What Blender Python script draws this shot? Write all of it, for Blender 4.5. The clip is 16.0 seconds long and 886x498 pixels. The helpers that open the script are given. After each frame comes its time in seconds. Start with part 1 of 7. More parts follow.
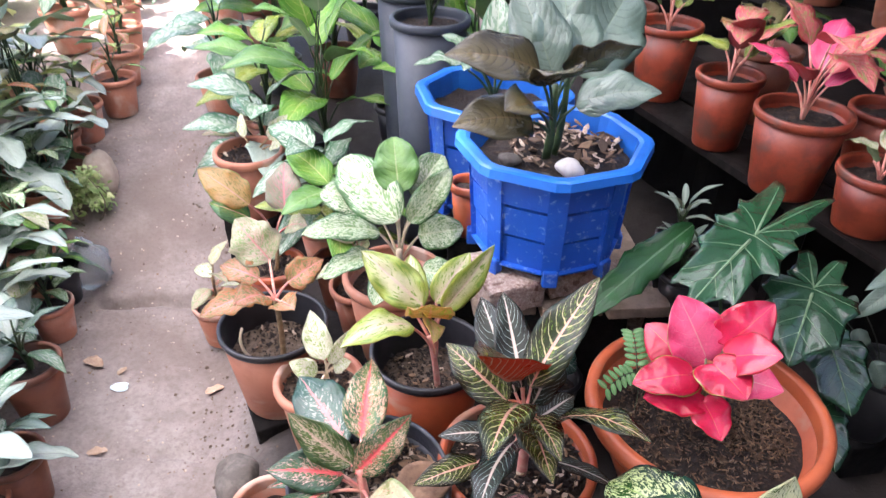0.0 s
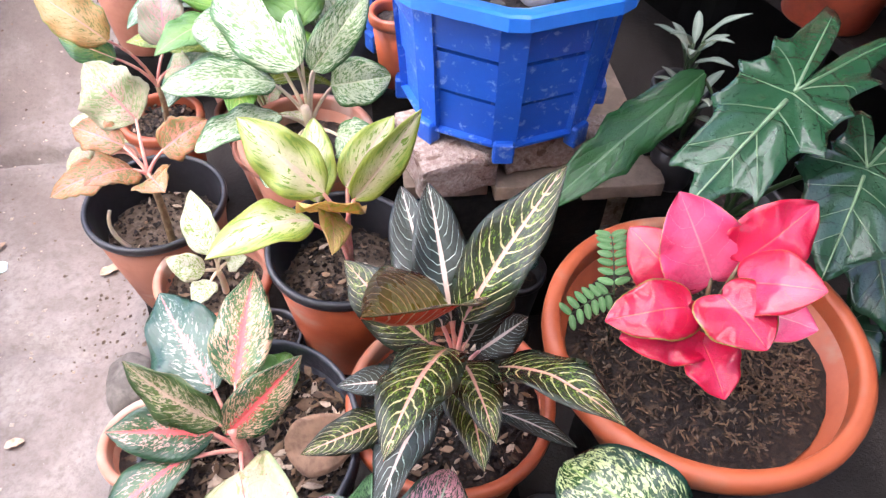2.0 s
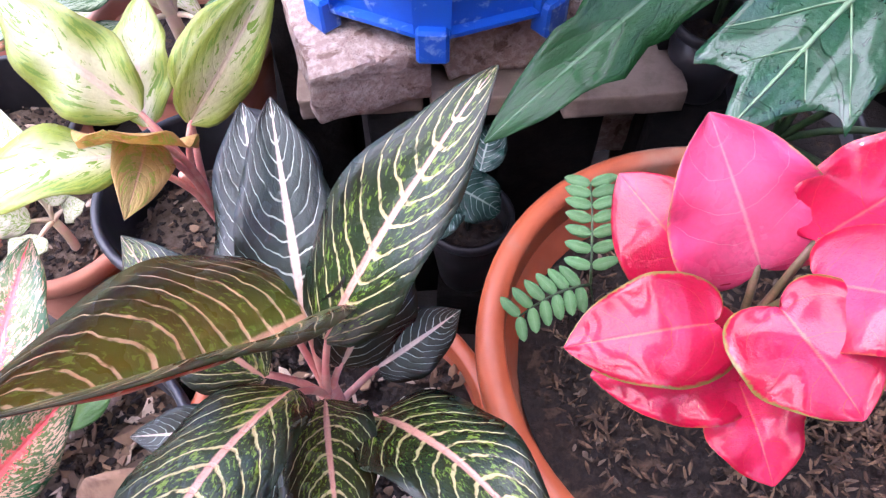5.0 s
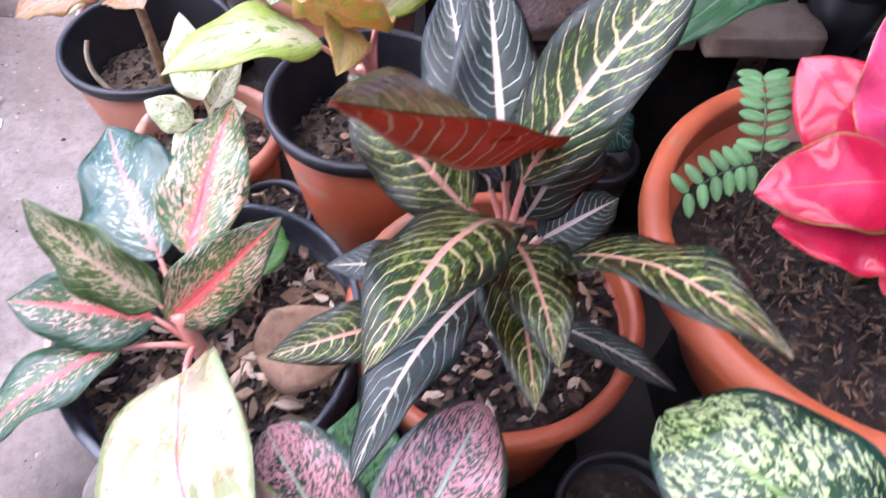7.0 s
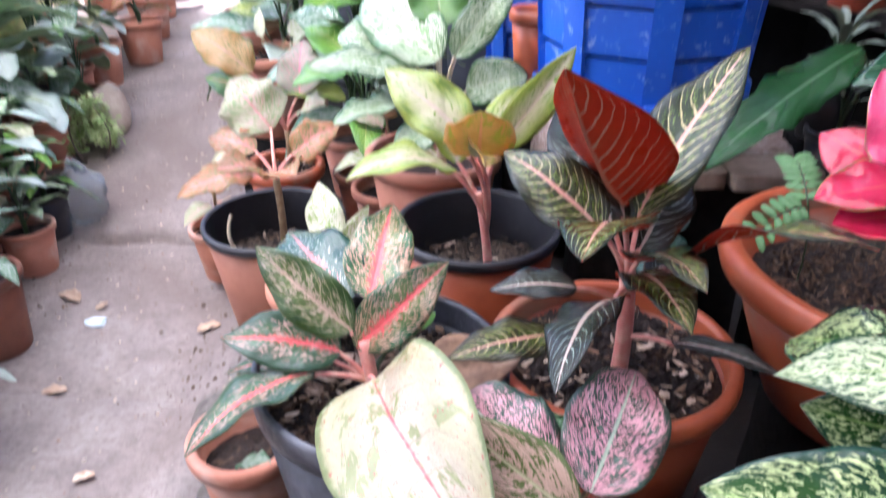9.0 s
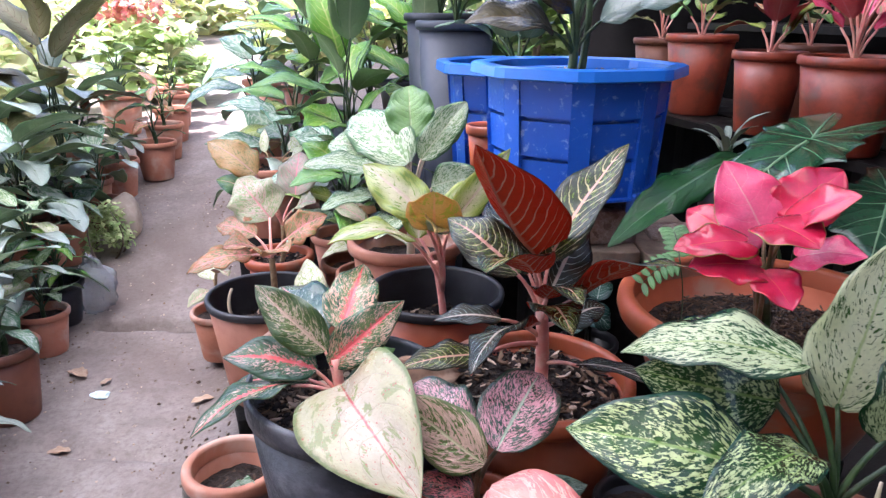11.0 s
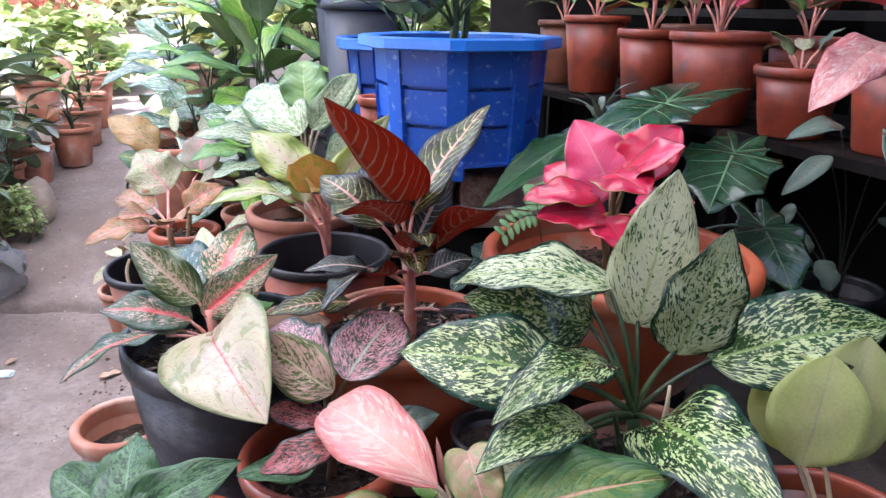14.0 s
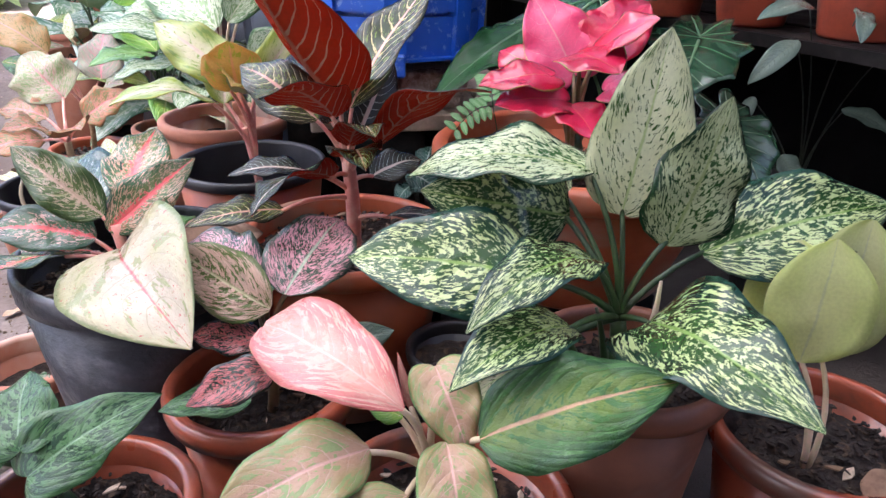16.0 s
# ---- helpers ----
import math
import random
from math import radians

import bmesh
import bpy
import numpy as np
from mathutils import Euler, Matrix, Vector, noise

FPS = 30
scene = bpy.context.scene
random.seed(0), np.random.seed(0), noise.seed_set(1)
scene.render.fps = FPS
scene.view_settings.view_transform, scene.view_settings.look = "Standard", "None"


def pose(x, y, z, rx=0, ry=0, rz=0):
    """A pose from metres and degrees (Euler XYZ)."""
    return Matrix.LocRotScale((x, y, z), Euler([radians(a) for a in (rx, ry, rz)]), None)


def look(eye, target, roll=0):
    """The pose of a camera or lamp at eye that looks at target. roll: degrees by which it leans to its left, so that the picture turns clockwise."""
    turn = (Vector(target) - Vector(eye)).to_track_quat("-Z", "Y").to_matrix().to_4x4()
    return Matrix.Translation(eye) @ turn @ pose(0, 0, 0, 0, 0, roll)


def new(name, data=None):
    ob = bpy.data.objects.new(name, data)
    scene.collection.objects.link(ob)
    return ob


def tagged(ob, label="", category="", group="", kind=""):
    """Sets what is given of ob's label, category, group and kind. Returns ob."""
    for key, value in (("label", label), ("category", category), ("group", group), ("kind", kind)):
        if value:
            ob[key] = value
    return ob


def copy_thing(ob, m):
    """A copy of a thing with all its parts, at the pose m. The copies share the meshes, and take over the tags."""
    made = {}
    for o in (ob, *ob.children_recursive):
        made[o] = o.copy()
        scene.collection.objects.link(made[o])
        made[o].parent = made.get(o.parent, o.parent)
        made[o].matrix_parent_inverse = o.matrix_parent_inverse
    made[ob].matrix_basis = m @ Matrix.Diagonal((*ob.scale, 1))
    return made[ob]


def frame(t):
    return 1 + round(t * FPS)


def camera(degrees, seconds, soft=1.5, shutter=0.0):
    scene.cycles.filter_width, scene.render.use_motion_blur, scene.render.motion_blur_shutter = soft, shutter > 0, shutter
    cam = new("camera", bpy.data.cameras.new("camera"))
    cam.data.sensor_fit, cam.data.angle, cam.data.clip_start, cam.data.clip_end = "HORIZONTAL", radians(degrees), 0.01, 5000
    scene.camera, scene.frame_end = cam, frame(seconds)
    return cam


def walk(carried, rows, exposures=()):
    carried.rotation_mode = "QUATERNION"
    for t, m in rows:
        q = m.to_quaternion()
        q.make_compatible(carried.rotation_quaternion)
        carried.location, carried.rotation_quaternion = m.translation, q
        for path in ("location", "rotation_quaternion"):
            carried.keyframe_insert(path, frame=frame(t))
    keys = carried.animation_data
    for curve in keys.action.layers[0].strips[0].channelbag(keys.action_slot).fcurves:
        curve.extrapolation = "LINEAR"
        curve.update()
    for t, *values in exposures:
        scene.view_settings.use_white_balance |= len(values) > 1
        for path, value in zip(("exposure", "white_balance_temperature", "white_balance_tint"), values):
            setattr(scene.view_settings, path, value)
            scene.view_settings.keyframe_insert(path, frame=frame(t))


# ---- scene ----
EXPOSURE = 2.38
cam = camera(64.6, 16.0, soft=1.3, shutter=0.35)
PATH = [
    (0, (0.033, 0.02, 1.347), (0.033, 1.689, 0.245), 0.9),
    (0.5, (0.087, 0.141, 1.318), (0.078, 1.706, 0.073), 0.4),
    (1, (0.112, 0.207, 1.289), (0.125, 1.685, -0.059), 1.1),
    (1.5, (0.135, 0.278, 1.248), (0.156, 1.667, -0.19), 1.2),
    (2, (0.135, 0.356, 1.201), (0.174, 1.688, -0.29), 1.5),
    (2.5, (0.168, 0.43, 1.145), (0.223, 1.721, -0.382), 1.7),
    (3, (0.27, 0.533, 1.061), (0.273, 1.789, -0.496), -0.3),
    (5.5, (0.241, 0.608, 0.971), (0.209, 1.721, -0.691), -0.8),
    (6, (0.205, 0.579, 0.964), (0.156, 1.711, -0.684), 0.2),
    (6.5, (0.184, 0.55, 0.973), (0.095, 1.658, -0.69), -0.2),
    (7, (0.152, 0.471, 0.942), (0.027, 1.659, -0.663), 0.4),
    (7.5, (0.102, 0.409, 0.932), (-0.021, 1.592, -0.675), -0.0),
    (7.7, (0.091, 0.39, 0.924), (-0.031, 1.615, -0.652), 0.3),
    (8, (0.075, 0.342, 0.91), (-0.059, 1.672, -0.578), 0.0),
    (8.5, (0.056, 0.262, 0.865), (-0.092, 1.787, -0.421), -0.1),
    (9, (0.035, 0.191, 0.874), (-0.115, 1.927, -0.108), -0.6),
    (9.2, (0.039, 0.162, 0.864), (-0.129, 1.986, 0.063), 0.1),
    (11.3, (0.113, -0.057, 0.877), (-0.023, 1.833, 0.235), 0.5),
    (11.5, (0.121, -0.067, 0.881), (-0.013, 1.82, 0.233), 0.6),
    (12, (0.138, -0.098, 0.887), (0.027, 1.792, 0.243), 1.0),
    (12.5, (0.163, -0.11, 0.889), (0.054, 1.78, 0.243), 0.8),
    (13, (0.181, -0.115, 0.873), (0.1, 1.774, 0.22), 0.9),
    (13.5, (0.197, -0.116, 0.854), (0.138, 1.774, 0.201), 1.0),
    (14, (0.215, -0.107, 0.839), (0.218, 1.783, 0.184), 0.8),
    (14.5, (0.22, -0.084, 0.811), (0.29, 1.8, 0.145), 0.7),
    (15, (0.224, -0.052, 0.791), (0.357, 1.808, 0.067), 0.8),
    (15.5, (0.22, -0.035, 0.779), (0.387, 1.797, -0.005), 0.9),
    (16, (0.197, -0.016, 0.767), (0.39, 1.789, -0.074), 1.0),
]
walk(cam, [(t, look(eye, target, roll)) for t, eye, target, roll in PATH], [(t, EXPOSURE + e, k, 36.0 if t == 5.5 else 30.0 if t in (7.0, 8.0) else 24.0) for t, e, k in ((0.0, 0.18, 6250.0), (0.5, 0.36, 6250.0), (1.5, 0.50, 6300.0), (2.5, 0.48, 6200.0), (3.0, 0.44, 6100.0), (5.5, 0.60, 5700.0), (7.0, 0.42, 5700.0), (8.0, 0.14, 5800.0), (9.0, 0.20, 5820.0), (11.5, -0.10, 5900.0), (13.0, -0.12, 5900.0), (16.0, 0.06, 6120.0))])

# ---- light ----
world = bpy.data.worlds.new("sky")
scene.world = world
world.use_nodes = True
wn = world.node_tree.nodes
sky = wn.new("ShaderNodeTexSky")
sky.sky_type, sky.sun_disc = "NISHITA", False
sky.sun_elevation, sky.sun_rotation = radians(63), radians(245)
sky.air_density, sky.dust_density = 1.0, 4.0
world.node_tree.links.new(sky.outputs[0], wn["Background"].inputs[0])
wn["Background"].inputs[1].default_value = 0.12
sun = new("sun", bpy.data.lights.new("sun", "SUN"))
sun.data.energy, sun.data.angle, sun.data.color = 4.5, radians(3), (1.0, 0.97, 0.92)
sun.matrix_world = look((-2.6, -1.2, 5.6), (0, 0, 0))


# ---- materials ----
def nodes_of(name):
    m = bpy.data.materials.new(name)
    m.use_nodes = True
    return m, m.node_tree.nodes, m.node_tree.links, m.node_tree.nodes["Principled BSDF"]


def rgb(c):
    return (c[0], c[1], c[2], 1.0)


def calc(n, l, op, a, b=None, c=None, clamp=False):
    x = n.new("ShaderNodeMath")
    x.operation, x.use_clamp = op, clamp
    for i, v in enumerate((a, b, c)):
        if v is None:
            continue
        if isinstance(v, (int, float)):
            x.inputs[i].default_value = v
        else:
            l.new(v, x.inputs[i])
    return x.outputs[0]


def blend(n, l, fac, a, b):
    x = n.new("ShaderNodeMix")
    x.data_type = "RGBA"
    for sock, v in ((x.inputs[0], fac), (x.inputs[6], a), (x.inputs[7], b)):
        if isinstance(v, tuple):
            sock.default_value = rgb(v)
        elif isinstance(v, (int, float)):
            sock.default_value = v
        else:
            l.new(v, sock)
    return x.outputs[2]


def step(n, l, v, lo, hi, a=0.0, b=1.0):
    x = n.new("ShaderNodeMapRange")
    x.interpolation_type = "SMOOTHSTEP"
    for sock, w in zip(x.inputs, (v, lo, hi, a, b)):
        if isinstance(w, (int, float)):
            sock.default_value = w
        else:
            l.new(w, sock)
    return x.outputs[0]


def noise_of(n, l, vec, scale, detail=3.0, rough=0.55, distort=0.0):
    x = n.new("ShaderNodeTexNoise")
    x.inputs["Scale"].default_value, x.inputs["Detail"].default_value = scale, detail
    x.inputs["Roughness"].default_value, x.inputs["Distortion"].default_value = rough, distort
    l.new(vec, x.inputs["Vector"])
    return x.outputs[0]


def bump(n, l, p, height, strength, dist=0.002):
    b = n.new("ShaderNodeBump")
    b.inputs["Strength"].default_value, b.inputs["Distance"].default_value = strength, dist
    l.new(height, b.inputs["Height"])
    l.new(b.outputs[0], p.inputs["Normal"])


def leaf_mat(name, ground, centre=None, rib=None, vein=None, blotch=None, edge=None, fleck=None,
             ribw=0.05, veins=9, veinw=0.1, amount=0.5, streak=14.0, across=3.0, slope=0.33, reach=1.0, gloss=0.36, flecks=0.62, coat=0.25, brim=0.9, relief=0.6, trans=0.16, glow=None, wet=0.0, flame=0.0):
    """A leaf's upper or lower skin: rib, side veins, blotches along the veins, flecks and margin, in the leaf's own u, v."""
    m, n, l, p = nodes_of(name)
    uv = n.new("ShaderNodeUVMap")
    uv.uv_map = "UVMap"
    sep = n.new("ShaderNodeSeparateXYZ")
    l.new(uv.outputs[0], sep.inputs[0])
    info = n.new("ShaderNodeObjectInfo")
    rnd = info.outputs["Random"]
    u = calc(n, l, "MULTIPLY_ADD", sep.outputs[0], 2.0, -1.0)
    a = calc(n, l, "ABSOLUTE", u)
    v = sep.outputs[1]
    curve = calc(n, l, "POWER", a, 1.7)
    s = calc(n, l, "SUBTRACT", v, calc(n, l, "MULTIPLY", curve, slope))
    co = n.new("ShaderNodeCombineXYZ")
    l.new(calc(n, l, "MULTIPLY", u, across), co.inputs[0])
    l.new(calc(n, l, "MULTIPLY", s, streak), co.inputs[1])
    l.new(calc(n, l, "MULTIPLY", rnd, 40.0), co.inputs[2])
    plain = n.new("ShaderNodeCombineXYZ")
    l.new(u, plain.inputs[0])
    l.new(calc(n, l, "MULTIPLY", v, 2.6), plain.inputs[1])
    l.new(calc(n, l, "MULTIPLY", rnd, 40.0), plain.inputs[2])
    big = noise_of(n, l, plain.outputs[0], 1.6, 3.0)
    fine = noise_of(n, l, plain.outputs[0], 14.0, 4.0)
    col = ground
    if centre:
        col = blend(n, l, step(n, l, calc(n, l, "ADD", a, calc(n, l, "MULTIPLY_ADD", big, 0.9, -0.45)), 0.15, 0.8, 1.0, 0.0), col, centre)
    if blotch:
        streaks = noise_of(n, l, co.outputs[0], 1.0, 4.0, 0.62, 0.7)
        streaks = calc(n, l, "ADD", streaks, calc(n, l, "MULTIPLY_ADD", big, 0.26, -0.13))
        mask = step(n, l, streaks, 0.60 - 0.22 * amount, 0.64 - 0.22 * amount)
        rim = calc(n, l, "ADD", a, calc(n, l, "MULTIPLY_ADD", streaks, -0.7, 0.35))
        if reach < 1.0:
            mask = calc(n, l, "MULTIPLY", mask, step(n, l, rim, reach - 0.12, reach + 0.10, 1.0, 0.0))
        else:
            mask = calc(n, l, "MULTIPLY", mask, step(n, l, rim, 0.78, 0.90, 1.0, 0.0))
        col = blend(n, l, mask, col, blotch)
    if fleck:
        dots = noise_of(n, l, plain.outputs[0], 22.0, 2.0)
        col = blend(n, l, step(n, l, dots, flecks, flecks + 0.05), col, fleck)
    wob = calc(n, l, "ADD", calc(n, l, "MULTIPLY_ADD", big, 0.12, s), calc(n, l, "MULTIPLY", fine, 0.005))
    saw = calc(n, l, "FRACT", calc(n, l, "MULTIPLY", wob, float(veins)))
    ridge = calc(n, l, "ABSOLUTE", calc(n, l, "SUBTRACT", saw, 0.5))
    wide = calc(n, l, "ADD", calc(n, l, "MULTIPLY_ADD", a, -0.75 * veinw, 1.05 * veinw), calc(n, l, "MULTIPLY_ADD", fine, 0.10 * veinw, -0.05 * veinw))
    line = step(n, l, ridge, calc(n, l, "MULTIPLY", wide, 0.5), wide, 1.0, 0.0)
    if vein:
        fade = step(n, l, a, 0.8, 0.98, 1.0, 0.0)
        worn = step(n, l, noise_of(n, l, co.outputs[0], 0.7, 2.0), 0.3, 0.5)
        col = blend(n, l, calc(n, l, "MULTIPLY", calc(n, l, "MULTIPLY", line, fade), worn), col, vein)
    if rib:
        thin = calc(n, l, "MULTIPLY_ADD", v, -ribw * 0.7, ribw * 1.15)
        thin = calc(n, l, "ADD", thin, calc(n, l, "MULTIPLY_ADD", fine, 0.05, -0.025))
        if flame:
            lick = noise_of(n, l, co.outputs[0], 1.3, 4.0, 0.6, 0.5)
            thin = calc(n, l, "ADD", thin, calc(n, l, "MULTIPLY", step(n, l, lick, 0.42, 0.75, 0.0, flame), step(n, l, v, 0.0, 1.0, 1.2, 0.2)))
        col = blend(n, l, step(n, l, calc(n, l, "SUBTRACT", a, thin), -0.01, 0.03, 1.0, 0.0), col, rib)
    if edge:
        col = blend(n, l, step(n, l, calc(n, l, "ADD", a, calc(n, l, "MULTIPLY_ADD", fine, 0.12, -0.06)), brim, brim + 0.06), col, edge)
    tone = n.new("ShaderNodeHueSaturation")
    l.new(calc(n, l, "MULTIPLY_ADD", rnd, 0.3, 0.85), tone.inputs["Value"])
    if isinstance(col, tuple):
        tone.inputs["Color"].default_value = rgb(col)
    else:
        l.new(col, tone.inputs["Color"])
    shade = blend(n, l, step(n, l, fine, 0.25, 0.75, 0.0, 0.13), tone.outputs[0], (0.03, 0.05, 0.02))
    l.new(shade, p.inputs["Base Color"])
    l.new(step(n, l, big, 0.3, 0.7, 0.75 * gloss - 0.06, 0.75 * gloss + 0.10), p.inputs["Roughness"])
    p.inputs["Specular IOR Level"].default_value = 0.28
    p.inputs["Coat Weight"].default_value, p.inputs["Coat Roughness"].default_value = coat, 0.09
    p.inputs["Subsurface Weight"].default_value = 0.0
    hgt = calc(n, l, "ADD", calc(n, l, "MULTIPLY", line, -0.7), calc(n, l, "MULTIPLY", step(n, l, a, 0.0, 0.07, 0.0, 1.0), 0.8))
    wrinkle = noise_of(n, l, plain.outputs[0], 30.0, 3.0)
    hgt = calc(n, l, "ADD", hgt, calc(n, l, "MULTIPLY_ADD", fine, 1.0, calc(n, l, "MULTIPLY", wrinkle, 0.7)))
    hgt = calc(n, l, "ADD", hgt, calc(n, l, "MULTIPLY", calc(n, l, "SINE", calc(n, l, "MULTIPLY", ridge, 3.1416)), 0.6))
    if wet:
        drops = step(n, l, noise_of(n, l, plain.outputs[0], 19.0, 1.0), 0.64, 0.70)
        hgt = calc(n, l, "ADD", hgt, calc(n, l, "MULTIPLY", drops, 1.6 * wet))
        l.new(step(n, l, drops, 0.0, 1.0, 0.09, 0.03), p.inputs["Coat Roughness"])
        l.new(step(n, l, drops, 0.0, 1.0, coat, 1.0), p.inputs["Coat Weight"])
    bump(n, l, p, hgt, 0.7 * relief, 0.0022)
    tr = n.new("ShaderNodeBsdfTranslucent")
    if glow:
        tr.inputs[0].default_value = rgb(glow)
    else:
        l.new(shade, tr.inputs[0])
    mx = n.new("ShaderNodeMixShader")
    mx.inputs[0].default_value = trans
    l.new(p.outputs[0], mx.inputs[1])
    l.new(tr.outputs[0], mx.inputs[2])
    l.new(mx.outputs[0], n["Material Output"].inputs[0])
    return m


def surface(name, base, second, scale=20.0, rough=0.7, mix=(0.4, 0.65), third=None, tscale=4.0, tmix=(0.55, 0.7), bumps=0.4, depth=0.003, metal=0.0, coat=0.0, rlow=None, spec=0.5):
    """Paint, clay, soil, stone or wood with variation at two scales."""
    m, n, l, p = nodes_of(name)
    tc = n.new("ShaderNodeTexCoord")
    info = n.new("ShaderNodeObjectInfo")
    off = n.new("ShaderNodeVectorMath")
    off.operation = "ADD"
    l.new(tc.outputs["Object"], off.inputs[0])
    sp = n.new("ShaderNodeCombineXYZ")
    l.new(calc(n, l, "MULTIPLY", info.outputs["Random"], 17.0), sp.inputs[0])
    l.new(sp.outputs[0], off.inputs[1])
    vec = off.outputs[0]
    fine = noise_of(n, l, vec, scale, 6.0, 0.65)
    big = noise_of(n, l, vec, tscale, 4.0, 0.6, 0.4)
    col = blend(n, l, step(n, l, fine, mix[0], mix[1]), base, second)
    if third:
        col = blend(n, l, step(n, l, calc(n, l, "ADD", big, calc(n, l, "MULTIPLY_ADD", fine, 0.3, -0.15)), tmix[0], tmix[1]), col, third)
    tone = n.new("ShaderNodeHueSaturation")
    l.new(calc(n, l, "MULTIPLY_ADD", info.outputs["Random"], 0.25, 0.87), tone.inputs["Value"])
    l.new(col, tone.inputs["Color"])
    l.new(tone.outputs[0], p.inputs["Base Color"])
    l.new(step(n, l, big, 0.3, 0.7, rough if rlow is None else rlow, min(1.0, rough + 0.12)), p.inputs["Roughness"])
    p.inputs["Specular IOR Level"].default_value = spec
    p.inputs["Metallic"].default_value, p.inputs["Coat Weight"].default_value = metal, coat
    bump(n, l, p, calc(n, l, "ADD", fine, calc(n, l, "MULTIPLY", big, 1.5)), bumps, depth)
    return m


# upper skins of the leaves
M_A = leaf_mat("veined_leaf", (0.005, 0.014, 0.006), centre=(0.012, 0.030, 0.008), rib=(0.66, 0.32, 0.24), vein=(0.52, 0.41, 0.19), blotch=(0.14, 0.20, 0.022), amount=0.24, streak=44, across=13, ribw=0.06, veins=11, veinw=0.12, slope=0.30, reach=0.62, coat=0.2, gloss=0.28, relief=0.6, trans=0.05, glow=(0.80, 0.34, 0.18), wet=1.0)
M_A3 = leaf_mat("thin_veined_leaf", (0.012, 0.026, 0.008), centre=(0.085, 0.125, 0.014), rib=(0.74, 0.40, 0.24), vein=(0.78, 0.50, 0.28), blotch=(0.16, 0.26, 0.03), amount=0.12, streak=40, across=12, ribw=0.06, veins=13, veinw=0.12, slope=0.30, reach=0.55, trans=0.14, glow=(0.80, 0.36, 0.16))
M_A2 = leaf_mat("dark_veined_leaf", (0.005, 0.012, 0.011), centre=(0.010, 0.022, 0.017), rib=(0.58, 0.42, 0.34), vein=(0.36, 0.36, 0.28), ribw=0.075, veins=12, veinw=0.08, slope=0.30, gloss=0.24, coat=0.1, relief=0.45, trans=0.05, glow=(0.80, 0.34, 0.18), wet=1.0)
M_AU = leaf_mat("red_leaf_back", (0.80, 0.055, 0.028), centre=(0.84, 0.09, 0.045), rib=(0.92, 0.42, 0.34), vein=(0.95, 0.66, 0.54), ribw=0.045, veins=11, veinw=0.11, slope=0.32, gloss=0.42, trans=0.58)
M_B = leaf_mat("pink_ribbed_leaf", (0.020, 0.068, 0.030), centre=(0.06, 0.12, 0.045), rib=(0.84, 0.13, 0.13), blotch=(0.56, 0.34, 0.27), amount=0.26, streak=30, across=9, ribw=0.06, veins=12, slope=0.3, reach=0.62, edge=(0.16, 0.18, 0.07), brim=0.96, coat=0.5, wet=1.0, flame=0.30)
M_B4 = leaf_mat("pink_flamed_leaf", (0.030, 0.10, 0.035), centre=(0.12, 0.17, 0.05), rib=(0.86, 0.12, 0.12), blotch=(0.60, 0.36, 0.24), amount=0.42, streak=34, across=11, ribw=0.07, veins=12, slope=0.3, reach=0.92, edge=(0.26, 0.24, 0.09), brim=0.96, coat=0.5, wet=1.0, flame=0.42)
M_B2 = leaf_mat("grey_green_leaf", (0.022, 0.072, 0.046), centre=(0.05, 0.11, 0.07), rib=(0.66, 0.24, 0.22), blotch=(0.34, 0.38, 0.30), amount=0.22, streak=28, across=8, ribw=0.04, reach=0.5, slope=0.4, coat=0.6, wet=1.0, flame=0.25)
M_B3 = leaf_mat("cream_ribbed_leaf", (0.05, 0.10, 0.025), centre=(0.11, 0.16, 0.045), rib=(0.66, 0.46, 0.34), vein=(0.38, 0.38, 0.18), blotch=(0.54, 0.43, 0.30), amount=0.36, streak=30, across=8, ribw=0.05, reach=0.6, slope=0.3, edge=(0.24, 0.25, 0.1), brim=0.96, coat=0.5, wet=1.0, flame=0.25)
M_CREAM = leaf_mat("cream_leaf", (0.38, 0.345, 0.20), centre=(0.46, 0.39, 0.285), rib=(0.46, 0.085, 0.09), blotch=(0.24, 0.26, 0.11), amount=0.20, streak=7, across=3, ribw=0.010, veins=8, vein=(0.35, 0.30, 0.2), veinw=0.05, slope=0.3, edge=(0.24, 0.28, 0.13), fleck=(0.40, 0.11, 0.09), flecks=0.65, relief=0.5, coat=0.4, wet=0.8)
M_C = leaf_mat("pink_speckled_leaf", (0.035, 0.062, 0.040), rib=(0.38, 0.46, 0.32), blotch=(0.60, 0.27, 0.30), amount=0.56, streak=44, across=14, ribw=0.03, veins=9, slope=0.45, coat=0.5, wet=1.0)
M_CR = leaf_mat("dark_red_speckled_leaf", (0.018, 0.022, 0.014), rib=(0.30, 0.12, 0.10), blotch=(0.52, 0.11, 0.11), amount=0.60, streak=26, across=9, ribw=0.03, veins=9, slope=0.45, coat=0.4, wet=1.0)
M_C3 = leaf_mat("pale_speckled_leaf", (0.13, 0.17, 0.05), rib=(0.60, 0.55, 0.32), blotch=(0.66, 0.44, 0.33), amount=0.68, streak=24, across=7, ribw=0.04, slope=0.45, wet=0.5)
M_CP = leaf_mat("salmon_leaf", (0.52, 0.15, 0.14), centre=(0.58, 0.27, 0.22), rib=(0.64, 0.38, 0.32), vein=(0.58, 0.31, 0.26), blotch=(0.55, 0.33, 0.26), amount=0.34, streak=14, across=4, ribw=0.018, veins=9, veinw=0.06, slope=0.4, edge=(0.38, 0.30, 0.15), brim=0.972, relief=0.45, wet=1.0)
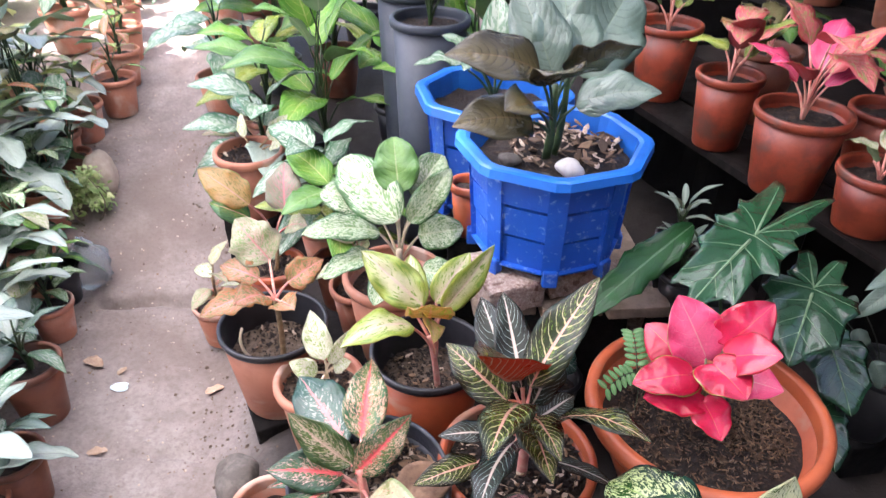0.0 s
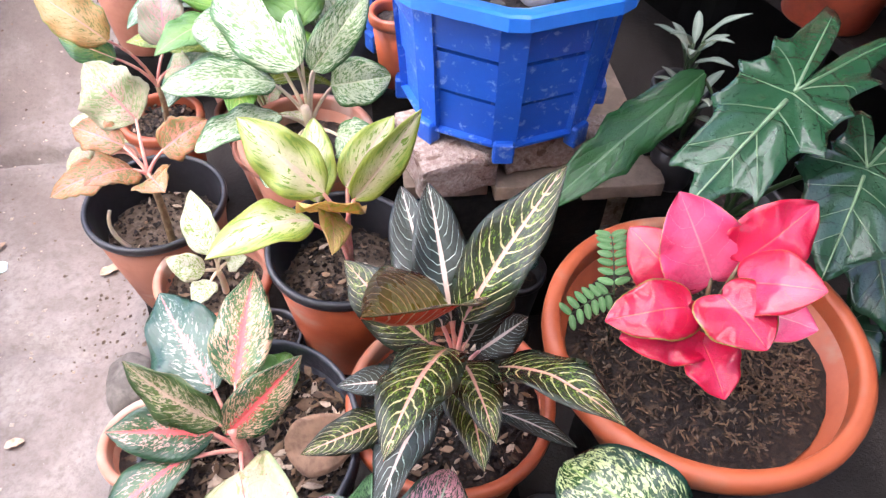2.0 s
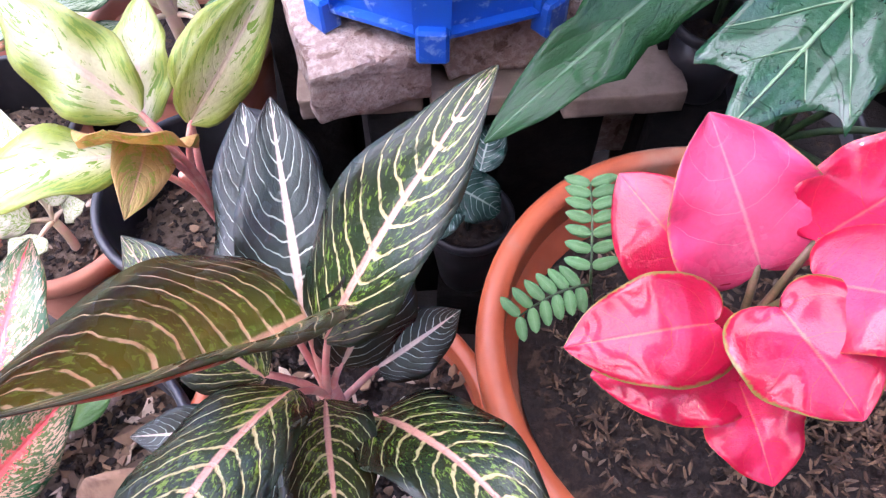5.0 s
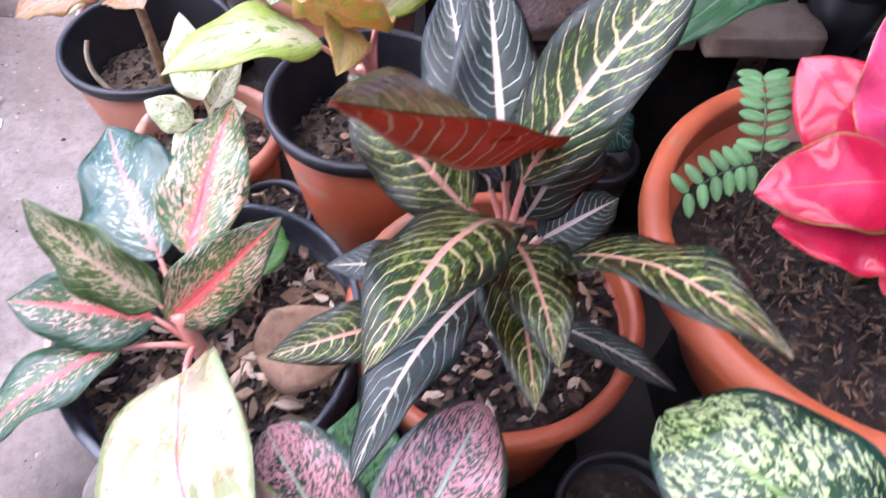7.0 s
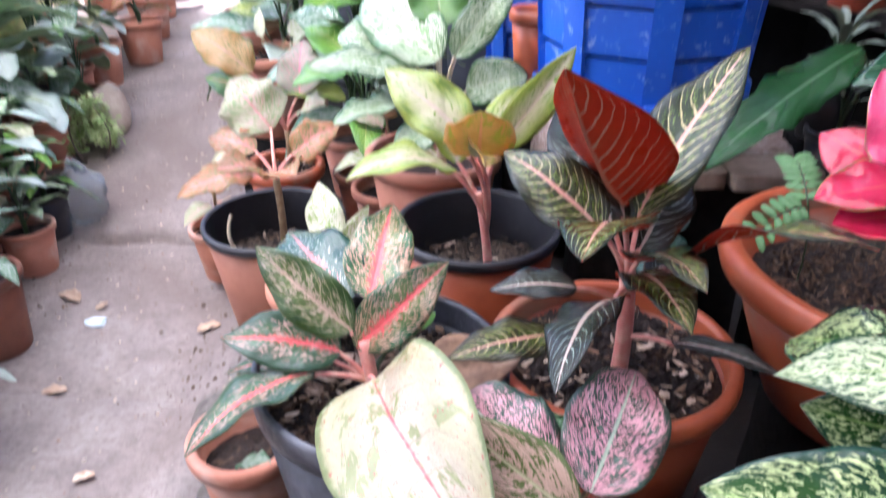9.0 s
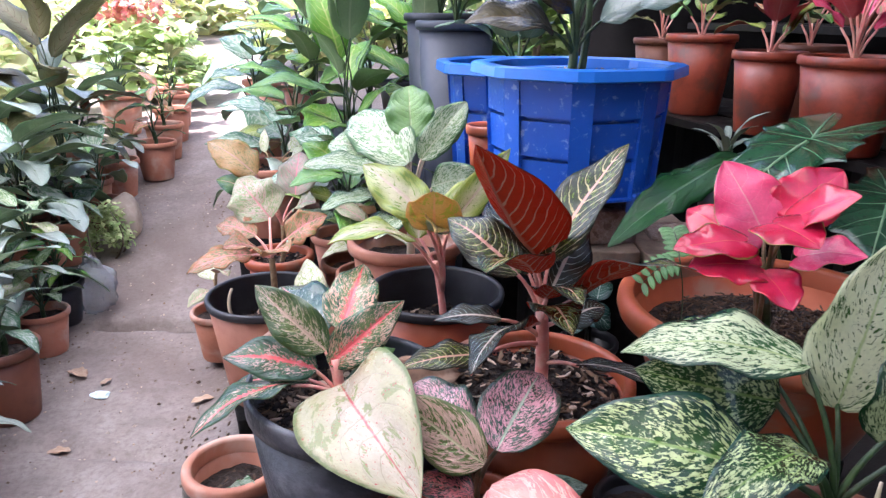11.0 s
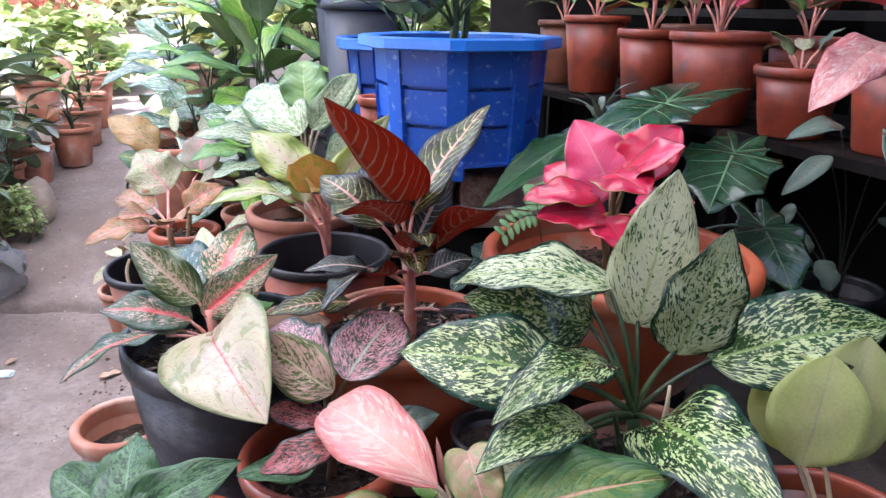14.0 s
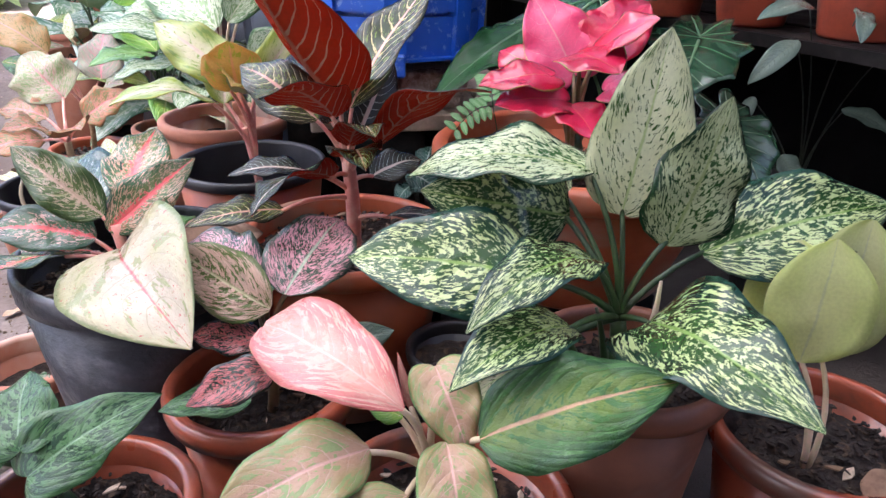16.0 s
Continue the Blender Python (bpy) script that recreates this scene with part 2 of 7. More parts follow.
M_D = leaf_mat("green_cream_speckled_leaf", (0.008, 0.040, 0.017), centre=(0.020, 0.074, 0.012), edge=(0.012, 0.050, 0.034), brim=0.90, rib=(0.24, 0.38, 0.10), blotch=(0.50, 0.60, 0.27), amount=0.40, streak=30, across=13, ribw=0.022, slope=0.34, coat=0.5, gloss=0.28, trans=0.22, wet=1.0)
M_DM = leaf_mat("cream_splashed_leaf", (0.014, 0.056, 0.022), centre=(0.035, 0.11, 0.025), rib=(0.40, 0.50, 0.22), blotch=(0.56, 0.64, 0.37), amount=0.70, streak=30, across=12, ribw=0.025, slope=0.34, coat=0.5, gloss=0.28, trans=0.38, wet=1.0)
M_DP = leaf_mat("pale_cream_leaf", (0.80, 0.83, 0.58), centre=(0.84, 0.87, 0.66), rib=(0.56, 0.68, 0.36), blotch=(0.05, 0.13, 0.03), amount=0.20, streak=34, across=10, ribw=0.022, slope=0.5, edge=(0.2, 0.32, 0.14), brim=0.96, trans=0.66, relief=0.3, coat=0.15)
M_E = leaf_mat("pale_green_leaf", (0.60, 0.65, 0.28), centre=(0.64, 0.66, 0.34), rib=(0.55, 0.58, 0.36), ribw=0.02, veins=6, slope=0.3, gloss=0.45, coat=0.15, relief=0.2, trans=0.6)
M_F = leaf_mat("tan_pink_leaf", (0.33, 0.26, 0.12), centre=(0.44, 0.27, 0.18), rib=(0.62, 0.36, 0.30), vein=(0.50, 0.32, 0.24), veinw=0.05, veins=8, blotch=(0.24, 0.31, 0.12), amount=0.30, streak=10, across=4, ribw=0.03, edge=(0.16, 0.27, 0.09), brim=0.91, fleck=(0.30, 0.12, 0.08), flecks=0.72, relief=0.45, wet=1.0)
M_F1 = leaf_mat("green_orange_ribbed_leaf", (0.030, 0.10, 0.03), centre=(0.15, 0.24, 0.05), rib=(0.66, 0.40, 0.24), blotch=(0.055, 0.17, 0.04), amount=0.36, streak=16, across=4, ribw=0.03, slope=0.5, coat=0.2, relief=0.7, wet=1.0)
M_G = leaf_mat("marbled_blue_green_leaf", (0.060, 0.155, 0.055), centre=(0.10, 0.23, 0.09), rib=(0.2, 0.36, 0.2), blotch=(0.018, 0.065, 0.028), amount=0.40, streak=18, across=8, ribw=0.02, slope=0.4, coat=0.3, wet=1.0)
M_H = leaf_mat("red_leaf", (0.50, 0.006, 0.040), centre=(0.66, 0.020, 0.080), rib=(0.72, 0.09, 0.09), vein=(0.62, 0.03, 0.045), ribw=0.012, veins=4, veinw=0.016, slope=0.30, edge=(0.52, 0.10, 0.05), gloss=0.2, coat=0.8, brim=0.965, relief=0.5, wet=1.0)
M_H4 = leaf_mat("green_edged_red_leaf", (0.50, 0.006, 0.040), centre=(0.66, 0.020, 0.080), rib=(0.72, 0.10, 0.09), vein=(0.62, 0.04, 0.045), ribw=0.012, veins=4, veinw=0.016, slope=0.30, edge=(0.30, 0.22, 0.05), gloss=0.2, coat=0.8, brim=0.93, relief=0.5, wet=1.0)
M_HP = leaf_mat("pink_leaf", (0.86, 0.065, 0.18), centre=(0.90, 0.13, 0.26), rib=(0.90, 0.30, 0.34), vein=(0.90, 0.20, 0.30), ribw=0.014, veins=5, veinw=0.025, slope=0.30, edge=(0.50, 0.30, 0.12), gloss=0.3, coat=0.5, brim=0.955, relief=0.35, wet=1.0)
M_I = leaf_mat("dark_glossy_leaf", (0.010, 0.050, 0.022), centre=(0.016, 0.070, 0.030), vein=(0.015, 0.055, 0.022), veins=7, veinw=0.05, slope=0.35, gloss=0.24, coat=0.8, relief=1.0, wet=1.0)
M_I2 = leaf_mat("dark_glossy_pale_ribbed_leaf", (0.012, 0.075, 0.018), centre=(0.018, 0.095, 0.024), rib=(0.12, 0.24, 0.12), vein=(0.03, 0.09, 0.035), ribw=0.05, veins=6, veinw=0.05, slope=0.35, gloss=0.24, coat=0.25, relief=0.8, wet=1.0)
M_J = leaf_mat("yellow_green_leaf", (0.34, 0.42, 0.07), centre=(0.62, 0.59, 0.34), rib=(0.68, 0.55, 0.40), blotch=(0.20, 0.32, 0.05), amount=0.24, streak=13, across=4.5, ribw=0.08, veins=8, slope=0.5, edge=(0.34, 0.38, 0.07), brim=0.90, relief=0.4, trans=0.25, coat=0.4, wet=0.6)
M_JO = leaf_mat("orange_yellow_leaf", (0.66, 0.42, 0.16), centre=(0.68, 0.50, 0.20), rib=(0.76, 0.46, 0.28), blotch=(0.46, 0.50, 0.10), amount=0.3, streak=9, across=3, ribw=0.05, slope=0.4, trans=0.45)
M_K = leaf_mat("white_marbled_leaf", (0.07, 0.17, 0.055), centre=(0.19, 0.31, 0.12), rib=(0.58, 0.62, 0.40), blotch=(0.49, 0.57, 0.37), amount=0.60, streak=26, across=10, ribw=0.03, reach=0.85, slope=0.45, coat=0.4, wet=0.5)
M_L = leaf_mat("peach_leaf", (0.43, 0.16, 0.065), centre=(0.56, 0.24, 0.15), rib=(0.70, 0.25, 0.23), vein=(0.60, 0.22, 0.18), blotch=(0.19, 0.19, 0.06), amount=0.46, streak=20, across=7, ribw=0.045, veins=7, veinw=0.06, slope=0.35, edge=(0.26, 0.18, 0.07), relief=0.6, wet=0.6)
M_L1 = leaf_mat("pale_pink_flecked_leaf", (0.42, 0.40, 0.25), centre=(0.54, 0.41, 0.31), rib=(0.62, 0.26, 0.24), vein=(0.52, 0.25, 0.21), veinw=0.06, veins=7, blotch=(0.24, 0.33, 0.13), amount=0.48, streak=30, across=11, ribw=0.03, slope=0.35, relief=0.4)
M_OCHRE = leaf_mat("ochre_flecked_leaf", (0.46, 0.25, 0.075), centre=(0.52, 0.33, 0.13), rib=(0.60, 0.34, 0.22), blotch=(0.19, 0.20, 0.05), amount=0.26, streak=30, across=11, ribw=0.03, slope=0.4, edge=(0.26, 0.27, 0.07), relief=0.5, trans=0.3)
M_OVALPINK = leaf_mat("grey_pink_veined_leaf", (0.27, 0.24, 0.16), centre=(0.40, 0.27, 0.22), rib=(0.68, 0.22, 0.24), vein=(0.54, 0.20, 0.20), blotch=(0.22, 0.27, 0.15), amount=0.35, streak=24, across=9, ribw=0.04, veins=8, veinw=0.09, slope=0.4, relief=0.5, wet=0.5)
M_W = leaf_mat("white_leaf", (0.60, 0.58, 0.42), centre=(0.66, 0.63, 0.50), rib=(0.54, 0.60, 0.32), vein=(0.36, 0.46, 0.17), blotch=(0.27, 0.38, 0.10), amount=0.34, streak=20, across=6, ribw=0.03, veins=8, veinw=0.07, relief=0.5, edge=(0.26, 0.36, 0.12), brim=0.95)
M_BG1 = leaf_mat("green_silver_leaf", (0.11, 0.24, 0.13), centre=(0.27, 0.41, 0.27), rib=(0.5, 0.6, 0.42), blotch=(0.52, 0.60, 0.48), amount=0.45, streak=14, across=4, ribw=0.03, gloss=0.24, coat=0.6, trans=0.35)
M_BG2 = leaf_mat("plain_green_leaf", (0.10, 0.24, 0.055), centre=(0.18, 0.35, 0.09), rib=(0.34, 0.44, 0.18), ribw=0.03, veins=9, coat=0.4)
M_BG3 = leaf_mat("bronze_leaf", (0.18, 0.17, 0.075), centre=(0.28, 0.25, 0.12), rib=(0.30, 0.23, 0.12), vein=(0.18, 0.15, 0.06), ribw=0.03, veins=10, gloss=0.24, coat=0.7, trans=0.35)
M_BRONZE = leaf_mat("dark_bronze_leaf", (0.055, 0.045, 0.022), centre=(0.11, 0.085, 0.035), rib=(0.16, 0.11, 0.05), vein=(0.05, 0.04, 0.02), ribw=0.03, veins=12, veinw=0.09, gloss=0.26, coat=0.4)
M_BG4 = leaf_mat("bright_green_yellow_veined_leaf", (0.12, 0.32, 0.04), centre=(0.25, 0.48, 0.08), rib=(0.52, 0.62, 0.18), vein=(0.42, 0.56, 0.14), ribw=0.03, veins=9, veinw=0.1, slope=0.4)
M_BG5 = leaf_mat("yellow_spotted_leaf", (0.16, 0.24, 0.04), centre=(0.3, 0.36, 0.06), rib=(0.5, 0.5, 0.2), fleck=(0.6, 0.6, 0.22), flecks=0.58)
M_GREY = leaf_mat("dark_grey_green_leaf", (0.12, 0.18, 0.14), centre=(0.18, 0.25, 0.20), rib=(0.2, 0.27, 0.2), vein=(0.13, 0.18, 0.14), ribw=0.025, veins=11, veinw=0.08, slope=0.35, gloss=0.24, coat=0.6)
M_SILVER = leaf_mat("silvery_leaf", (0.44, 0.54, 0.46), centre=(0.56, 0.64, 0.56), rib=(0.48, 0.56, 0.44), blotch=(0.52, 0.60, 0.52), amount=0.3, streak=14, across=4, ribw=0.03, gloss=0.24, coat=0.6, trans=0.3)
M_S = leaf_mat("rose_leaf", (0.56, 0.10, 0.11), centre=(0.66, 0.2, 0.18), rib=(0.76, 0.3, 0.26), blotch=(0.36, 0.34, 0.12), amount=0.25, streak=10, across=3, ribw=0.03)
M_SP = leaf_mat("pink_frosted_leaf", (0.50, 0.16, 0.16), centre=(0.60, 0.28, 0.26), rib=(0.66, 0.34, 0.30), vein=(0.60, 0.32, 0.28), blotch=(0.62, 0.42, 0.38), amount=0.3, streak=22, across=7, ribw=0.025, veins=9, veinw=0.05, coat=0.4)
M_BACK = leaf_mat("green_leaf_back", (0.24, 0.34, 0.18), centre=(0.29, 0.38, 0.21), rib=(0.40, 0.46, 0.28), ribw=0.04, gloss=0.5, coat=0.0, trans=0.32)
M_LBACK = leaf_mat("peach_leaf_back", (0.58, 0.36, 0.2), centre=(0.64, 0.4, 0.26), rib=(0.74, 0.44, 0.34), ribw=0.04, gloss=0.5, coat=0.0, trans=0.42)
M_PBACK = leaf_mat("pink_leaf_back", (0.62, 0.13, 0.14), centre=(0.7, 0.2, 0.2), rib=(0.74, 0.3, 0.3), ribw=0.03, gloss=0.45, coat=0.0, trans=0.45)
M_PALEBACK = leaf_mat("pale_leaf_back", (0.5, 0.56, 0.36), centre=(0.56, 0.6, 0.42), rib=(0.5, 0.6, 0.36), ribw=0.03, gloss=0.5, coat=0.0, trans=0.5)

# stalks, clay, plastic, ground
M_ROSETTE = leaf_mat("pale_grey_green_leaf", (0.24, 0.31, 0.24), centre=(0.34, 0.40, 0.33), rib=(0.42, 0.48, 0.38), ribw=0.05, gloss=0.5, coat=0.0)
M_JEWEL = leaf_mat("silver_veined_round_leaf", (0.02, 0.06, 0.05), centre=(0.03, 0.09, 0.07), rib=(0.36, 0.46, 0.40), vein=(0.34, 0.44, 0.40), ribw=0.04, veins=8, veinw=0.08, slope=0.4, coat=0.4)
M_FERN = leaf_mat("blue_green_leaflet", (0.15, 0.34, 0.13), centre=(0.20, 0.40, 0.17), rib=(0.26, 0.46, 0.22), ribw=0.03)
M_STALK_PINK = surface("pink_stalk", (0.66, 0.24, 0.20), (0.72, 0.40, 0.30), 60, 0.35, bumps=0.1)
M_STALK_GREEN = surface("green_stalk", (0.018, 0.045, 0.013), (0.042, 0.078, 0.024), 60, 0.35, bumps=0.1)
M_STALK_DARK = surface("dark_stalk", (0.014, 0.020, 0.012), (0.025, 0.03, 0.018), 60, 0.5, bumps=0.1)
M_STALK_OLIVE = surface("olive_brown_stalk", (0.10, 0.075, 0.03), (0.20, 0.10, 0.06), 60, 0.4, bumps=0.1)
M_STALK_CREAM = surface("cream_stalk", (0.58, 0.5, 0.32), (0.66, 0.5, 0.38), 60, 0.4, bumps=0.1)
M_STALK_BROWN = surface("brown_stem", (0.22, 0.14, 0.07), (0.36, 0.26, 0.14), 70, 0.7, bumps=0.4)
M_CLAY = surface("terracotta_plastic", (0.43, 0.098, 0.037), (0.35, 0.072, 0.027), 9, 0.38, third=(0.33, 0.17, 0.11), tscale=7, tmix=(0.52, 0.70), bumps=0.12, depth=0.002)
M_CLAY_WET = surface("damp_terracotta", (0.33, 0.072, 0.034), (0.24, 0.052, 0.026), 10, 0.26, third=(0.11, 0.05, 0.035), tscale=9, tmix=(0.48, 0.68), coat=0.35, bumps=0.2, depth=0.002)
M_CLAY_DUST = surface("dusty_terracotta", (0.44, 0.18, 0.11), (0.36, 0.13, 0.075), 12, 0.6, third=(0.48, 0.32, 0.25), tscale=6, tmix=(0.5, 0.68), bumps=0.2, depth=0.002)
M_CLAY_DARK = surface("brown_terracotta", (0.19, 0.065, 0.034), (0.14, 0.045, 0.025), 12, 0.45, third=(0.2, 0.11, 0.08), tscale=6, bumps=0.15)
M_BLACKPLA = surface("black_plastic", (0.018, 0.018, 0.021), (0.03, 0.03, 0.034), 14, 0.35, third=(0.09, 0.085, 0.08), tscale=7, tmix=(0.6, 0.8), bumps=0.15)
M_BAG = surface("slate_grow_bag", (0.022, 0.025, 0.033), (0.040, 0.044, 0.056), 22, 0.3, third=(0.10, 0.105, 0.12), tscale=11, tmix=(0.56, 0.72), bumps=0.6, depth=0.006)
M_GREYPLA = surface("grey_plastic", (0.036, 0.044, 0.060), (0.050, 0.058, 0.074), 14, 0.45, third=(0.09, 0.09, 0.10), tscale=5, tmix=(0.6, 0.8), bumps=0.1)
M_BLUE = surface("blue_plastic", (0.008, 0.075, 0.40), (0.012, 0.092, 0.46), 10, 0.32, third=(0.15, 0.24, 0.52), tscale=70, tmix=(0.57, 0.69), bumps=0.15, depth=0.001)
M_BLUERIM = surface("worn_blue_rim", (0.012, 0.14, 0.56), (0.02, 0.17, 0.62), 10, 0.3, bumps=0.05, coat=0.3)
M_SOIL = surface("dark_soil", (0.016, 0.010, 0.008), (0.036, 0.022, 0.015), 120, 0.85, third=(0.08, 0.048, 0.03), tscale=60, tmix=(0.55, 0.66), bumps=1.0, depth=0.006)
M_SOIL_DRY = surface("dry_soil", (0.11, 0.075, 0.05), (0.18, 0.13, 0.095), 90, 0.9, third=(0.10, 0.07, 0.05), tscale=30, bumps=1.0, depth=0.006)
M_CHIP = surface("dry_leaf_litter", (0.23, 0.135, 0.085), (0.14, 0.078, 0.050), 50, 0.8, third=(0.36, 0.25, 0.18), tscale=26, tmix=(0.56, 0.7), bumps=0.5)
M_SHELL = surface("pale_shell", (0.84, 0.79, 0.72), (0.76, 0.68, 0.6), 60, 0.6, bumps=0.3)
M_STONE = surface("grey_stone", (0.12, 0.105, 0.09), (0.19, 0.165, 0.145), 34, 0.85, third=(0.09, 0.078, 0.065), tscale=14, tmix=(0.48, 0.66), bumps=1.0, depth=0.006)
M_BRICK = surface("old_concrete_block", (0.30, 0.21, 0.175), (0.45, 0.36, 0.31), 130, 0.9, third=(0.17, 0.105, 0.08), tscale=45, tmix=(0.56, 0.66), bumps=1.0, depth=0.006)
# blocks under the pots: the shaded gaps' black is put into the colour
M_SHADE_BLOCK = surface("shade_dark_block", (0.006, 0.0055, 0.005), (0.012, 0.010, 0.009), 60, 0.8, spec=0.15, bumps=0.8, depth=0.004)
M_CLAY_OLD = surface("grimy_terracotta", (0.27, 0.050, 0.024), (0.17, 0.032, 0.018), 16, 0.36, third=(0.12, 0.048, 0.034), tscale=11, tmix=(0.50, 0.70), bumps=0.35)
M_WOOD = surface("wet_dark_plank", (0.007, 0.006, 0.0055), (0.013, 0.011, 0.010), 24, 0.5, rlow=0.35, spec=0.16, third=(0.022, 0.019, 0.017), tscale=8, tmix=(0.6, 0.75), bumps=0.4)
M_PLANK = surface("weathered_plank", (0.20, 0.145, 0.105), (0.28, 0.21, 0.16), 30, 0.8, bumps=0.5)
# black for added sheets that stand in for the deep shade round the shelf
M_BLACK = surface("shade_black", (0.007, 0.0065, 0.0065), (0.011, 0.010, 0.010), 8, 0.8, spec=0.06, bumps=0.3)
def litter_mat():
    m, n, l, p = nodes_of("mixed_bark_litter")
    g = n.new("ShaderNodeNewGeometry")
    tc = n.new("ShaderNodeTexCoord")
    rnd = g.outputs["Random Per Island"]
    grain = noise_of(n, l, tc.outputs["Object"], 160.0, 3.0)
    col = blend(n, l, step(n, l, rnd, 0.0, 0.6), (0.07, 0.042, 0.026), (0.24, 0.145, 0.085))
    col = blend(n, l, step(n, l, rnd, 0.60, 0.85), col, (0.54, 0.41, 0.31))
    col = blend(n, l, step(n, l, grain, 0.45, 0.7, 0.0, 0.5), col, (0.10, 0.065, 0.04))
    l.new(col, p.inputs["Base Color"])
    p.inputs["Roughness"].default_value = 0.8
    bump(n, l, p, grain, 0.5, 0.002)
    return m


M_LITTER = litter_mat()
M_FIBRE = surface("brown_coir_fibre", (0.10, 0.056, 0.032), (0.055, 0.031, 0.020), 60, 0.8, third=(0.19, 0.115, 0.065), tscale=90, tmix=(0.52, 0.6), bumps=0.4)
M_SAND = surface("sand_coloured_stone", (0.40, 0.32, 0.26), (0.48, 0.40, 0.33), 30, 0.85, third=(0.30, 0.23, 0.18), tscale=8, bumps=0.4)
M_TAG = surface("white_plastic_tag", (0.82, 0.8, 0.76), (0.76, 0.74, 0.7), 40, 0.4, bumps=0.05)
M_BARK = surface("tree_bark", (0.13, 0.095, 0.07), (0.2, 0.15, 0.11), 30, 0.9, bumps=1.0, depth=0.01)


# ---- building blocks ----
def origin_of(ob):
    while ob.parent:
        ob = ob.parent
    return ob.location


def thing(name, at, label, category, group="", kind=""):
    e = new(name)
    e.empty_display_size = 0.02
    e.location = at
    return tagged(e, label, category, group, kind)


def part_mesh(name, verts, faces, mats, parent, label="", smooth=True, uvs=None, slots=None, kind=""):
    """One mesh object under a thing or a part; verts in world metres."""
    o = origin_of(parent) if parent else Vector((0, 0, 0))
    me = bpy.data.meshes.new(name)
    me.from_pydata([(v[0] - o[0], v[1] - o[1], v[2] - o[2]) for v in verts], [], faces)
    for m in mats if isinstance(mats, (list, tuple)) else (mats,):
        me.materials.append(m)
    if smooth:
        me.polygons.foreach_set("use_smooth", [True] * len(me.polygons))
    if slots:
        me.polygons.foreach_set("material_index", slots)
    if uvs:
        layer = me.uv_layers.new(name="UVMap")
        idx = np.empty(len(me.loops), dtype=np.int32)
        me.loops.foreach_get("vertex_index", idx)
        layer.data.foreach_set("uv", np.array(uvs, dtype=np.float32)[idx].ravel())
    ob = new(name, me)
    ob.parent = parent
    if label or kind:
        tagged(ob, label, kind=kind)
    return ob


def part(name, bm, mat, parent, label="", smooth=False):
    bm.verts.ensure_lookup_table()
    verts = [tuple(v.co) for v in bm.verts]
    bm.verts.index_update()
    faces = [[v.index for v in f.verts] for f in bm.faces]
    bm.free()
    return part_mesh(name, verts, faces, mat, parent, label, smooth)


def lathe(profile, at, segs=40, squash=None):
    """Verts and faces of a profile of (radius, height) turned round a vertical axis."""
    verts, faces = [], []
    for r, z in profile:
        for i in range(segs):
            a = 2 * math.pi * i / segs
            k = squash(a) if squash else 1.0
            verts.append((at[0] + r * k * math.cos(a), at[1] + r * k * math.sin(a), at[2] + z))
    for j in range(len(profile) - 1):
        for i in range(segs):
            k = (i + 1) % segs
            faces.append((j * segs + i, j * segs + k, (j + 1) * segs + k, (j + 1) * segs + i))
    return verts, faces


def tube(points, r0, r1, segs=8):
    """A bent tapering tube along points."""
    pts = [Vector(p) for p in points]
    verts, faces = [], []
    for i, p in enumerate(pts):
        d = (pts[min(i + 1, len(pts) - 1)] - pts[max(i - 1, 0)]).normalized()
        s = d.cross(Vector((0.31, 0.2, 0.93)))
        if s.length < 1e-3:
            s = d.cross(Vector((1, 0, 0)))
        s.normalize()
        t = d.cross(s)
        r = r0 + (r1 - r0) * i / (len(pts) - 1)
        for k in range(segs):
            a = 2 * math.pi * k / segs
            verts.append(p + (s * math.cos(a) + t * math.sin(a)) * r)
    for i in range(len(pts) - 1):
        for k in range(segs):
            j = (k + 1) % segs
            faces.append((i * segs + k, i * segs + j, (i + 1) * segs + j, (i + 1) * segs + k))
    faces.append(tuple(range(segs))[::-1])
    faces.append(tuple(range((len(pts) - 1) * segs, len(pts) * segs)))
    return verts, faces


def bend(a, b, lift, n=7):
    """Points from a to b along a curve that is lifted by a vector in its middle."""
    a, b, c = Vector(a), Vector(b), Vector(lift)
    return [a.lerp(b, i / (n - 1)) + c * (4 * (i / (n - 1)) * (1 - i / (n - 1))) for i in range(n)]


# base lobe's share of the length, fullness and sharpness of the tip
LOBED = {"heart": (0.30, 1.55, 0.95), "cordate": (0.42, 1.7, 0.85), "spade": (0.30, 2.0, 0.84)}


def outline(shape, v):
    if shape in LOBED:
        v1, power, tip = LOBED[shape]
        if v < v1:
            w = math.sin(v / v1 * math.pi / 2) ** 0.75
        else:
            w = (1 - ((v - v1) / (1 - v1)) ** power) ** tip
        return w
    if shape == "obovate":
        return (v ** 0.8) * ((1 - v) ** 0.55) / 0.401
    if shape == "lance":
        return (v ** 0.6) * ((1 - v) ** 0.8) / 0.384
    if shape == "elliptic":
        return (v ** 0.6) * ((1 - v) ** 0.7) / 0.408
    if shape == "oval":
        return (max(v, 0.0) ** 0.45) * ((1 - v) ** 0.58) / 0.493
    if shape == "ovate":
        return (v ** 0.42) * ((1 - v) ** 0.86) / 0.440
    return (v ** 0.55) * ((1 - v) ** 0.95) * (1 + 0.25 * max(0.0, v - 0.8)) / 0.366


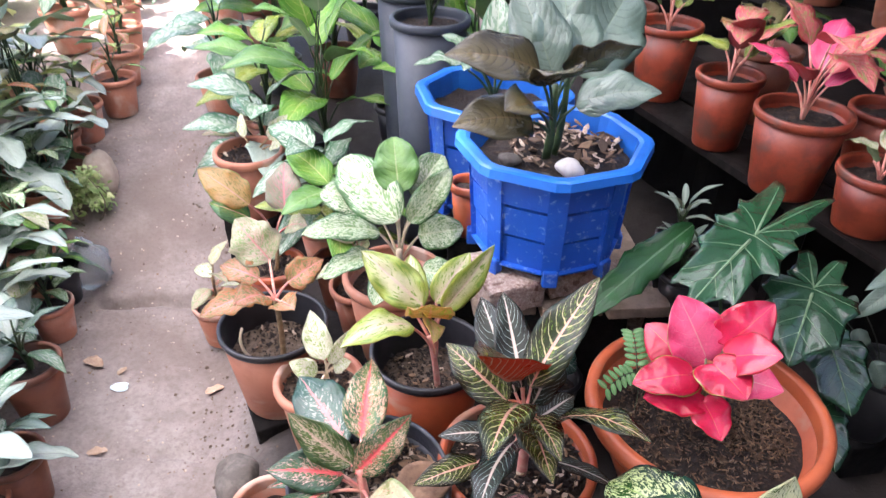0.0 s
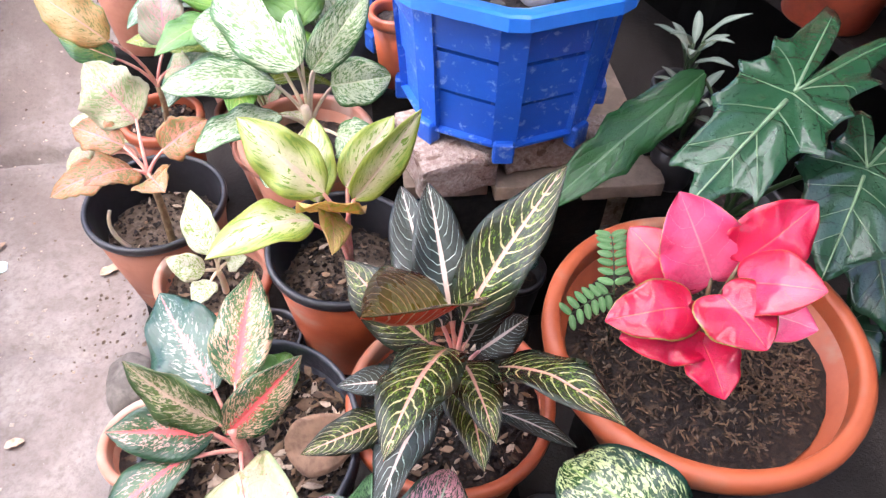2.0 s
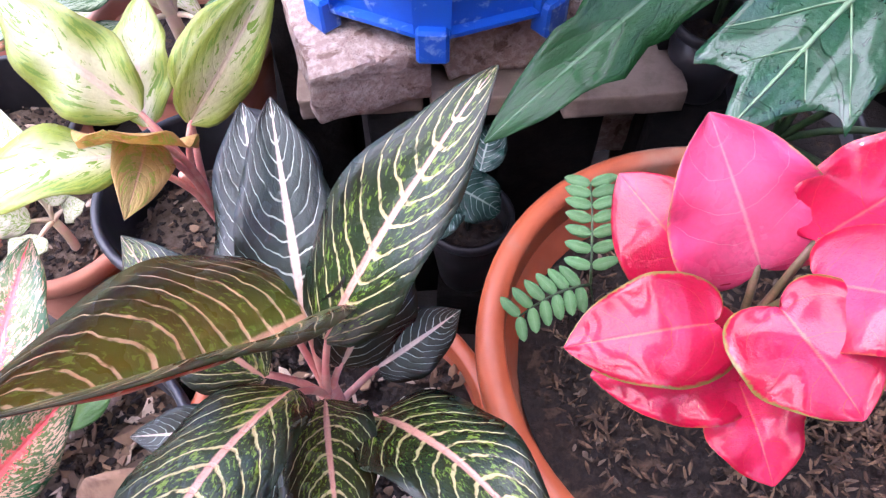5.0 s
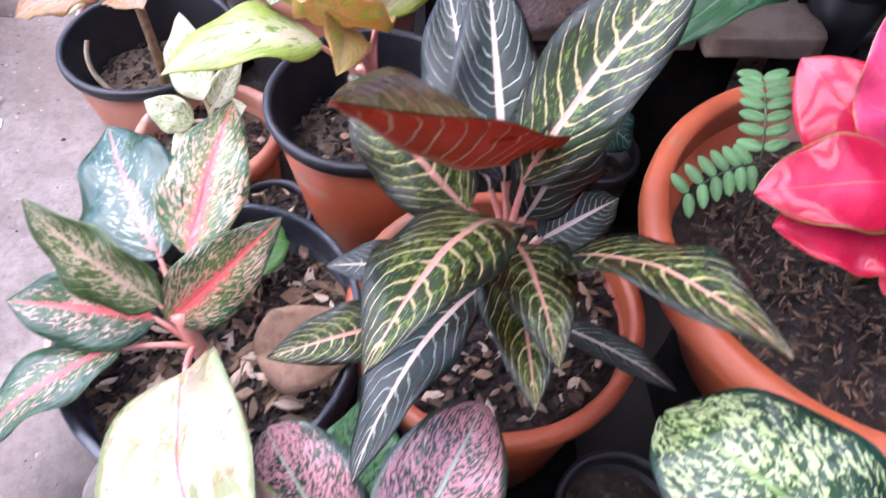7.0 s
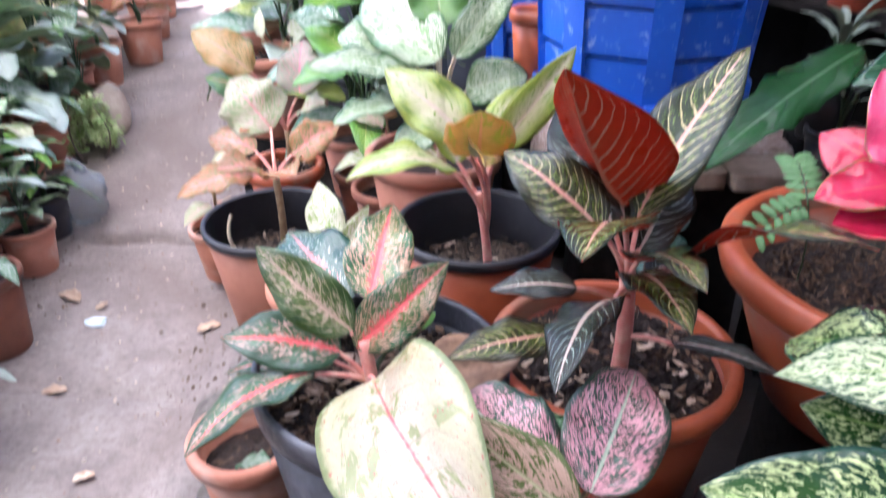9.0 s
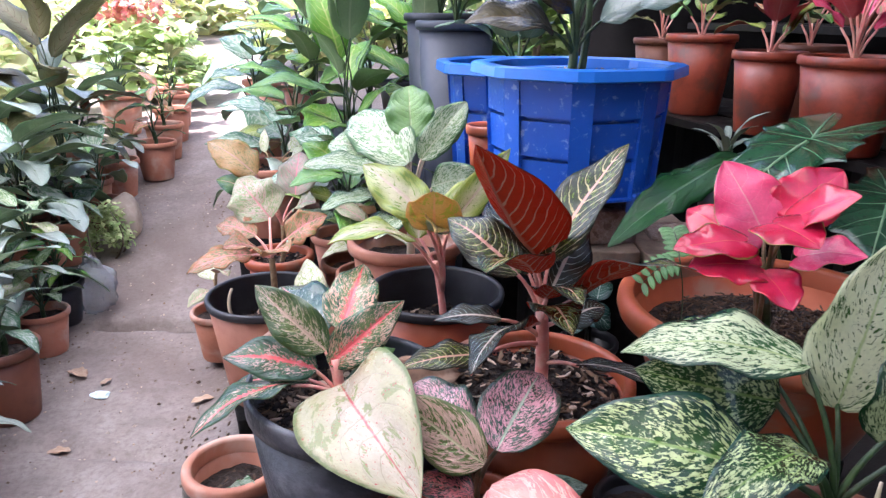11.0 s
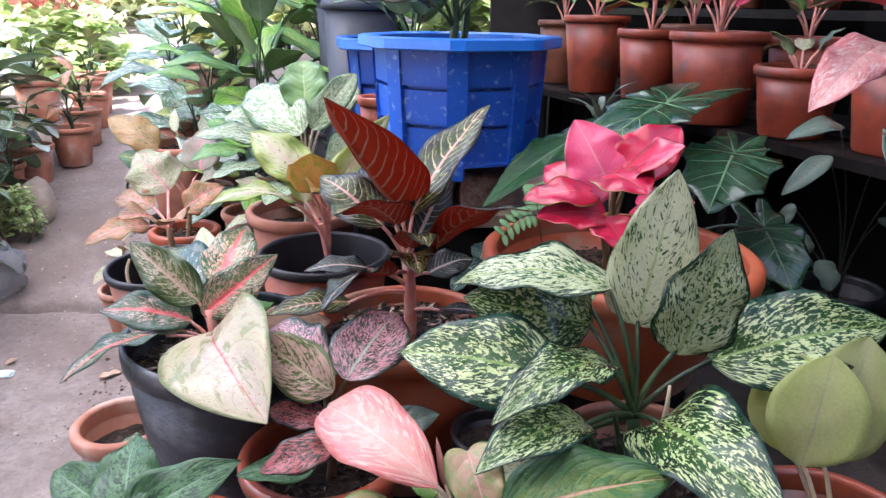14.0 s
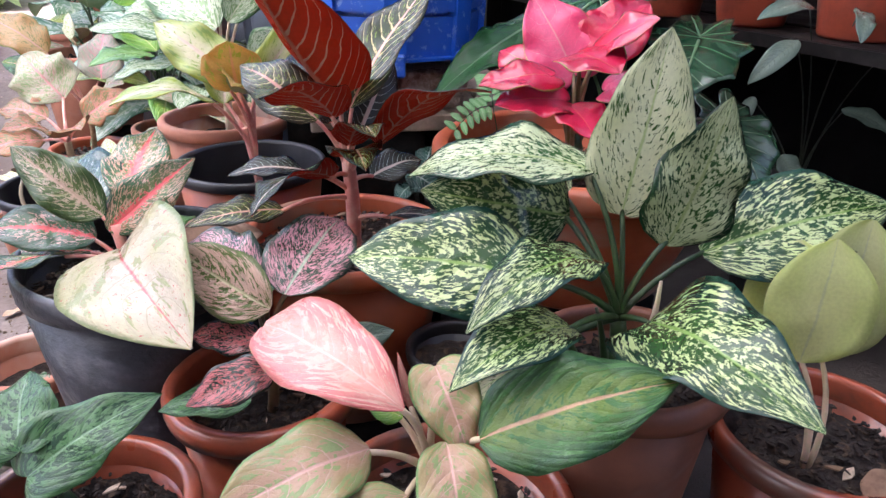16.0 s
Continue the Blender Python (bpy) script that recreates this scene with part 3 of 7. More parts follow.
def leaf(plant, mats, base, tip, width, facing=None, arch=0.06, fold=0.18, shape="agl", stalk=None, stalk_mat=None, lobe=0.22, wave=0.15, curl=0.0, fine=True, thick=0.0008, stalk_r=0.0028, twist=0.0, name="leaf", ragged=0.06):
    """One leaf with an upper and a lower skin, from its base to its tip, its upper side turned to 'facing'; its stalk is a part of it."""
    b, t = Vector(base), Vector(tip)
    d = t - b
    length = d.length
    d.normalize()
    if facing is None:
        mid = (b + t) / 2
        facing = (Vector((0.15, 0.2, 1.15)) - mid).normalized() + Vector((0, 0, 0.55))
    f = Vector(facing)
    nrm = f - d * f.dot(d)
    if nrm.length < 1e-4:
        nrm = Vector((0, 0, 1)) - d * d.z
    nrm.normalize()
    nv, nu = ((26, 12) if shape in LOBED else (18, 10)) if fine else (9, 4)
    rng = random.Random(int(1e5 * (b.x + 2 * b.y + 3 * t.z)))
    ph, wf = rng.uniform(0, 6.28), rng.uniform(1.6, 2.8)
    verts, uvs, faces, slots = [], [], [], []
    for side in (0, 1):
        for j in range(nv + 1):
            v = (j / nv) ** 1.5 if shape in LOBED else j / nv
            ve = min(max(v, 0.004), 0.996)
            w = width / 2 * outline(shape, ve)
            c = b + d * (length * v) + nrm * (arch * length * 4 * v * (1 - v) - curl * length * v * v)
            tan = (d + nrm * (arch * 4 * (1 - 2 * v) - 2 * curl * v)).normalized()
            across = tan.cross(nrm).normalized()
            if twist:
                across = (Matrix.Rotation(twist * v, 3, tan) @ across).normalized()
            up = across.cross(tan)
            for i in range(nu + 1):
                u = 2 * i / nu - 1
                a = abs(u)
                back = 0.0
                if shape in LOBED and v < LOBED[shape][0]:
                    th = v / LOBED[shape][0]
                    back = length * a * (v - LOBED[shape][0] * th * th + lobe * math.sin(math.pi * th ** 0.6))
                rise = fold * w * a * (1.25 - 0.55 * a) + wave * w * a * a * math.sin(wf * 6.28 * v + ph + (1.5 if u > 0 else 0))
                jag = 1 + ragged * noise.noise((v * (5 if ragged < 0.1 else 9) + ph, 3.0 if u > 0 else 9.0, ph)) * min(1.0, 6 * (1 - v))
                q = c + across * (u * w * jag) + up * (rise + 0.03 * width * noise.noise((v * 4, u * 1.6, ph))) - tan * back
                if side:
                    q = q - up * thick
                verts.append(q)
                uvs.append(((u + 1) / 2, v))
    row = nu + 1
    off = (nv + 1) * row
    for j in range(nv):
        for i in range(nu):
            k = j * row + i
            faces.append((k, k + 1, k + row + 1, k + row))
            slots.append(0)
            faces.append((off + k, off + k + row, off + k + row + 1, off + k + 1))
            slots.append(1)
        for i in (0, nu):
            k = j * row + i
            faces.append((k, k + row, off + k + row, off + k) if i == 0 else (k, off + k, off + k + row, k + row))
            slots.append(0)
    ob = part_mesh(name, verts, faces, mats, plant, uvs=uvs, slots=slots)
    if stalk is not None:
        s = Vector(stalk)
        lift = (b - s).cross(Vector((0, 0, 1))).cross(b - s)
        lift = lift.normalized() * (0.08 * (b - s).length) if lift.length > 1e-6 else Vector((0, 0, 0))
        pts = bend(s, b + d * 0.004 - nrm * 0.0012, lift, 7 if fine else 4)
        vs, fs = tube(pts, stalk_r * 1.25, stalk_r * 0.8, 8 if fine else 5)
        part_mesh("petiole", vs, fs, stalk_mat, ob)
    return ob


def pot(plant, at, r_top, r_bot, h, mat, rim_mat=None, rim=0.011, rim_h=0.022, soil=None, soil_drop=0.03, segs=44, wall=0.004, litter=0, seed=1, inner=None, bumpy=0.006, dent=0.0):
    """A tapered pot with a rolled rim and soil in it, at its base."""
    rng = random.Random(seed)
    k1, k2 = rng.uniform(0, 6.28), rng.uniform(0, 6.28)
    sq = (lambda a: 1 + dent * (math.sin(2 * a + k1) + 0.6 * math.sin(3 * a + k2))) if dent else None
    zr = h - rim_h
    rr = r_bot + (r_top - r_bot) * zr / h
    ri = r_bot + (r_top - r_bot) * (h - soil_drop - 0.02) / h - wall
    prof = [(r_bot * 0.6, 0.004), (r_bot * 0.97, 0.0), (r_bot, 0.004), (r_bot + (rr - r_bot) * 0.5, zr * 0.5), (rr, zr), (rr - wall, zr), (ri, h - soil_drop - 0.02), (ri * 0.5, h - soil_drop - 0.025)]
    vs, fs = lathe(prof, at, segs, sq)
    body = part_mesh("pot_body", vs, fs, mat, plant)
    rp = [(rr + 0.0005, zr - 0.003), (rr + rim * 0.8, zr - 0.001), (rr + rim, zr + rim_h * 0.35), (rr + rim * 0.95, zr + rim_h * 0.8), (rr + rim * 0.55, h), (rr - wall * 0.6, h - 0.001), (rr - wall, h - 0.006), (rr - wall * 1.2, zr - 0.004)]
    vs, fs = lathe(rp, at, segs, sq)
    part_mesh("rim", vs, fs, rim_mat or mat, plant)
    if inner:
        vs, fs = lathe([(ri + 0.0006, h - soil_drop - 0.012), (rr - wall * 1.25, h - 0.004)], at, segs, sq)
        part_mesh("inner_wall", vs, [f[::-1] for f in fs], inner, plant)
    if soil:
        rs = ri + (r_top - r_bot) * 0.012 / h + 0.001
        verts, faces = [(at[0], at[1], at[2] + h - soil_drop + 0.006)], []
        rings = 12
        for j in range(1, rings + 1):
            for i in range(36):
                a = 2 * math.pi * i / 36
                r = rs * j / rings
                x, y = at[0] + r * math.cos(a), at[1] + r * math.sin(a)
                bump_z = bumpy * (noise.noise((x * 38, y * 38, seed)) + 0.8 * noise.noise((x * 90, y * 90, seed + 5)))
                verts.append((x, y, at[2] + h - soil_drop + 0.008 * (1 - j / rings) + bump_z))
        for i in range(36):
            faces.append((0, 1 + i, 1 + (i + 1) % 36))
            for j in range(rings - 1):
                q = 1 + j * 36
                faces.append((q + i, q + 36 + i, q + 36 + (i + 1) % 36, q + (i + 1) % 36))
        part_mesh("soil", verts, faces, soil, plant)
        if litter:
            scatter(plant, "leaf_litter", litter, at, rs * 0.9, at[2] + h - soil_drop + 0.006, rng, M_LITTER, 0.004, 0.021)
            scatter(plant, "loose_soil", max(330, litter * 7), at, rs * 0.95, at[2] + h - soil_drop + 0.004, rng, M_SOIL, 0.003, 0.012, slim=1.6)
    return body


def scatter(parent, name, count, at, radius, z, rng, mat, small, large, label="", slim=1.0):
    """Dry bits strewn on a disc: bent flat chips, too many to tell apart."""
    verts, faces = [], []
    for _ in range(count):
        a, r = rng.uniform(0, 6.28), radius * math.sqrt(rng.random())
        s, w = rng.uniform(small, large), rng.uniform(0.25, 0.6) * slim
        m = Matrix.Translation((at[0] + r * math.cos(a), at[1] + r * math.sin(a), z + rng.uniform(0, 0.008))) @ Euler((rng.uniform(-0.5, 0.5), rng.uniform(-0.5, 0.5), rng.uniform(0, 6.28))).to_matrix().to_4x4()
        k = len(verts)
        for zz in (0.0, 0.0016):
            for x, y, c in ((-1, 0, 0), (-0.3, w * 0.8, 0.1), (0.5, w, 0.16), (1, 0.1, 0.3), (0.4, -w * 0.9, 0.1), (-0.5, -w * 0.7, 0.05)):
                jx, jy = 0.35 * noise.noise((x * 7 + k, y * 9, 1.0)), 0.5 * w * noise.noise((x * 5, y * 5 + k, 4.0))
                verts.append(m @ Vector(((x + jx) * s / 2, (y + jy) * s / 2, c * s * 0.6 + zz)))
        faces += [(k + 6, k + 7, k + 8, k + 9, k + 10, k + 11), (k + 5, k + 4, k + 3, k + 2, k + 1, k)]
        faces += [(k + i, k + (i + 1) % 6, k + 6 + (i + 1) % 6, k + 6 + i) for i in range(6)]
    return part_mesh(name, verts, faces, mat, parent, label, smooth=False, kind="stuff")


def rough_block(name, at, size, mat, parent=None, rot=0.0, rough=0.004, seed=1, cuts=5, tilt=(0, 0)):
    """A worn block with chipped edges and uneven faces; 'at' is the middle of its foot."""
    bm = bmesh.new()
    bmesh.ops.create_cube(bm, size=1.0)
    bmesh.ops.bevel(bm, geom=bm.edges[:], offset=0.016, segments=1, affect="EDGES")
    bmesh.ops.subdivide_edges(bm, edges=bm.edges[:], cuts=cuts, use_grid_fill=True)
    m = Matrix.Translation(at) @ Euler((tilt[0], tilt[1], rot)).to_matrix().to_4x4()
    for v in bm.verts:
        p = Vector((v.co.x * size[0], v.co.y * size[1], (v.co.z + 0.5) * size[2]))
        k = noise.noise_vector((p.x * 70 + seed * 7.1, p.y * 70, p.z * 70)) * rough * 0.8 + noise.noise_vector((p.x * 14 + seed * 3.3, p.y * 14, p.z * 14)) * rough * 0.8
        v.co = m @ (p + k)
    return part(name, bm, mat, parent, smooth=True)


def boulder(name, at, size, mat, seed, label, category="stone"):
    bm = bmesh.new()
    bmesh.ops.create_icosphere(bm, subdivisions=4, radius=1.0)
    for v in bm.verts:
        k = 1 + 0.22 * noise.noise(v.co * 1.1 + Vector((seed, 0, 0))) + 0.06 * noise.noise(v.co * 4 + Vector((0, seed, 0)))
        v.co = Vector((v.co.x * size[0] * k + at[0], v.co.y * size[1] * k + at[1], v.co.z * size[2] * k + at[2]))
    return tagged(part(name, bm, mat, None, smooth=True), label, category)


def stem(plant, pts, r0, r1, mat):
    vs, fs = tube(pts, r0, r1, 10)
    return part_mesh("stem", vs, fs, mat, plant)


def smooth01(a, b, x):
    t = min(max((x - a) / (b - a), 0.0), 1.0)
    return t * t * (3 - 2 * t)


# ---- ground ----
def bed_height(x, y):
    e = -0.62 - 0.33 * max(0.0, y - 1.4) + 0.25 * smooth01(1.15, 0.9, y)
    return 0.10 * smooth01(e, e + 0.4, x)


def ground_height(x, y):
    h = 0.012 * noise.noise((x * 1.3, y * 1.3, 0.0)) + 0.005 * noise.noise((x * 5, y * 5, 3.0))
    if y < 7 and abs(x) < 5:
        h += 0.0022 * noise.noise((x * 24, y * 24, 7.0))
        for y0, x0, x1, dx, depth in ((1.71, -1.02, -0.62, 0.05, 0.045), (1.17, -0.95, -0.52, -0.06, 0.016)):
            if x0 < x < x1:
                h -= depth * math.exp(-((y - y0 - dx * (x - x0) - 0.02 * noise.noise((x * 14, y0, 0))) / 0.016) ** 2)
        h += bed_height(x, y)
        h -= 0.02 * smooth01(-1.05 - 0.33 * (y - 1.4), -1.3 - 0.33 * (y - 1.4), x)
    rise = max(0.0, y - 1.55)
    h += 0.19 * rise * rise / (rise + 0.12) if rise < 1.7 else 0.302 + 0.05 * min(rise - 1.7, 12.0)
    return h - 0.006


def spaced(lo, hi, near_lo, near_hi, cell, far):
    xs = list(np.arange(near_lo, near_hi + cell / 2, cell))
    x, s = near_lo, cell
    while x > lo:
        s *= far
        x -= s
        xs.insert(0, x)
    x, s = near_hi, cell
    while x < hi:
        s *= far
        x += s
        xs.append(x)
    return xs


gx, gy = spaced(-80, 80, -1.5, 0.9, 0.012, 1.35), spaced(-60, 120, 0.4, 2.6, 0.012, 1.3)
gv = [(x, y, ground_height(x, y)) for y in gy for x in gx]
gf = [(j * len(gx) + i, j * len(gx) + i + 1, (j + 1) * len(gx) + i + 1, (j + 1) * len(gx) + i) for j in range(len(gy) - 1) for i in range(len(gx) - 1)]


def path_mat():
    m, n, l, p = nodes_of("damp_earth_path")
    tc = n.new("ShaderNodeTexCoord")
    vec = tc.outputs["Object"]
    big = noise_of(n, l, vec, 1.7, 5.0, 0.6, 0.6)
    mid = noise_of(n, l, vec, 9.0, 5.0, 0.65)
    fine = noise_of(n, l, vec, 75.0, 6.0, 0.7)
    grit = noise_of(n, l, vec, 190.0, 2.0)
    col = blend(n, l, step(n, l, mid, 0.25, 0.75), (0.205, 0.166, 0.146), (0.32, 0.272, 0.242))
    col = blend(n, l, step(n, l, big, 0.40, 0.66, 0.0, 0.85), col, (0.165, 0.125, 0.105))
    col = blend(n, l, step(n, l, fine, 0.38, 0.74, 0.0, 0.7), col, (0.14, 0.105, 0.088))
    col = blend(n, l, step(n, l, grit, 0.74, 0.78, 0.0, 0.7), col, (0.55, 0.50, 0.46))
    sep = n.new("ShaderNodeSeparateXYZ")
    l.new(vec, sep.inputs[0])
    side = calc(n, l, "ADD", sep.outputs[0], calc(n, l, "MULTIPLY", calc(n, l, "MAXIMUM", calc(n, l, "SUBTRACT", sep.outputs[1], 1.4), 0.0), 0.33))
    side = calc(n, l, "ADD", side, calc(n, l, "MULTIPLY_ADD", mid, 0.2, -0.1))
    # the bed beside the path is painted near black for the shade between pots
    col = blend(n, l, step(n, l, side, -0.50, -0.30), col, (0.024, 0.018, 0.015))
    l.new(col, p.inputs["Base Color"])
    l.new(step(n, l, big, 0.35, 0.65, 0.62, 0.9), p.inputs["Roughness"])
    bump(n, l, p, calc(n, l, "ADD", calc(n, l, "MULTIPLY", fine, 0.6), calc(n, l, "ADD", mid, calc(n, l, "MULTIPLY", grit, 0.3))), 0.7, 0.006)
    return m


ground = tagged(part_mesh("ground", gv, gf, path_mat(), None), "damp grey-brown earth path with cracks and grit, its bed painted shade-dark", "ground", kind="structure")


def support(x, y, z, r):
    """A worn concrete block, coloured as dark as its shade, under a pot that stands above the bed."""
    g = ground_height(x, y)
    if z - g > 0.03:
        b = rough_block("concrete_block", (x, y, g - 0.012), (r * 1.5, r * 1.35, z - g + 0.010), M_SHADE_BLOCK, None, rot=x * 5 + y * 3, rough=0.003, seed=int(x * 100) % 17, cuts=3)
        tagged(b, "worn concrete block painted shade-dark under a plant pot", "block")


def stand_pot(name, label, x, y, rim_z, r, h, mat, **k):
    """An Empty at the foot of a potted plant with its pot, on a support where needed; returns the thing and its soil height."""
    base = rim_z - h
    g = ground_height(x, y)
    if base < g + 0.03:
        h, base = rim_z - g - 0.003, g + 0.003
    support(x, y, base, r)
    th = thing(name, (x, y, base), label, "potted plant")
    kw = dict(soil=M_SOIL, soil_drop=0.04)
    kw.update(k)
    ratio = kw.pop("taper", 0.74)
    rim = kw.get("rim", 0.011)
    pot(th, (x, y, base), r - rim, (r - rim) * ratio, h, mat, **kw)
    return th, rim_z - kw["soil_drop"]


UP = (0, 0, 1)

# ---- veined plant with a red-backed leaf ----
pa, sz = stand_pot("veined_aglaonema", "terracotta pot of dark leaves with yellow veins and red backs", 0.163, 0.808, 0.415, 0.137, 0.235, M_CLAY, litter=190, seed=3, soil=M_SOIL, soil_drop=0.034)
stem(pa, bend((0.170, 0.795, sz), (0.167, 0.804, 0.510), (0.003, 0, 0)), 0.0095, 0.008, M_STALK_PINK)
ax = (0.167, 0.802, 0.488)
leaf(pa, (M_A, M_AU), (0.172, 0.814, 0.568), (0.281, 0.919, 0.705), 0.078, (-0.55, -0.62, 0.5), arch=0.05, fold=0.3, stalk=ax, stalk_mat=M_STALK_PINK)
leaf(pa, (M_A2, M_AU), (0.160, 0.82, 0.56), (0.133, 0.954, 0.647), 0.070, (0.1, -0.55, 0.75), arch=0.05, fold=0.2, stalk=ax, stalk_mat=M_STALK_PINK)
leaf(pa, (M_A2, M_AU), (0.150, 0.82, 0.55), (0.100, 0.985, 0.612), 0.075, (-0.1, -0.5, 0.8), arch=0.06, fold=0.2, stalk=ax, stalk_mat=M_STALK_PINK)
leaf(pa, (M_A3, M_AU), (0.166, 0.840, 0.557), (0.080, 0.693, 0.740), 0.104, (0.36, 0.74, 0.60), arch=-0.05, fold=1.15, wave=0.04, ragged=0.02, stalk=ax, stalk_mat=M_STALK_PINK)
leaf(pa, (M_A, M_AU), (0.155, 0.78, 0.566), (0.096, 0.626, 0.622), 0.080, (-0.12, 0.32, 0.9), arch=0.10, fold=0.12, stalk=ax, stalk_mat=M_STALK_PINK)
leaf(pa, (M_A, M_AU), (0.170, 0.788, 0.530), (0.200, 0.664, 0.575), 0.058, (0.1, -0.3, 0.9), arch=0.12, fold=0.15, stalk=ax, stalk_mat=M_STALK_PINK)
leaf(pa, (M_A, M_AU), (0.172, 0.79, 0.515), (0.190, 0.650, 0.545), 0.060, (0.0, -0.4, 0.8), arch=0.1, fold=0.15, stalk=ax, stalk_mat=M_STALK_PINK)
leaf(pa, (M_A, M_AU), (0.205, 0.775, 0.535), (0.314, 0.660, 0.620), 0.076, (0.1, 0.16, 0.95), arch=0.12, fold=0.12, stalk=ax, stalk_mat=M_STALK_PINK)
leaf(pa, (M_A2, M_AU), (0.150, 0.765, 0.500), (0.083, 0.602, 0.519), 0.062, (-0.3, 0.25, 0.85), arch=0.1, fold=0.2, stalk=ax, stalk_mat=M_STALK_PINK)
leaf(pa, (M_A, M_AU), (0.093, 0.752, 0.464), (-0.007, 0.706, 0.465), 0.046, (-0.15, -0.4, 0.85), arch=0.08, stalk=(0.167, 0.80, 0.46), stalk_mat=M_STALK_PINK)
leaf(pa, (M_A2, M_AU), (0.115, 0.775, 0.505), (0.030, 0.772, 0.500), 0.038, (-0.1, -0.3, 0.9), arch=0.1, stalk=(0.167, 0.80, 0.47), stalk_mat=M_STALK_PINK)
leaf(pa, (M_A2, M_AU), (0.178, 0.812, 0.530), (0.222, 0.875, 0.622), 0.064, (0.4, -0.5, 0.6), arch=0.05, stalk=ax, stalk_mat=M_STALK_PINK)
leaf(pa, (M_A, M_AU), (0.135, 0.79, 0.560), (0.040, 0.868, 0.608), 0.068, (-0.3, -0.45, 0.85), arch=0.12, fold=0.1, stalk=ax, stalk_mat=M_STALK_PINK)
leaf(pa, (M_A2, M_AU), (0.195, 0.835, 0.475), (0.262, 0.885, 0.480), 0.05, (0.2, -0.4, 0.85), arch=0.1, stalk=(0.168, 0.80, 0.48), stalk_mat=M_STALK_PINK)
leaf(pa, (M_A2, M_AU), (0.212, 0.772, 0.446), (0.307, 0.724, 0.445), 0.027, (0.1, -0.2, 0.95), arch=0.10, fold=0.3, shape="lance", stalk=(0.170, 0.80, 0.43), stalk_mat=M_STALK_PINK)
for a, b in (((0.236, 0.895, 0.384), (0.250, 0.842, 0.345)), ((0.254, 0.80, 0.385), (0.262, 0.775, 0.352))):
    vs, fs = tube([a, b], 0.0026, 0.0026, 6)
    tagged(part_mesh("plant_tag", vs, fs, M_TAG, None), "thin white plastic plant tag stuck in soil", "plant tag")

# ---- pink-ribbed plant in a black pot ----
pb, sz = stand_pot("pink_ribbed_aglaonema", "black plastic pot of pink-ribbed leaves and one cream leaf", -0.078, 0.755, 0.420, 0.140, 0.30, M_BAG, rim=0.005, rim_h=0.03, litter=170, seed=5, soil=M_SOIL_DRY, soil_drop=0.05, taper=0.72, dent=0.026)
scatter(pb, "bark_chip", 70, (-0.078, 0.755), 0.105, sz + 0.004, random.Random(52), M_LITTER, 0.014, 0.034, slim=0.8)
scatter(pb, "bark_chip_litter", 130, (-0.07, 0.77), 0.105, 0.374, random.Random(55), M_LITTER, 0.016, 0.042, slim=0.7)
stem(pb, bend((-0.085, 0.735, sz), (-0.092, 0.742, 0.455), (0.002, 0, 0)), 0.0085, 0.006, M_STALK_PINK)
bx = (-0.090, 0.740, 0.405)
leaf(pb, (M_B2, M_BACK), (-0.118, 0.785, 0.470), (-0.216, 0.925, 0.476), 0.094, (-0.1, -0.3, 0.9), arch=0.06, fold=0.12, stalk=bx, stalk_mat=M_STALK_PINK)
leaf(pb, (M_B4, M_BACK), (-0.094, 0.79, 0.472), (-0.088, 0.932, 0.514), 0.072, (0.1, -0.45, 0.85), arch=0.05, fold=0.18, stalk=bx, stalk_mat=M_STALK_PINK)
leaf(pb, (M_B3, M_BACK), (-0.104, 0.743, 0.466), (-0.203, 0.782, 0.536), 0.060, (-0.25, -0.6, 0.6), arch=0.06, fold=0.2, stalk=bx, stalk_mat=M_STALK_PINK)
leaf(pb, (M_B4, M_BACK), (-0.099, 0.738, 0.449), (-0.012, 0.806, 0.512), 0.060, (0.1, -0.75, 0.5), arch=0.03, fold=0.25, stalk=bx, stalk_mat=M_STALK_PINK)
leaf(pb, (M_B, M_BACK), (-0.118, 0.747, 0.437), (-0.238, 0.740, 0.452), 0.068, (-0.05, -0.4, 0.9), arch=0.1, fold=0.1, stalk=bx, stalk_mat=M_STALK_PINK)
leaf(pb, (M_B, M_BACK), (-0.141, 0.721, 0.430), (-0.232, 0.618, 0.414), 0.062, (-0.3, -0.1, 0.9), arch=0.12, fold=0.15, stalk=bx, stalk_mat=M_STALK_PINK)
leaf(pb, (M_B, M_BACK), (-0.13, 0.760, 0.415), (-0.245, 0.748, 0.40), 0.03, (-0.1, -0.3, 0.9), arch=0.1, stalk=bx, stalk_mat=M_STALK_PINK)
leaf(pb, (M_CREAM, M_PALEBACK), (-0.075, 0.695, 0.446), (0.042, 0.498, 0.442), 0.136, (-0.30, -0.42, 0.85), arch=0.12, fold=0.34, shape="cordate", lobe=0.02, stalk=bx, stalk_mat=M_STALK_PINK, wave=0.05, ragged=0.015)
leaf(pb, (M_BG2, M_BACK), (-0.06, 0.80, 0.43), (-0.055, 0.885, 0.40), 0.05, (0.2, -0.2, 0.9), arch=0.1, stalk=bx, stalk_mat=M_STALK_GREEN)
leaf(pb, (M_CHIP, M_CHIP), (-0.035, 0.735, 0.405), (0.066, 0.762, 0.432), 0.07, (-0.1, -0.6, 0.8), arch=0.12, fold=0.3, name="dry_leaf")
p3, _ = stand_pot("empty_clay_pot", "dusty pink clay pot, almost empty, beside the path", -0.285, 0.850, 0.215, 0.080, 0.19, M_CLAY_DUST, rim=0.012, seed=8, soil_drop=0.05)
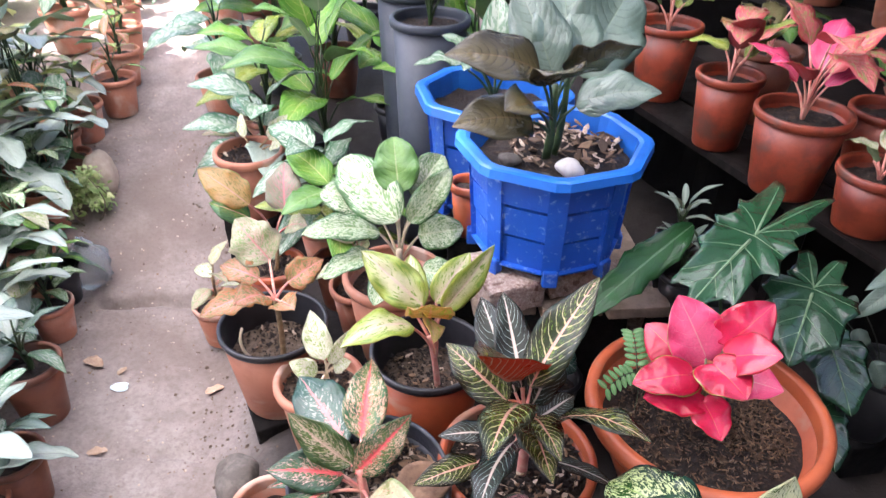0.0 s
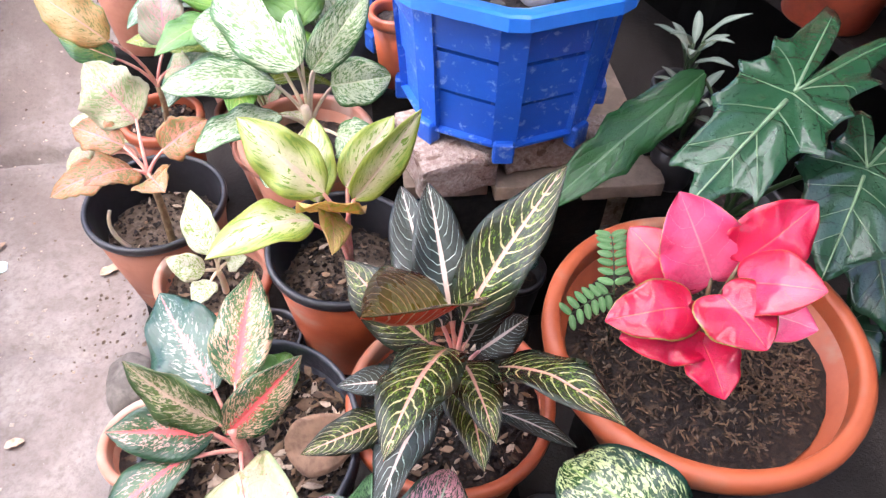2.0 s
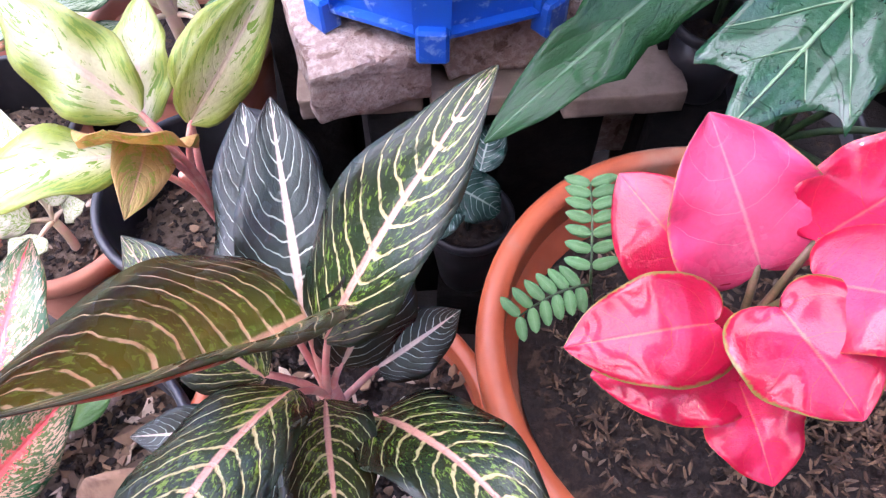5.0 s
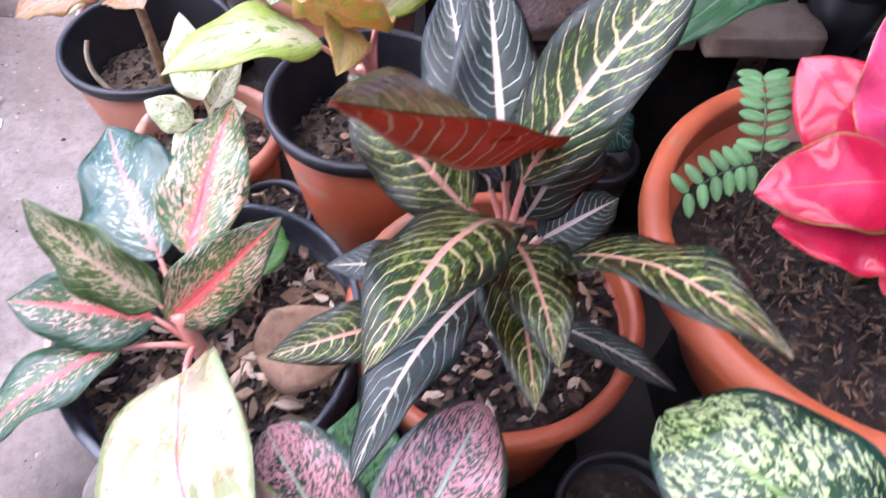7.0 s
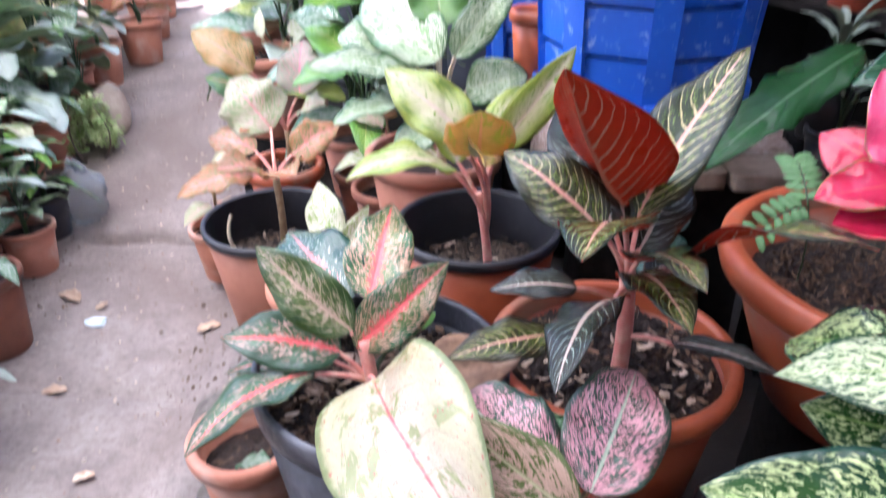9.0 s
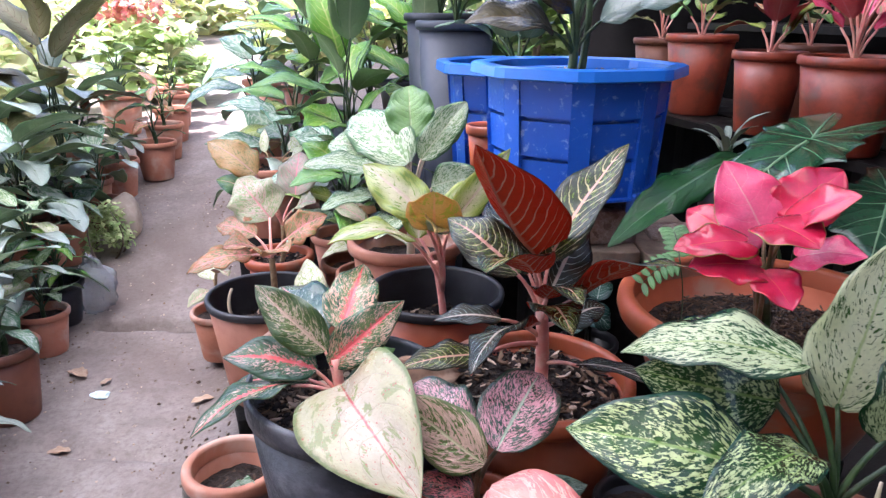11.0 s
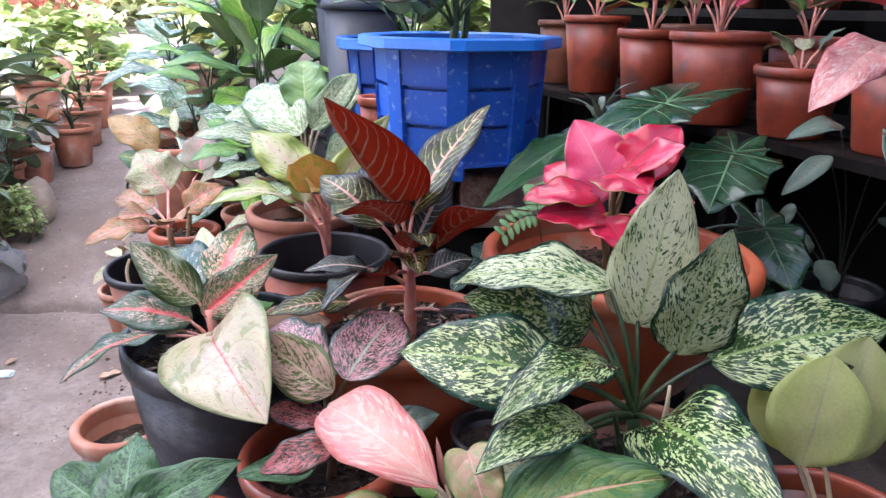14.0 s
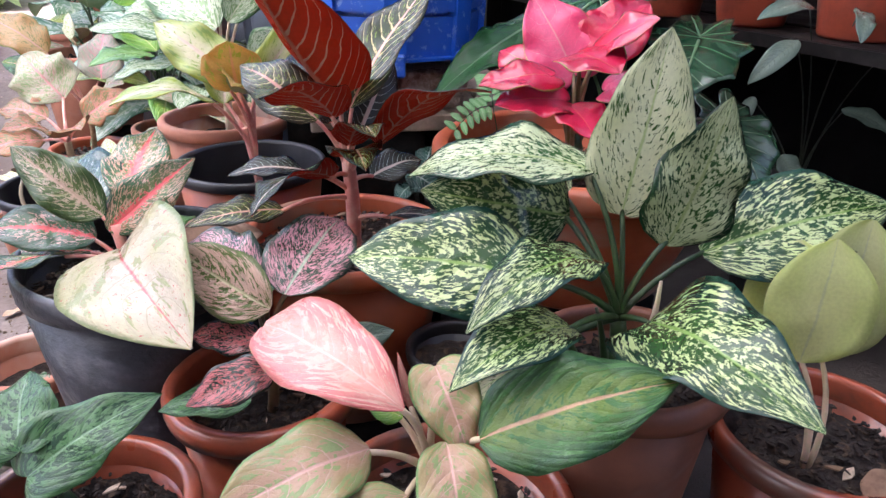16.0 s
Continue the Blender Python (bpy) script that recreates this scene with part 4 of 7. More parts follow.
leaf(p3, (M_BG1, M_BACK), (-0.29, 0.83, 0.18), (-0.235, 0.80, 0.215), 0.035, UP, stalk=(-0.28, 0.86, 0.165), stalk_mat=M_STALK_GREEN)
p7, _ = stand_pot("small_black_pot", "small black nursery pot with dry bark chips", -0.12, 1.00, 0.275, 0.056, 0.14, M_BLACKPLA, rim=0.004, rim_h=0.012, litter=25, seed=9, soil=M_SOIL_DRY, soil_drop=0.02)
stem(p7, bend((-0.12, 1.0, 0.25), (-0.125, 1.005, 0.30), (0.003, 0, 0)), 0.003, 0.002, M_STALK_BROWN)

# ---- pink speckled plant ----
pc, sz = stand_pot("pink_speckled_aglaonema", "terracotta pot of large pink speckled leaves", 0.080, 0.586, 0.350, 0.100, 0.19, M_CLAY_WET, seed=11, litter=25)
cx = (0.092, 0.575, 0.37)
stem(pc, bend((0.088, 0.578, sz), cx, (0.002, 0, 0)), 0.006, 0.005, M_STALK_OLIVE)
leaf(pc, (M_C, M_BACK), (0.112, 0.570, 0.452), (0.160, 0.680, 0.482), 0.083, (0.05, -0.45, 0.85), arch=0.06, fold=0.12, shape="oval", stalk=cx, stalk_mat=M_STALK_OLIVE)
leaf(pc, (M_C, M_BACK), (0.080, 0.575, 0.455), (0.010, 0.650, 0.470), 0.085, (-0.15, -0.45, 0.85), arch=0.08, fold=0.1, shape="oval", stalk=cx, stalk_mat=M_STALK_OLIVE)
leaf(pc, (M_C3, M_BACK), (0.100, 0.555, 0.445), (0.006, 0.612, 0.485), 0.062, (-0.2, -0.75, 0.5), arch=0.08, fold=0.15, stalk=cx, stalk_mat=M_STALK_OLIVE)
leaf(pc, (M_CR, M_BACK), (0.112, 0.475, 0.432), (0.042, 0.460, 0.412), 0.040, (-0.1, -0.5, 0.8), arch=0.1, stalk=cx, stalk_mat=M_STALK_OLIVE)
leaf(pc, (M_G, M_BACK), (0.085, 0.50, 0.385), (0.005, 0.500, 0.378), 0.036, (-0.1, -0.35, 0.9), arch=0.1, stalk=cx, stalk_mat=M_STALK_OLIVE)
leaf(pc, (M_CR, M_BACK), (0.090, 0.545, 0.415), (0.025, 0.555, 0.420), 0.042, (-0.1, -0.35, 0.9), arch=0.1, stalk=cx, stalk_mat=M_STALK_OLIVE)
leaf(pc, (M_GREY, M_BACK), (0.14, 0.60, 0.36), (0.215, 0.625, 0.375), 0.045, (0.1, -0.5, 0.8), arch=0.1, stalk=cx, stalk_mat=M_STALK_OLIVE)
leaf(pc, (M_G, M_BACK), (0.075, 0.62, 0.42), (0.07, 0.70, 0.43), 0.06, (0, -0.2, 0.9), arch=0.1, stalk=cx, stalk_mat=M_STALK_OLIVE)

# ---- cream speckled dumb cane ----
pd, sz = stand_pot("speckled_dumb_cane", "brown clay pot of large green leaves splashed with cream", 0.423, 0.502, 0.418, 0.097, 0.24, M_CLAY_DARK, seed=13, litter=4, taper=0.68)
dx = (0.408, 0.500, 0.455)
stem(pd, bend((0.415, 0.515, sz), dx, (0.003, 0, 0)), 0.009, 0.007, M_STALK_GREEN)
for (sx, sy, h, tx) in ((0.40, 0.49, 0.10, -0.02), (0.425, 0.495, 0.12, 0.01), (0.44, 0.505, 0.095, 0.03), (0.385, 0.505, 0.085, -0.035), (0.43, 0.48, 0.08, 0.05), (0.41, 0.475, 0.06, -0.01)):
    vs, fs = tube(bend((sx, sy, sz), (sx + tx, sy - 0.01, sz + h), (0.004, 0, 0)), 0.006, 0.0015, 7)
    part_mesh("stalk_stub", vs, fs, M_STALK_CREAM if tx > 0 else M_STALK_GREEN, pd)
leaf(pd, (M_DP, M_PALEBACK), (0.411, 0.532, 0.540), (0.439, 0.547, 0.695), 0.084, (-0.2, -0.95, 0.25), arch=0.04, fold=0.14, shape="ovate", stalk=dx, stalk_mat=M_STALK_GREEN, stalk_r=0.0026)
leaf(pd, (M_D, M_PALEBACK), (0.372, 0.568, 0.548), (0.270, 0.664, 0.532), 0.108, (-0.15, -0.15, 1.0), arch=0.14, fold=0.06, shape="oval", stalk=dx, stalk_mat=M_STALK_GREEN, stalk_r=0.0026)
leaf(pd, (M_DM, M_PALEBACK), (0.384, 0.536, 0.580), (0.228, 0.585, 0.560), 0.078, (-0.05, -0.28, 0.95), arch=0.12, fold=0.1, shape="agl", stalk=dx, stalk_mat=M_STALK_GREEN, stalk_r=0.0026)
leaf(pd, (M_D, M_PALEBACK), (0.372, 0.555, 0.530), (0.238, 0.560, 0.556), 0.092, (-0.1, -0.85, 0.35), arch=0.08, fold=0.1, shape="agl", stalk=dx, stalk_mat=M_STALK_GREEN, stalk_r=0.003, wave=0.12)
leaf(pd, (M_D, M_PALEBACK), (0.335, 0.490, 0.500), (0.174, 0.529, 0.508), 0.098, (-0.15, -0.6, 0.75), arch=0.1, fold=0.1, stalk=dx, stalk_mat=M_STALK_GREEN, stalk_r=0.003, wave=0.1)
leaf(pd, (M_D, M_PALEBACK), (0.379, 0.500, 0.514), (0.259, 0.404, 0.505), 0.062, (-0.2, -0.35, 0.9), arch=0.14, fold=0.2, stalk=dx, stalk_mat=M_STALK_GREEN, stalk_r=0.003)
leaf(pd, (M_D, M_PALEBACK), (0.352, 0.455, 0.475), (0.244, 0.371, 0.480), 0.060, (-0.25, -0.35, 0.85), arch=0.12, fold=0.2, stalk=dx, stalk_mat=M_STALK_GREEN, stalk_r=0.003)
leaf(pd, (M_DP, M_PALEBACK), (0.350, 0.49, 0.435), (0.275, 0.47, 0.400), 0.06, (-0.2, -0.6, 0.7), arch=0.1, stalk=dx, stalk_mat=M_STALK_GREEN)
leaf(pd, (M_DM, M_PALEBACK), (0.446, 0.510, 0.520), (0.487, 0.520, 0.645), 0.088, (0.15, -0.95, 0.25), arch=0.05, fold=0.12, shape="ovate", stalk=dx, stalk_mat=M_STALK_GREEN, stalk_r=0.003)
leaf(pd, (M_D, M_PALEBACK), (0.487, 0.525, 0.505), (0.682, 0.555, 0.535), 0.100, (0.05, -0.65, 0.75), arch=0.08, fold=0.1, stalk=dx, stalk_mat=M_STALK_GREEN, stalk_r=0.0026, wave=0.12)
leaf(pd, (M_D, M_PALEBACK), (0.424, 0.470, 0.468), (0.468, 0.300, 0.488), 0.104, (-0.15, -0.70, 0.65), arch=0.12, fold=0.1, shape="heart", lobe=0.12, stalk=dx, stalk_mat=M_STALK_GREEN, stalk_r=0.0026)
leaf(pd, (M_E, M_BACK), (0.405, 0.45, 0.43), (0.400, 0.44, 0.395), 0.028, (0, -1, 0.3), shape="oval", stalk=(0.41, 0.50, 0.40), stalk_mat=M_STALK_GREEN)

# ---- pale broad-leaved plant, tan plant and blue-green plant in the front row ----
pe, sz = stand_pot("pale_broad_leaved_plant", "terracotta pot with three plain pale green leaves", 0.622, 0.487, 0.335, 0.110, 0.19, M_CLAY_WET, seed=15, litter=6)
ex = (0.60, 0.47, sz)
leaf(pe, (M_E, M_E), (0.566, 0.468, 0.422), (0.588, 0.490, 0.530), 0.090, (-0.3, -0.9, 0.2), arch=0.06, fold=0.12, shape="elliptic", lobe=0.02, wave=0.04, ragged=0.02, stalk=ex, stalk_mat=M_STALK_CREAM, stalk_r=0.0026)
leaf(pe, (M_E, M_E), (0.562, 0.484, 0.424), (0.570, 0.512, 0.520), 0.086, (-0.4, -0.85, 0.2), arch=0.05, fold=0.15, shape="elliptic", lobe=0.02, wave=0.04, ragged=0.02, stalk=ex, stalk_mat=M_STALK_CREAM, stalk_r=0.0024)
leaf(pe, (M_E, M_E), (0.588, 0.475, 0.424), (0.640, 0.520, 0.534), 0.088, (-0.2, -0.9, 0.25), arch=0.06, fold=0.2, shape="elliptic", lobe=0.02, wave=0.05, ragged=0.02, stalk=(0.605, 0.47, sz), stalk_mat=M_STALK_CREAM, stalk_r=0.0026)
leaf(pe, (M_CHIP, M_CHIP), (0.63, 0.42, sz + 0.01), (0.68, 0.44, sz + 0.02), 0.03, UP, name="dry_leaf")

pf, sz = stand_pot("tan_pink_aglaonema", "terracotta pot of salmon, tan and pink leaves, one green", 0.250, 0.416, 0.335, 0.113, 0.18, M_CLAY_WET, seed=17, litter=6)
fx = (0.235, 0.41, 0.375)
stem(pf, bend((0.24, 0.412, sz), fx, (0.002, 0, 0)), 0.008, 0.006, M_STALK_CREAM)
leaf(pf, (M_CP, M_PBACK), (0.214, 0.385, 0.456), (0.106, 0.487, 0.470), 0.074, (-0.1, -0.5, 0.85), arch=0.12, fold=0.12, shape="obovate", stalk=fx, stalk_mat=M_STALK_CREAM)
leaf(pf, (M_F1, M_BACK), (0.268, 0.378, 0.432), (0.407, 0.372, 0.478), 0.080, (0.0, -0.5, 0.85), arch=0.1, fold=0.12, stalk=fx, stalk_mat=M_STALK_CREAM)
leaf(pf, (M_F, M_LBACK), (0.240, 0.428, 0.462), (0.262, 0.380, 0.412), 0.052, (0.05, -0.85, 0.5), arch=0.14, fold=0.1, shape="heart", lobe=0.1, stalk=fx, stalk_mat=M_STALK_CREAM)
leaf(pf, (M_F, M_LBACK), (0.189, 0.388, 0.420), (0.078, 0.345, 0.395), 0.066, (-0.1, -0.45, 0.9), arch=0.12, fold=0.15, stalk=fx, stalk_mat=M_STALK_CREAM)
leaf(pf, (M_F, M_LBACK), (0.245, 0.386, 0.425), (0.253, 0.325, 0.365), 0.056, (0.0, -0.75, 0.6), arch=0.16, fold=0.2, shape="oval", stalk=fx, stalk_mat=M_STALK_CREAM)
leaf(pf, (M_F, M_LBACK), (0.215, 0.36, 0.40), (0.13, 0.30, 0.37), 0.05, (-0.1, -0.4, 0.9), arch=0.12, stalk=fx, stalk_mat=M_STALK_CREAM)
leaf(pf, (M_BG4, M_BACK), (0.215, 0.425, 0.418), (0.186, 0.440, 0.424), 0.022, (0, -0.6, 0.8), stalk=fx, stalk_mat=M_STALK_CREAM)
leaf(pf, (M_CP, M_LBACK), (0.222, 0.43, 0.42), (0.212, 0.445, 0.465), 0.008, (0, -1, 0.3), stalk=fx, stalk_mat=M_STALK_CREAM)

pg, sz = stand_pot("blue_green_marbled_plant", "terracotta pot of marbled blue-green leaves", -0.042, 0.425, 0.345, 0.096, 0.18, M_CLAY_WET, seed=19, litter=6)
gxx = (-0.07, 0.46, 0.33)
stem(pg, bend((-0.06, 0.46, sz), gxx, (0.002, 0, 0)), 0.006, 0.005, M_STALK_GREEN)
leaf(pg, (M_G, M_BACK), (-0.068, 0.418, 0.385), (0.022, 0.470, 0.418), 0.062, (0.0, -0.6, 0.75), arch=0.12, fold=0.12, shape="heart", lobe=0.1, stalk=gxx, stalk_mat=M_STALK_GREEN)
leaf(pg, (M_G, M_BACK), (-0.075, 0.43, 0.400), (-0.090, 0.500, 0.425), 0.065, (-0.1, -0.6, 0.75), arch=0.1, fold=0.2, shape="heart", lobe=0.1, stalk=gxx, stalk_mat=M_STALK_GREEN)
leaf(pg, (M_G, M_BACK), (-0.095, 0.44, 0.38), (-0.165, 0.475, 0.40), 0.06, (-0.2, -0.5, 0.8), arch=0.1, stalk=gxx, stalk_mat=M_STALK_GREEN)
leaf(pg, (M_BG4, M_BACK), (-0.07, 0.41, 0.36), (-0.10, 0.375, 0.35), 0.03, (0, -0.5, 0.8), stalk=gxx, stalk_mat=M_STALK_GREEN)

# ---- red plant in the wide bowl ----
bz = 0.515
bxy = (0.468, 0.841)
support(bxy[0], bxy[1], bz - 0.185, 0.12)
ph = thing("red_aglaonema", (bxy[0], bxy[1], bz - 0.185), "wide terracotta bowl with a glossy red and pink plant", "potted plant")
pot(ph, (bxy[0], bxy[1], bz - 0.185), 0.188, 0.120, 0.185, M_CLAY, rim=0.018, rim_h=0.028, soil=M_SOIL, soil_drop=0.058, segs=64, seed=21, bumpy=0.009)
scatter(ph, "loose_soil", 700, bxy, 0.142, bz - 0.056, random.Random(4), M_SOIL, 0.003, 0.010)
scatter(ph, "loose_soil", 260, bxy, 0.142, bz - 0.054, random.Random(14), M_SOIL_DRY, 0.003, 0.010)
scatter(ph, "soil_fibre", 900, bxy, 0.140, bz - 0.053, random.Random(15), M_FIBRE, 0.004, 0.014, slim=0.45)
scatter(pa, "bark_chip_litter", 34, (0.19, 0.80), 0.10, 0.385, random.Random(56), M_LITTER, 0.012, 0.030, slim=0.7)
scatter(ph, "soil_fibre", 600, (bxy[0] + 0.075, bxy[1] - 0.01), 0.068, bz - 0.051, random.Random(16), M_FIBRE, 0.005, 0.014, slim=0.5)
hx = (0.452, 0.830, 0.530)
stem(ph, bend((0.462, 0.835, 0.43), hx, (0.004, 0, 0)), 0.010, 0.008, M_STALK_GREEN)
HK = dict(shape="spade", stalk=(0.452, 0.830, 0.455), stalk_mat=M_STALK_OLIVE, stalk_r=0.0032, wave=0.10, ragged=0.03)
leaf(ph, (M_HP, M_PBACK), (0.452, 0.850, 0.598), (0.402, 0.898, 0.688), 0.096, (-0.15, -0.75, 0.6), arch=0.07, fold=0.08, lobe=0.12, **HK)
leaf(ph, (M_H, M_PBACK), (0.425, 0.845, 0.585), (0.366, 0.912, 0.618), 0.078, (-0.35, -0.45, 0.75), arch=0.12, fold=0.06, lobe=0.12, **HK)
leaf(ph, (M_H4, M_PBACK), (0.412, 0.806, 0.606), (0.322, 0.794, 0.597), 0.070, (-0.10, -0.30, 0.95), arch=0.07, fold=0.05, lobe=0.12, **HK)
leaf(ph, (M_H4, M_PBACK), (0.438, 0.802, 0.632), (0.470, 0.740, 0.622), 0.086, (-0.12, -0.25, 1.0), arch=0.07, fold=0.05, lobe=0.16, **HK)
leaf(ph, (M_H, M_PBACK), (0.466, 0.820, 0.630), (0.520, 0.772, 0.676), 0.076, (0.0, -0.45, 0.85), arch=0.07, fold=0.10, lobe=0.13, **HK)
leaf(ph, (M_H, M_PBACK), (0.474, 0.850, 0.628), (0.552, 0.890, 0.680), 0.082, (-0.12, -0.72, 0.62), arch=0.06, fold=0.08, lobe=0.10, **HK)
leaf(ph, (M_H, M_PBACK), (0.430, 0.796, 0.578), (0.340, 0.785, 0.577), 0.076, (-0.1, -0.35, 0.9), arch=0.08, fold=0.05, lobe=0.12, **HK)
leaf(ph, (M_H, M_PBACK), (0.430, 0.782, 0.575), (0.446, 0.726, 0.551), 0.064, (0.0, -0.35, 0.9), arch=0.08, fold=0.12, lobe=0.16, **HK)
leaf(ph, (M_HP, M_PBACK), (0.482, 0.818, 0.585), (0.545, 0.780, 0.600), 0.070, (0.1, -0.4, 0.9), arch=0.1, fold=0.1, lobe=0.12, **HK)
# a fern-like seedling at the bowl's edge
seed = thing("feathery_seedling", (0.335, 0.85, 0.44), "small feathery green seedling at the bowl's edge", "seedling")
rib0 = bend((0.362, 0.872, 0.436), (0.352, 0.863, 0.556), (0.006, 0, 0), 6)
rib1, rib2 = bend((0.352, 0.863, 0.556), (0.356, 0.934, 0.580), (0.0, 0.0, 0.008), 8), bend((0.352, 0.863, 0.556), (0.304, 0.852, 0.530), (0, 0.0, 0.010), 7)
for pts in (rib0, rib1, rib2):
    vs, fs = tube(pts, 0.0012, 0.0007, 5)
    part_mesh("stalk", vs, fs, M_STALK_GREEN, seed)
    along = (Vector(pts[-1]) - Vector(pts[0])).normalized()
    out = along.cross(Vector((-0.2, -0.7, 0.6))).normalized()
    for k, q in enumerate(pts[1:] if len(pts) > 6 else []):
        for sgn in (-1, 1):
            leaf(seed, (M_FERN, M_FERN), q, Vector(q) + out * (sgn * 0.019) + along * 0.006, 0.0088, (-0.2, -0.7, 0.6), shape="oval", fine=False, name="leaflet")

# ---- dark glossy elephant ear ----
M_EARRIB = surface("pale_green_rib", (0.10, 0.19, 0.09), (0.19, 0.28, 0.16), 40, 0.4, bumps=0.1)
EAR = ((0, 1.0), (9, 0.95), (22, 0.82), (38, 0.66), (55, 0.57), (75, 0.52), (95, 0.50), (115, 0.52), (135, 0.62), (150, 0.82), (161, 0.98), (168, 0.90), (174, 0.50), (180, 0.12))


def ear_leaf(plant, base, tip, size, facing, stalk, narrow=1.0, lobes=1.0, scallop=0.27, droop=0.22, seed=1, turns=11):
    """An arrow-shaped leaf with a scalloped margin and raised pale ribs; base is where its stalk joins."""
    rng = random.Random(seed)
    b, d = Vector(base), Vector(tip) - Vector(base)
    length = d.length
    d.normalize()
    nrm = Vector(facing) - d * d.dot(Vector(facing))
    nrm.normalize()
    side = d.cross(nrm)
    deg, rad = [e[0] for e in EAR], [e[1] for e in EAR]
    ph = rng.uniform(0, 6.28)

    def reach(phi):
        f = abs(phi)
        r = float(np.interp(f, deg, rad))
        if f > 90:
            r = 0.12 + (r - 0.12) * lobes
        wavy = 0.62 - abs(math.sin(radians(f) * turns / 2 + 0.5 + (0.35 if phi > 0 else 0.0))) ** 0.7 + 0.3 * noise.noise((f * 0.06, seed * 3.0 + (5 if phi > 0 else 0), 0))
        return r * (1 + scallop * wavy * min(1.0, f / 10) * min(1.0, (180 - f) / 14))

    def spot(phi, k, lift=0.0):
        r = reach(phi) * k
        x, y = r * math.cos(radians(phi)), r * math.sin(radians(phi)) * narrow * size
        z = -droop * (0.55 * x * x + 0.5 * y * y) + 0.10 * abs(y) + 0.014 * k * k * math.sin(radians(phi) * turns + ph) + 0.010 * noise.noise((x * 5 + seed, y * 5, 0))
        return b + (d * x + side * y + nrm * z) * length + nrm * lift, (0.5 + 0.9 * y, 0.45 + 0.5 * x)
    n, rings = 144, 10
    verts, uvs, faces, slots = [], [], [], []
    for under in (0, 1):
        for j in range(rings + 1):
            for i in range(n + 1):
                p, w = spot(-180 + 360 * i / n, max(0.01, j / rings), -0.0009 * under)
                verts.append(p)
                uvs.append(w)
    off = (n + 1) * (rings + 1)
    for j in range(rings):
        for i in range(n):
            k = j * (n + 1) + i
            faces.append((k, k + n + 1, k + n + 2, k + 1))
            faces.append((off + k, off + k + 1, off + k + n + 2, off + k + n + 1))
            slots += [0, 1]
    for i in range(n):
        k = rings * (n + 1) + i
        faces.append((k, off + k, off + k + 1, k + 1))
        slots.append(0)
    ob = part_mesh("leaf", verts, faces, (M_I, M_BACK), plant, uvs=uvs, slots=slots)

    def vein(name, pts, r0, r1):
        vs, fs = tube(pts, r0, r1, 6)
        part_mesh(name, vs, fs, M_EARRIB, ob)
    vein("midrib", [spot(0, k / 12, 0.0004)[0] for k in range(1, 13)], 0.0030 * length / 0.2, 0.0007)
    for sgn in (-1, 1):
        vein("lobe_rib", [spot(sgn * 160, k / 9, 0.0004)[0] for k in range(0, 9)], 0.0022 * length / 0.2, 0.0006)
        for start, phi in ((0.02, 78), (0.18, 48), (0.38, 27), (0.60, 13)):
            a0, a1 = spot(0, start, 0.0)[0], spot(sgn * phi, 0.95, 0.0)[0]
            pts = []
            for k in range(9):
                q = a0.lerp(a1, k / 8)
                x, y = (q - b).dot(d) / length, (q - b).dot(side) / length
                f = math.degrees(math.atan2(y / (narrow * size), x))
                pts.append(spot(f, min(0.97, math.hypot(x, y / (narrow * size)) / max(0.05, reach(f))), 0.0003)[0])
            vein("side_rib", pts, 0.0009 * length / 0.2, 0.0003)
        vein("side_rib", [spot(sgn * (118 + 20 * (1 - k / 7)), 0.10 + 0.83 * k / 7, 0.0003)[0] for k in range(8)], 0.0008 * length / 0.2, 0.0003)
    vs, fs = tube(bend(stalk, b - nrm * 0.002, nrm * 0.02 - d * 0.02, 9), 0.0046, 0.0028, 8)
    part_mesh("petiole", vs, fs, M_STALK_GREEN, ob)
    return ob


pi_, sz = stand_pot("dark_elephant_ear", "black pot of dark glossy lobed leaves with pale ribs", 0.62, 1.16, 0.42, 0.090, 0.20, M_BLACKPLA, rim=0.005, rim_h=0.014, seed=23)
ix = (0.62, 1.16, sz)
ear_leaf(pi_, (0.586, 1.074, 0.692), (0.430, 0.925, 0.655), 0.64, (-0.25, -0.35, 0.9), ix, lobes=0.92, scallop=0.34, seed=1)
ear_leaf(pi_, (0.684, 1.013, 0.622), (0.603, 0.877, 0.576), 0.90, (-0.25, -0.55, 0.8), ix, lobes=0.55, scallop=0.22, seed=2, turns=9)
leaf(pi_, (M_I2, M_BACK), (0.520, 1.190, 0.640), (0.283, 1.029, 0.521), 0.072, (0.0, -0.50, 0.85), arch=0.08, fold=0.10, shape="lance", stalk=ix, stalk_mat=M_STALK_GREEN, stalk_r=0.003, wave=0.30, ragged=0.35)
ear_leaf(pi_, (0.752, 1.012, 0.497), (0.757, 0.890, 0.440), 0.85, (-0.1, -0.40, 0.9), ix, lobes=0.6, scallop=0.14, seed=4, turns=9)
ear_leaf(pi_, (0.725, 0.925, 0.405), (0.725, 0.830, 0.365), 0.80, (-0.1, -0.40, 0.9), ix, lobes=0.6, scallop=0.14, seed=5, turns=9)
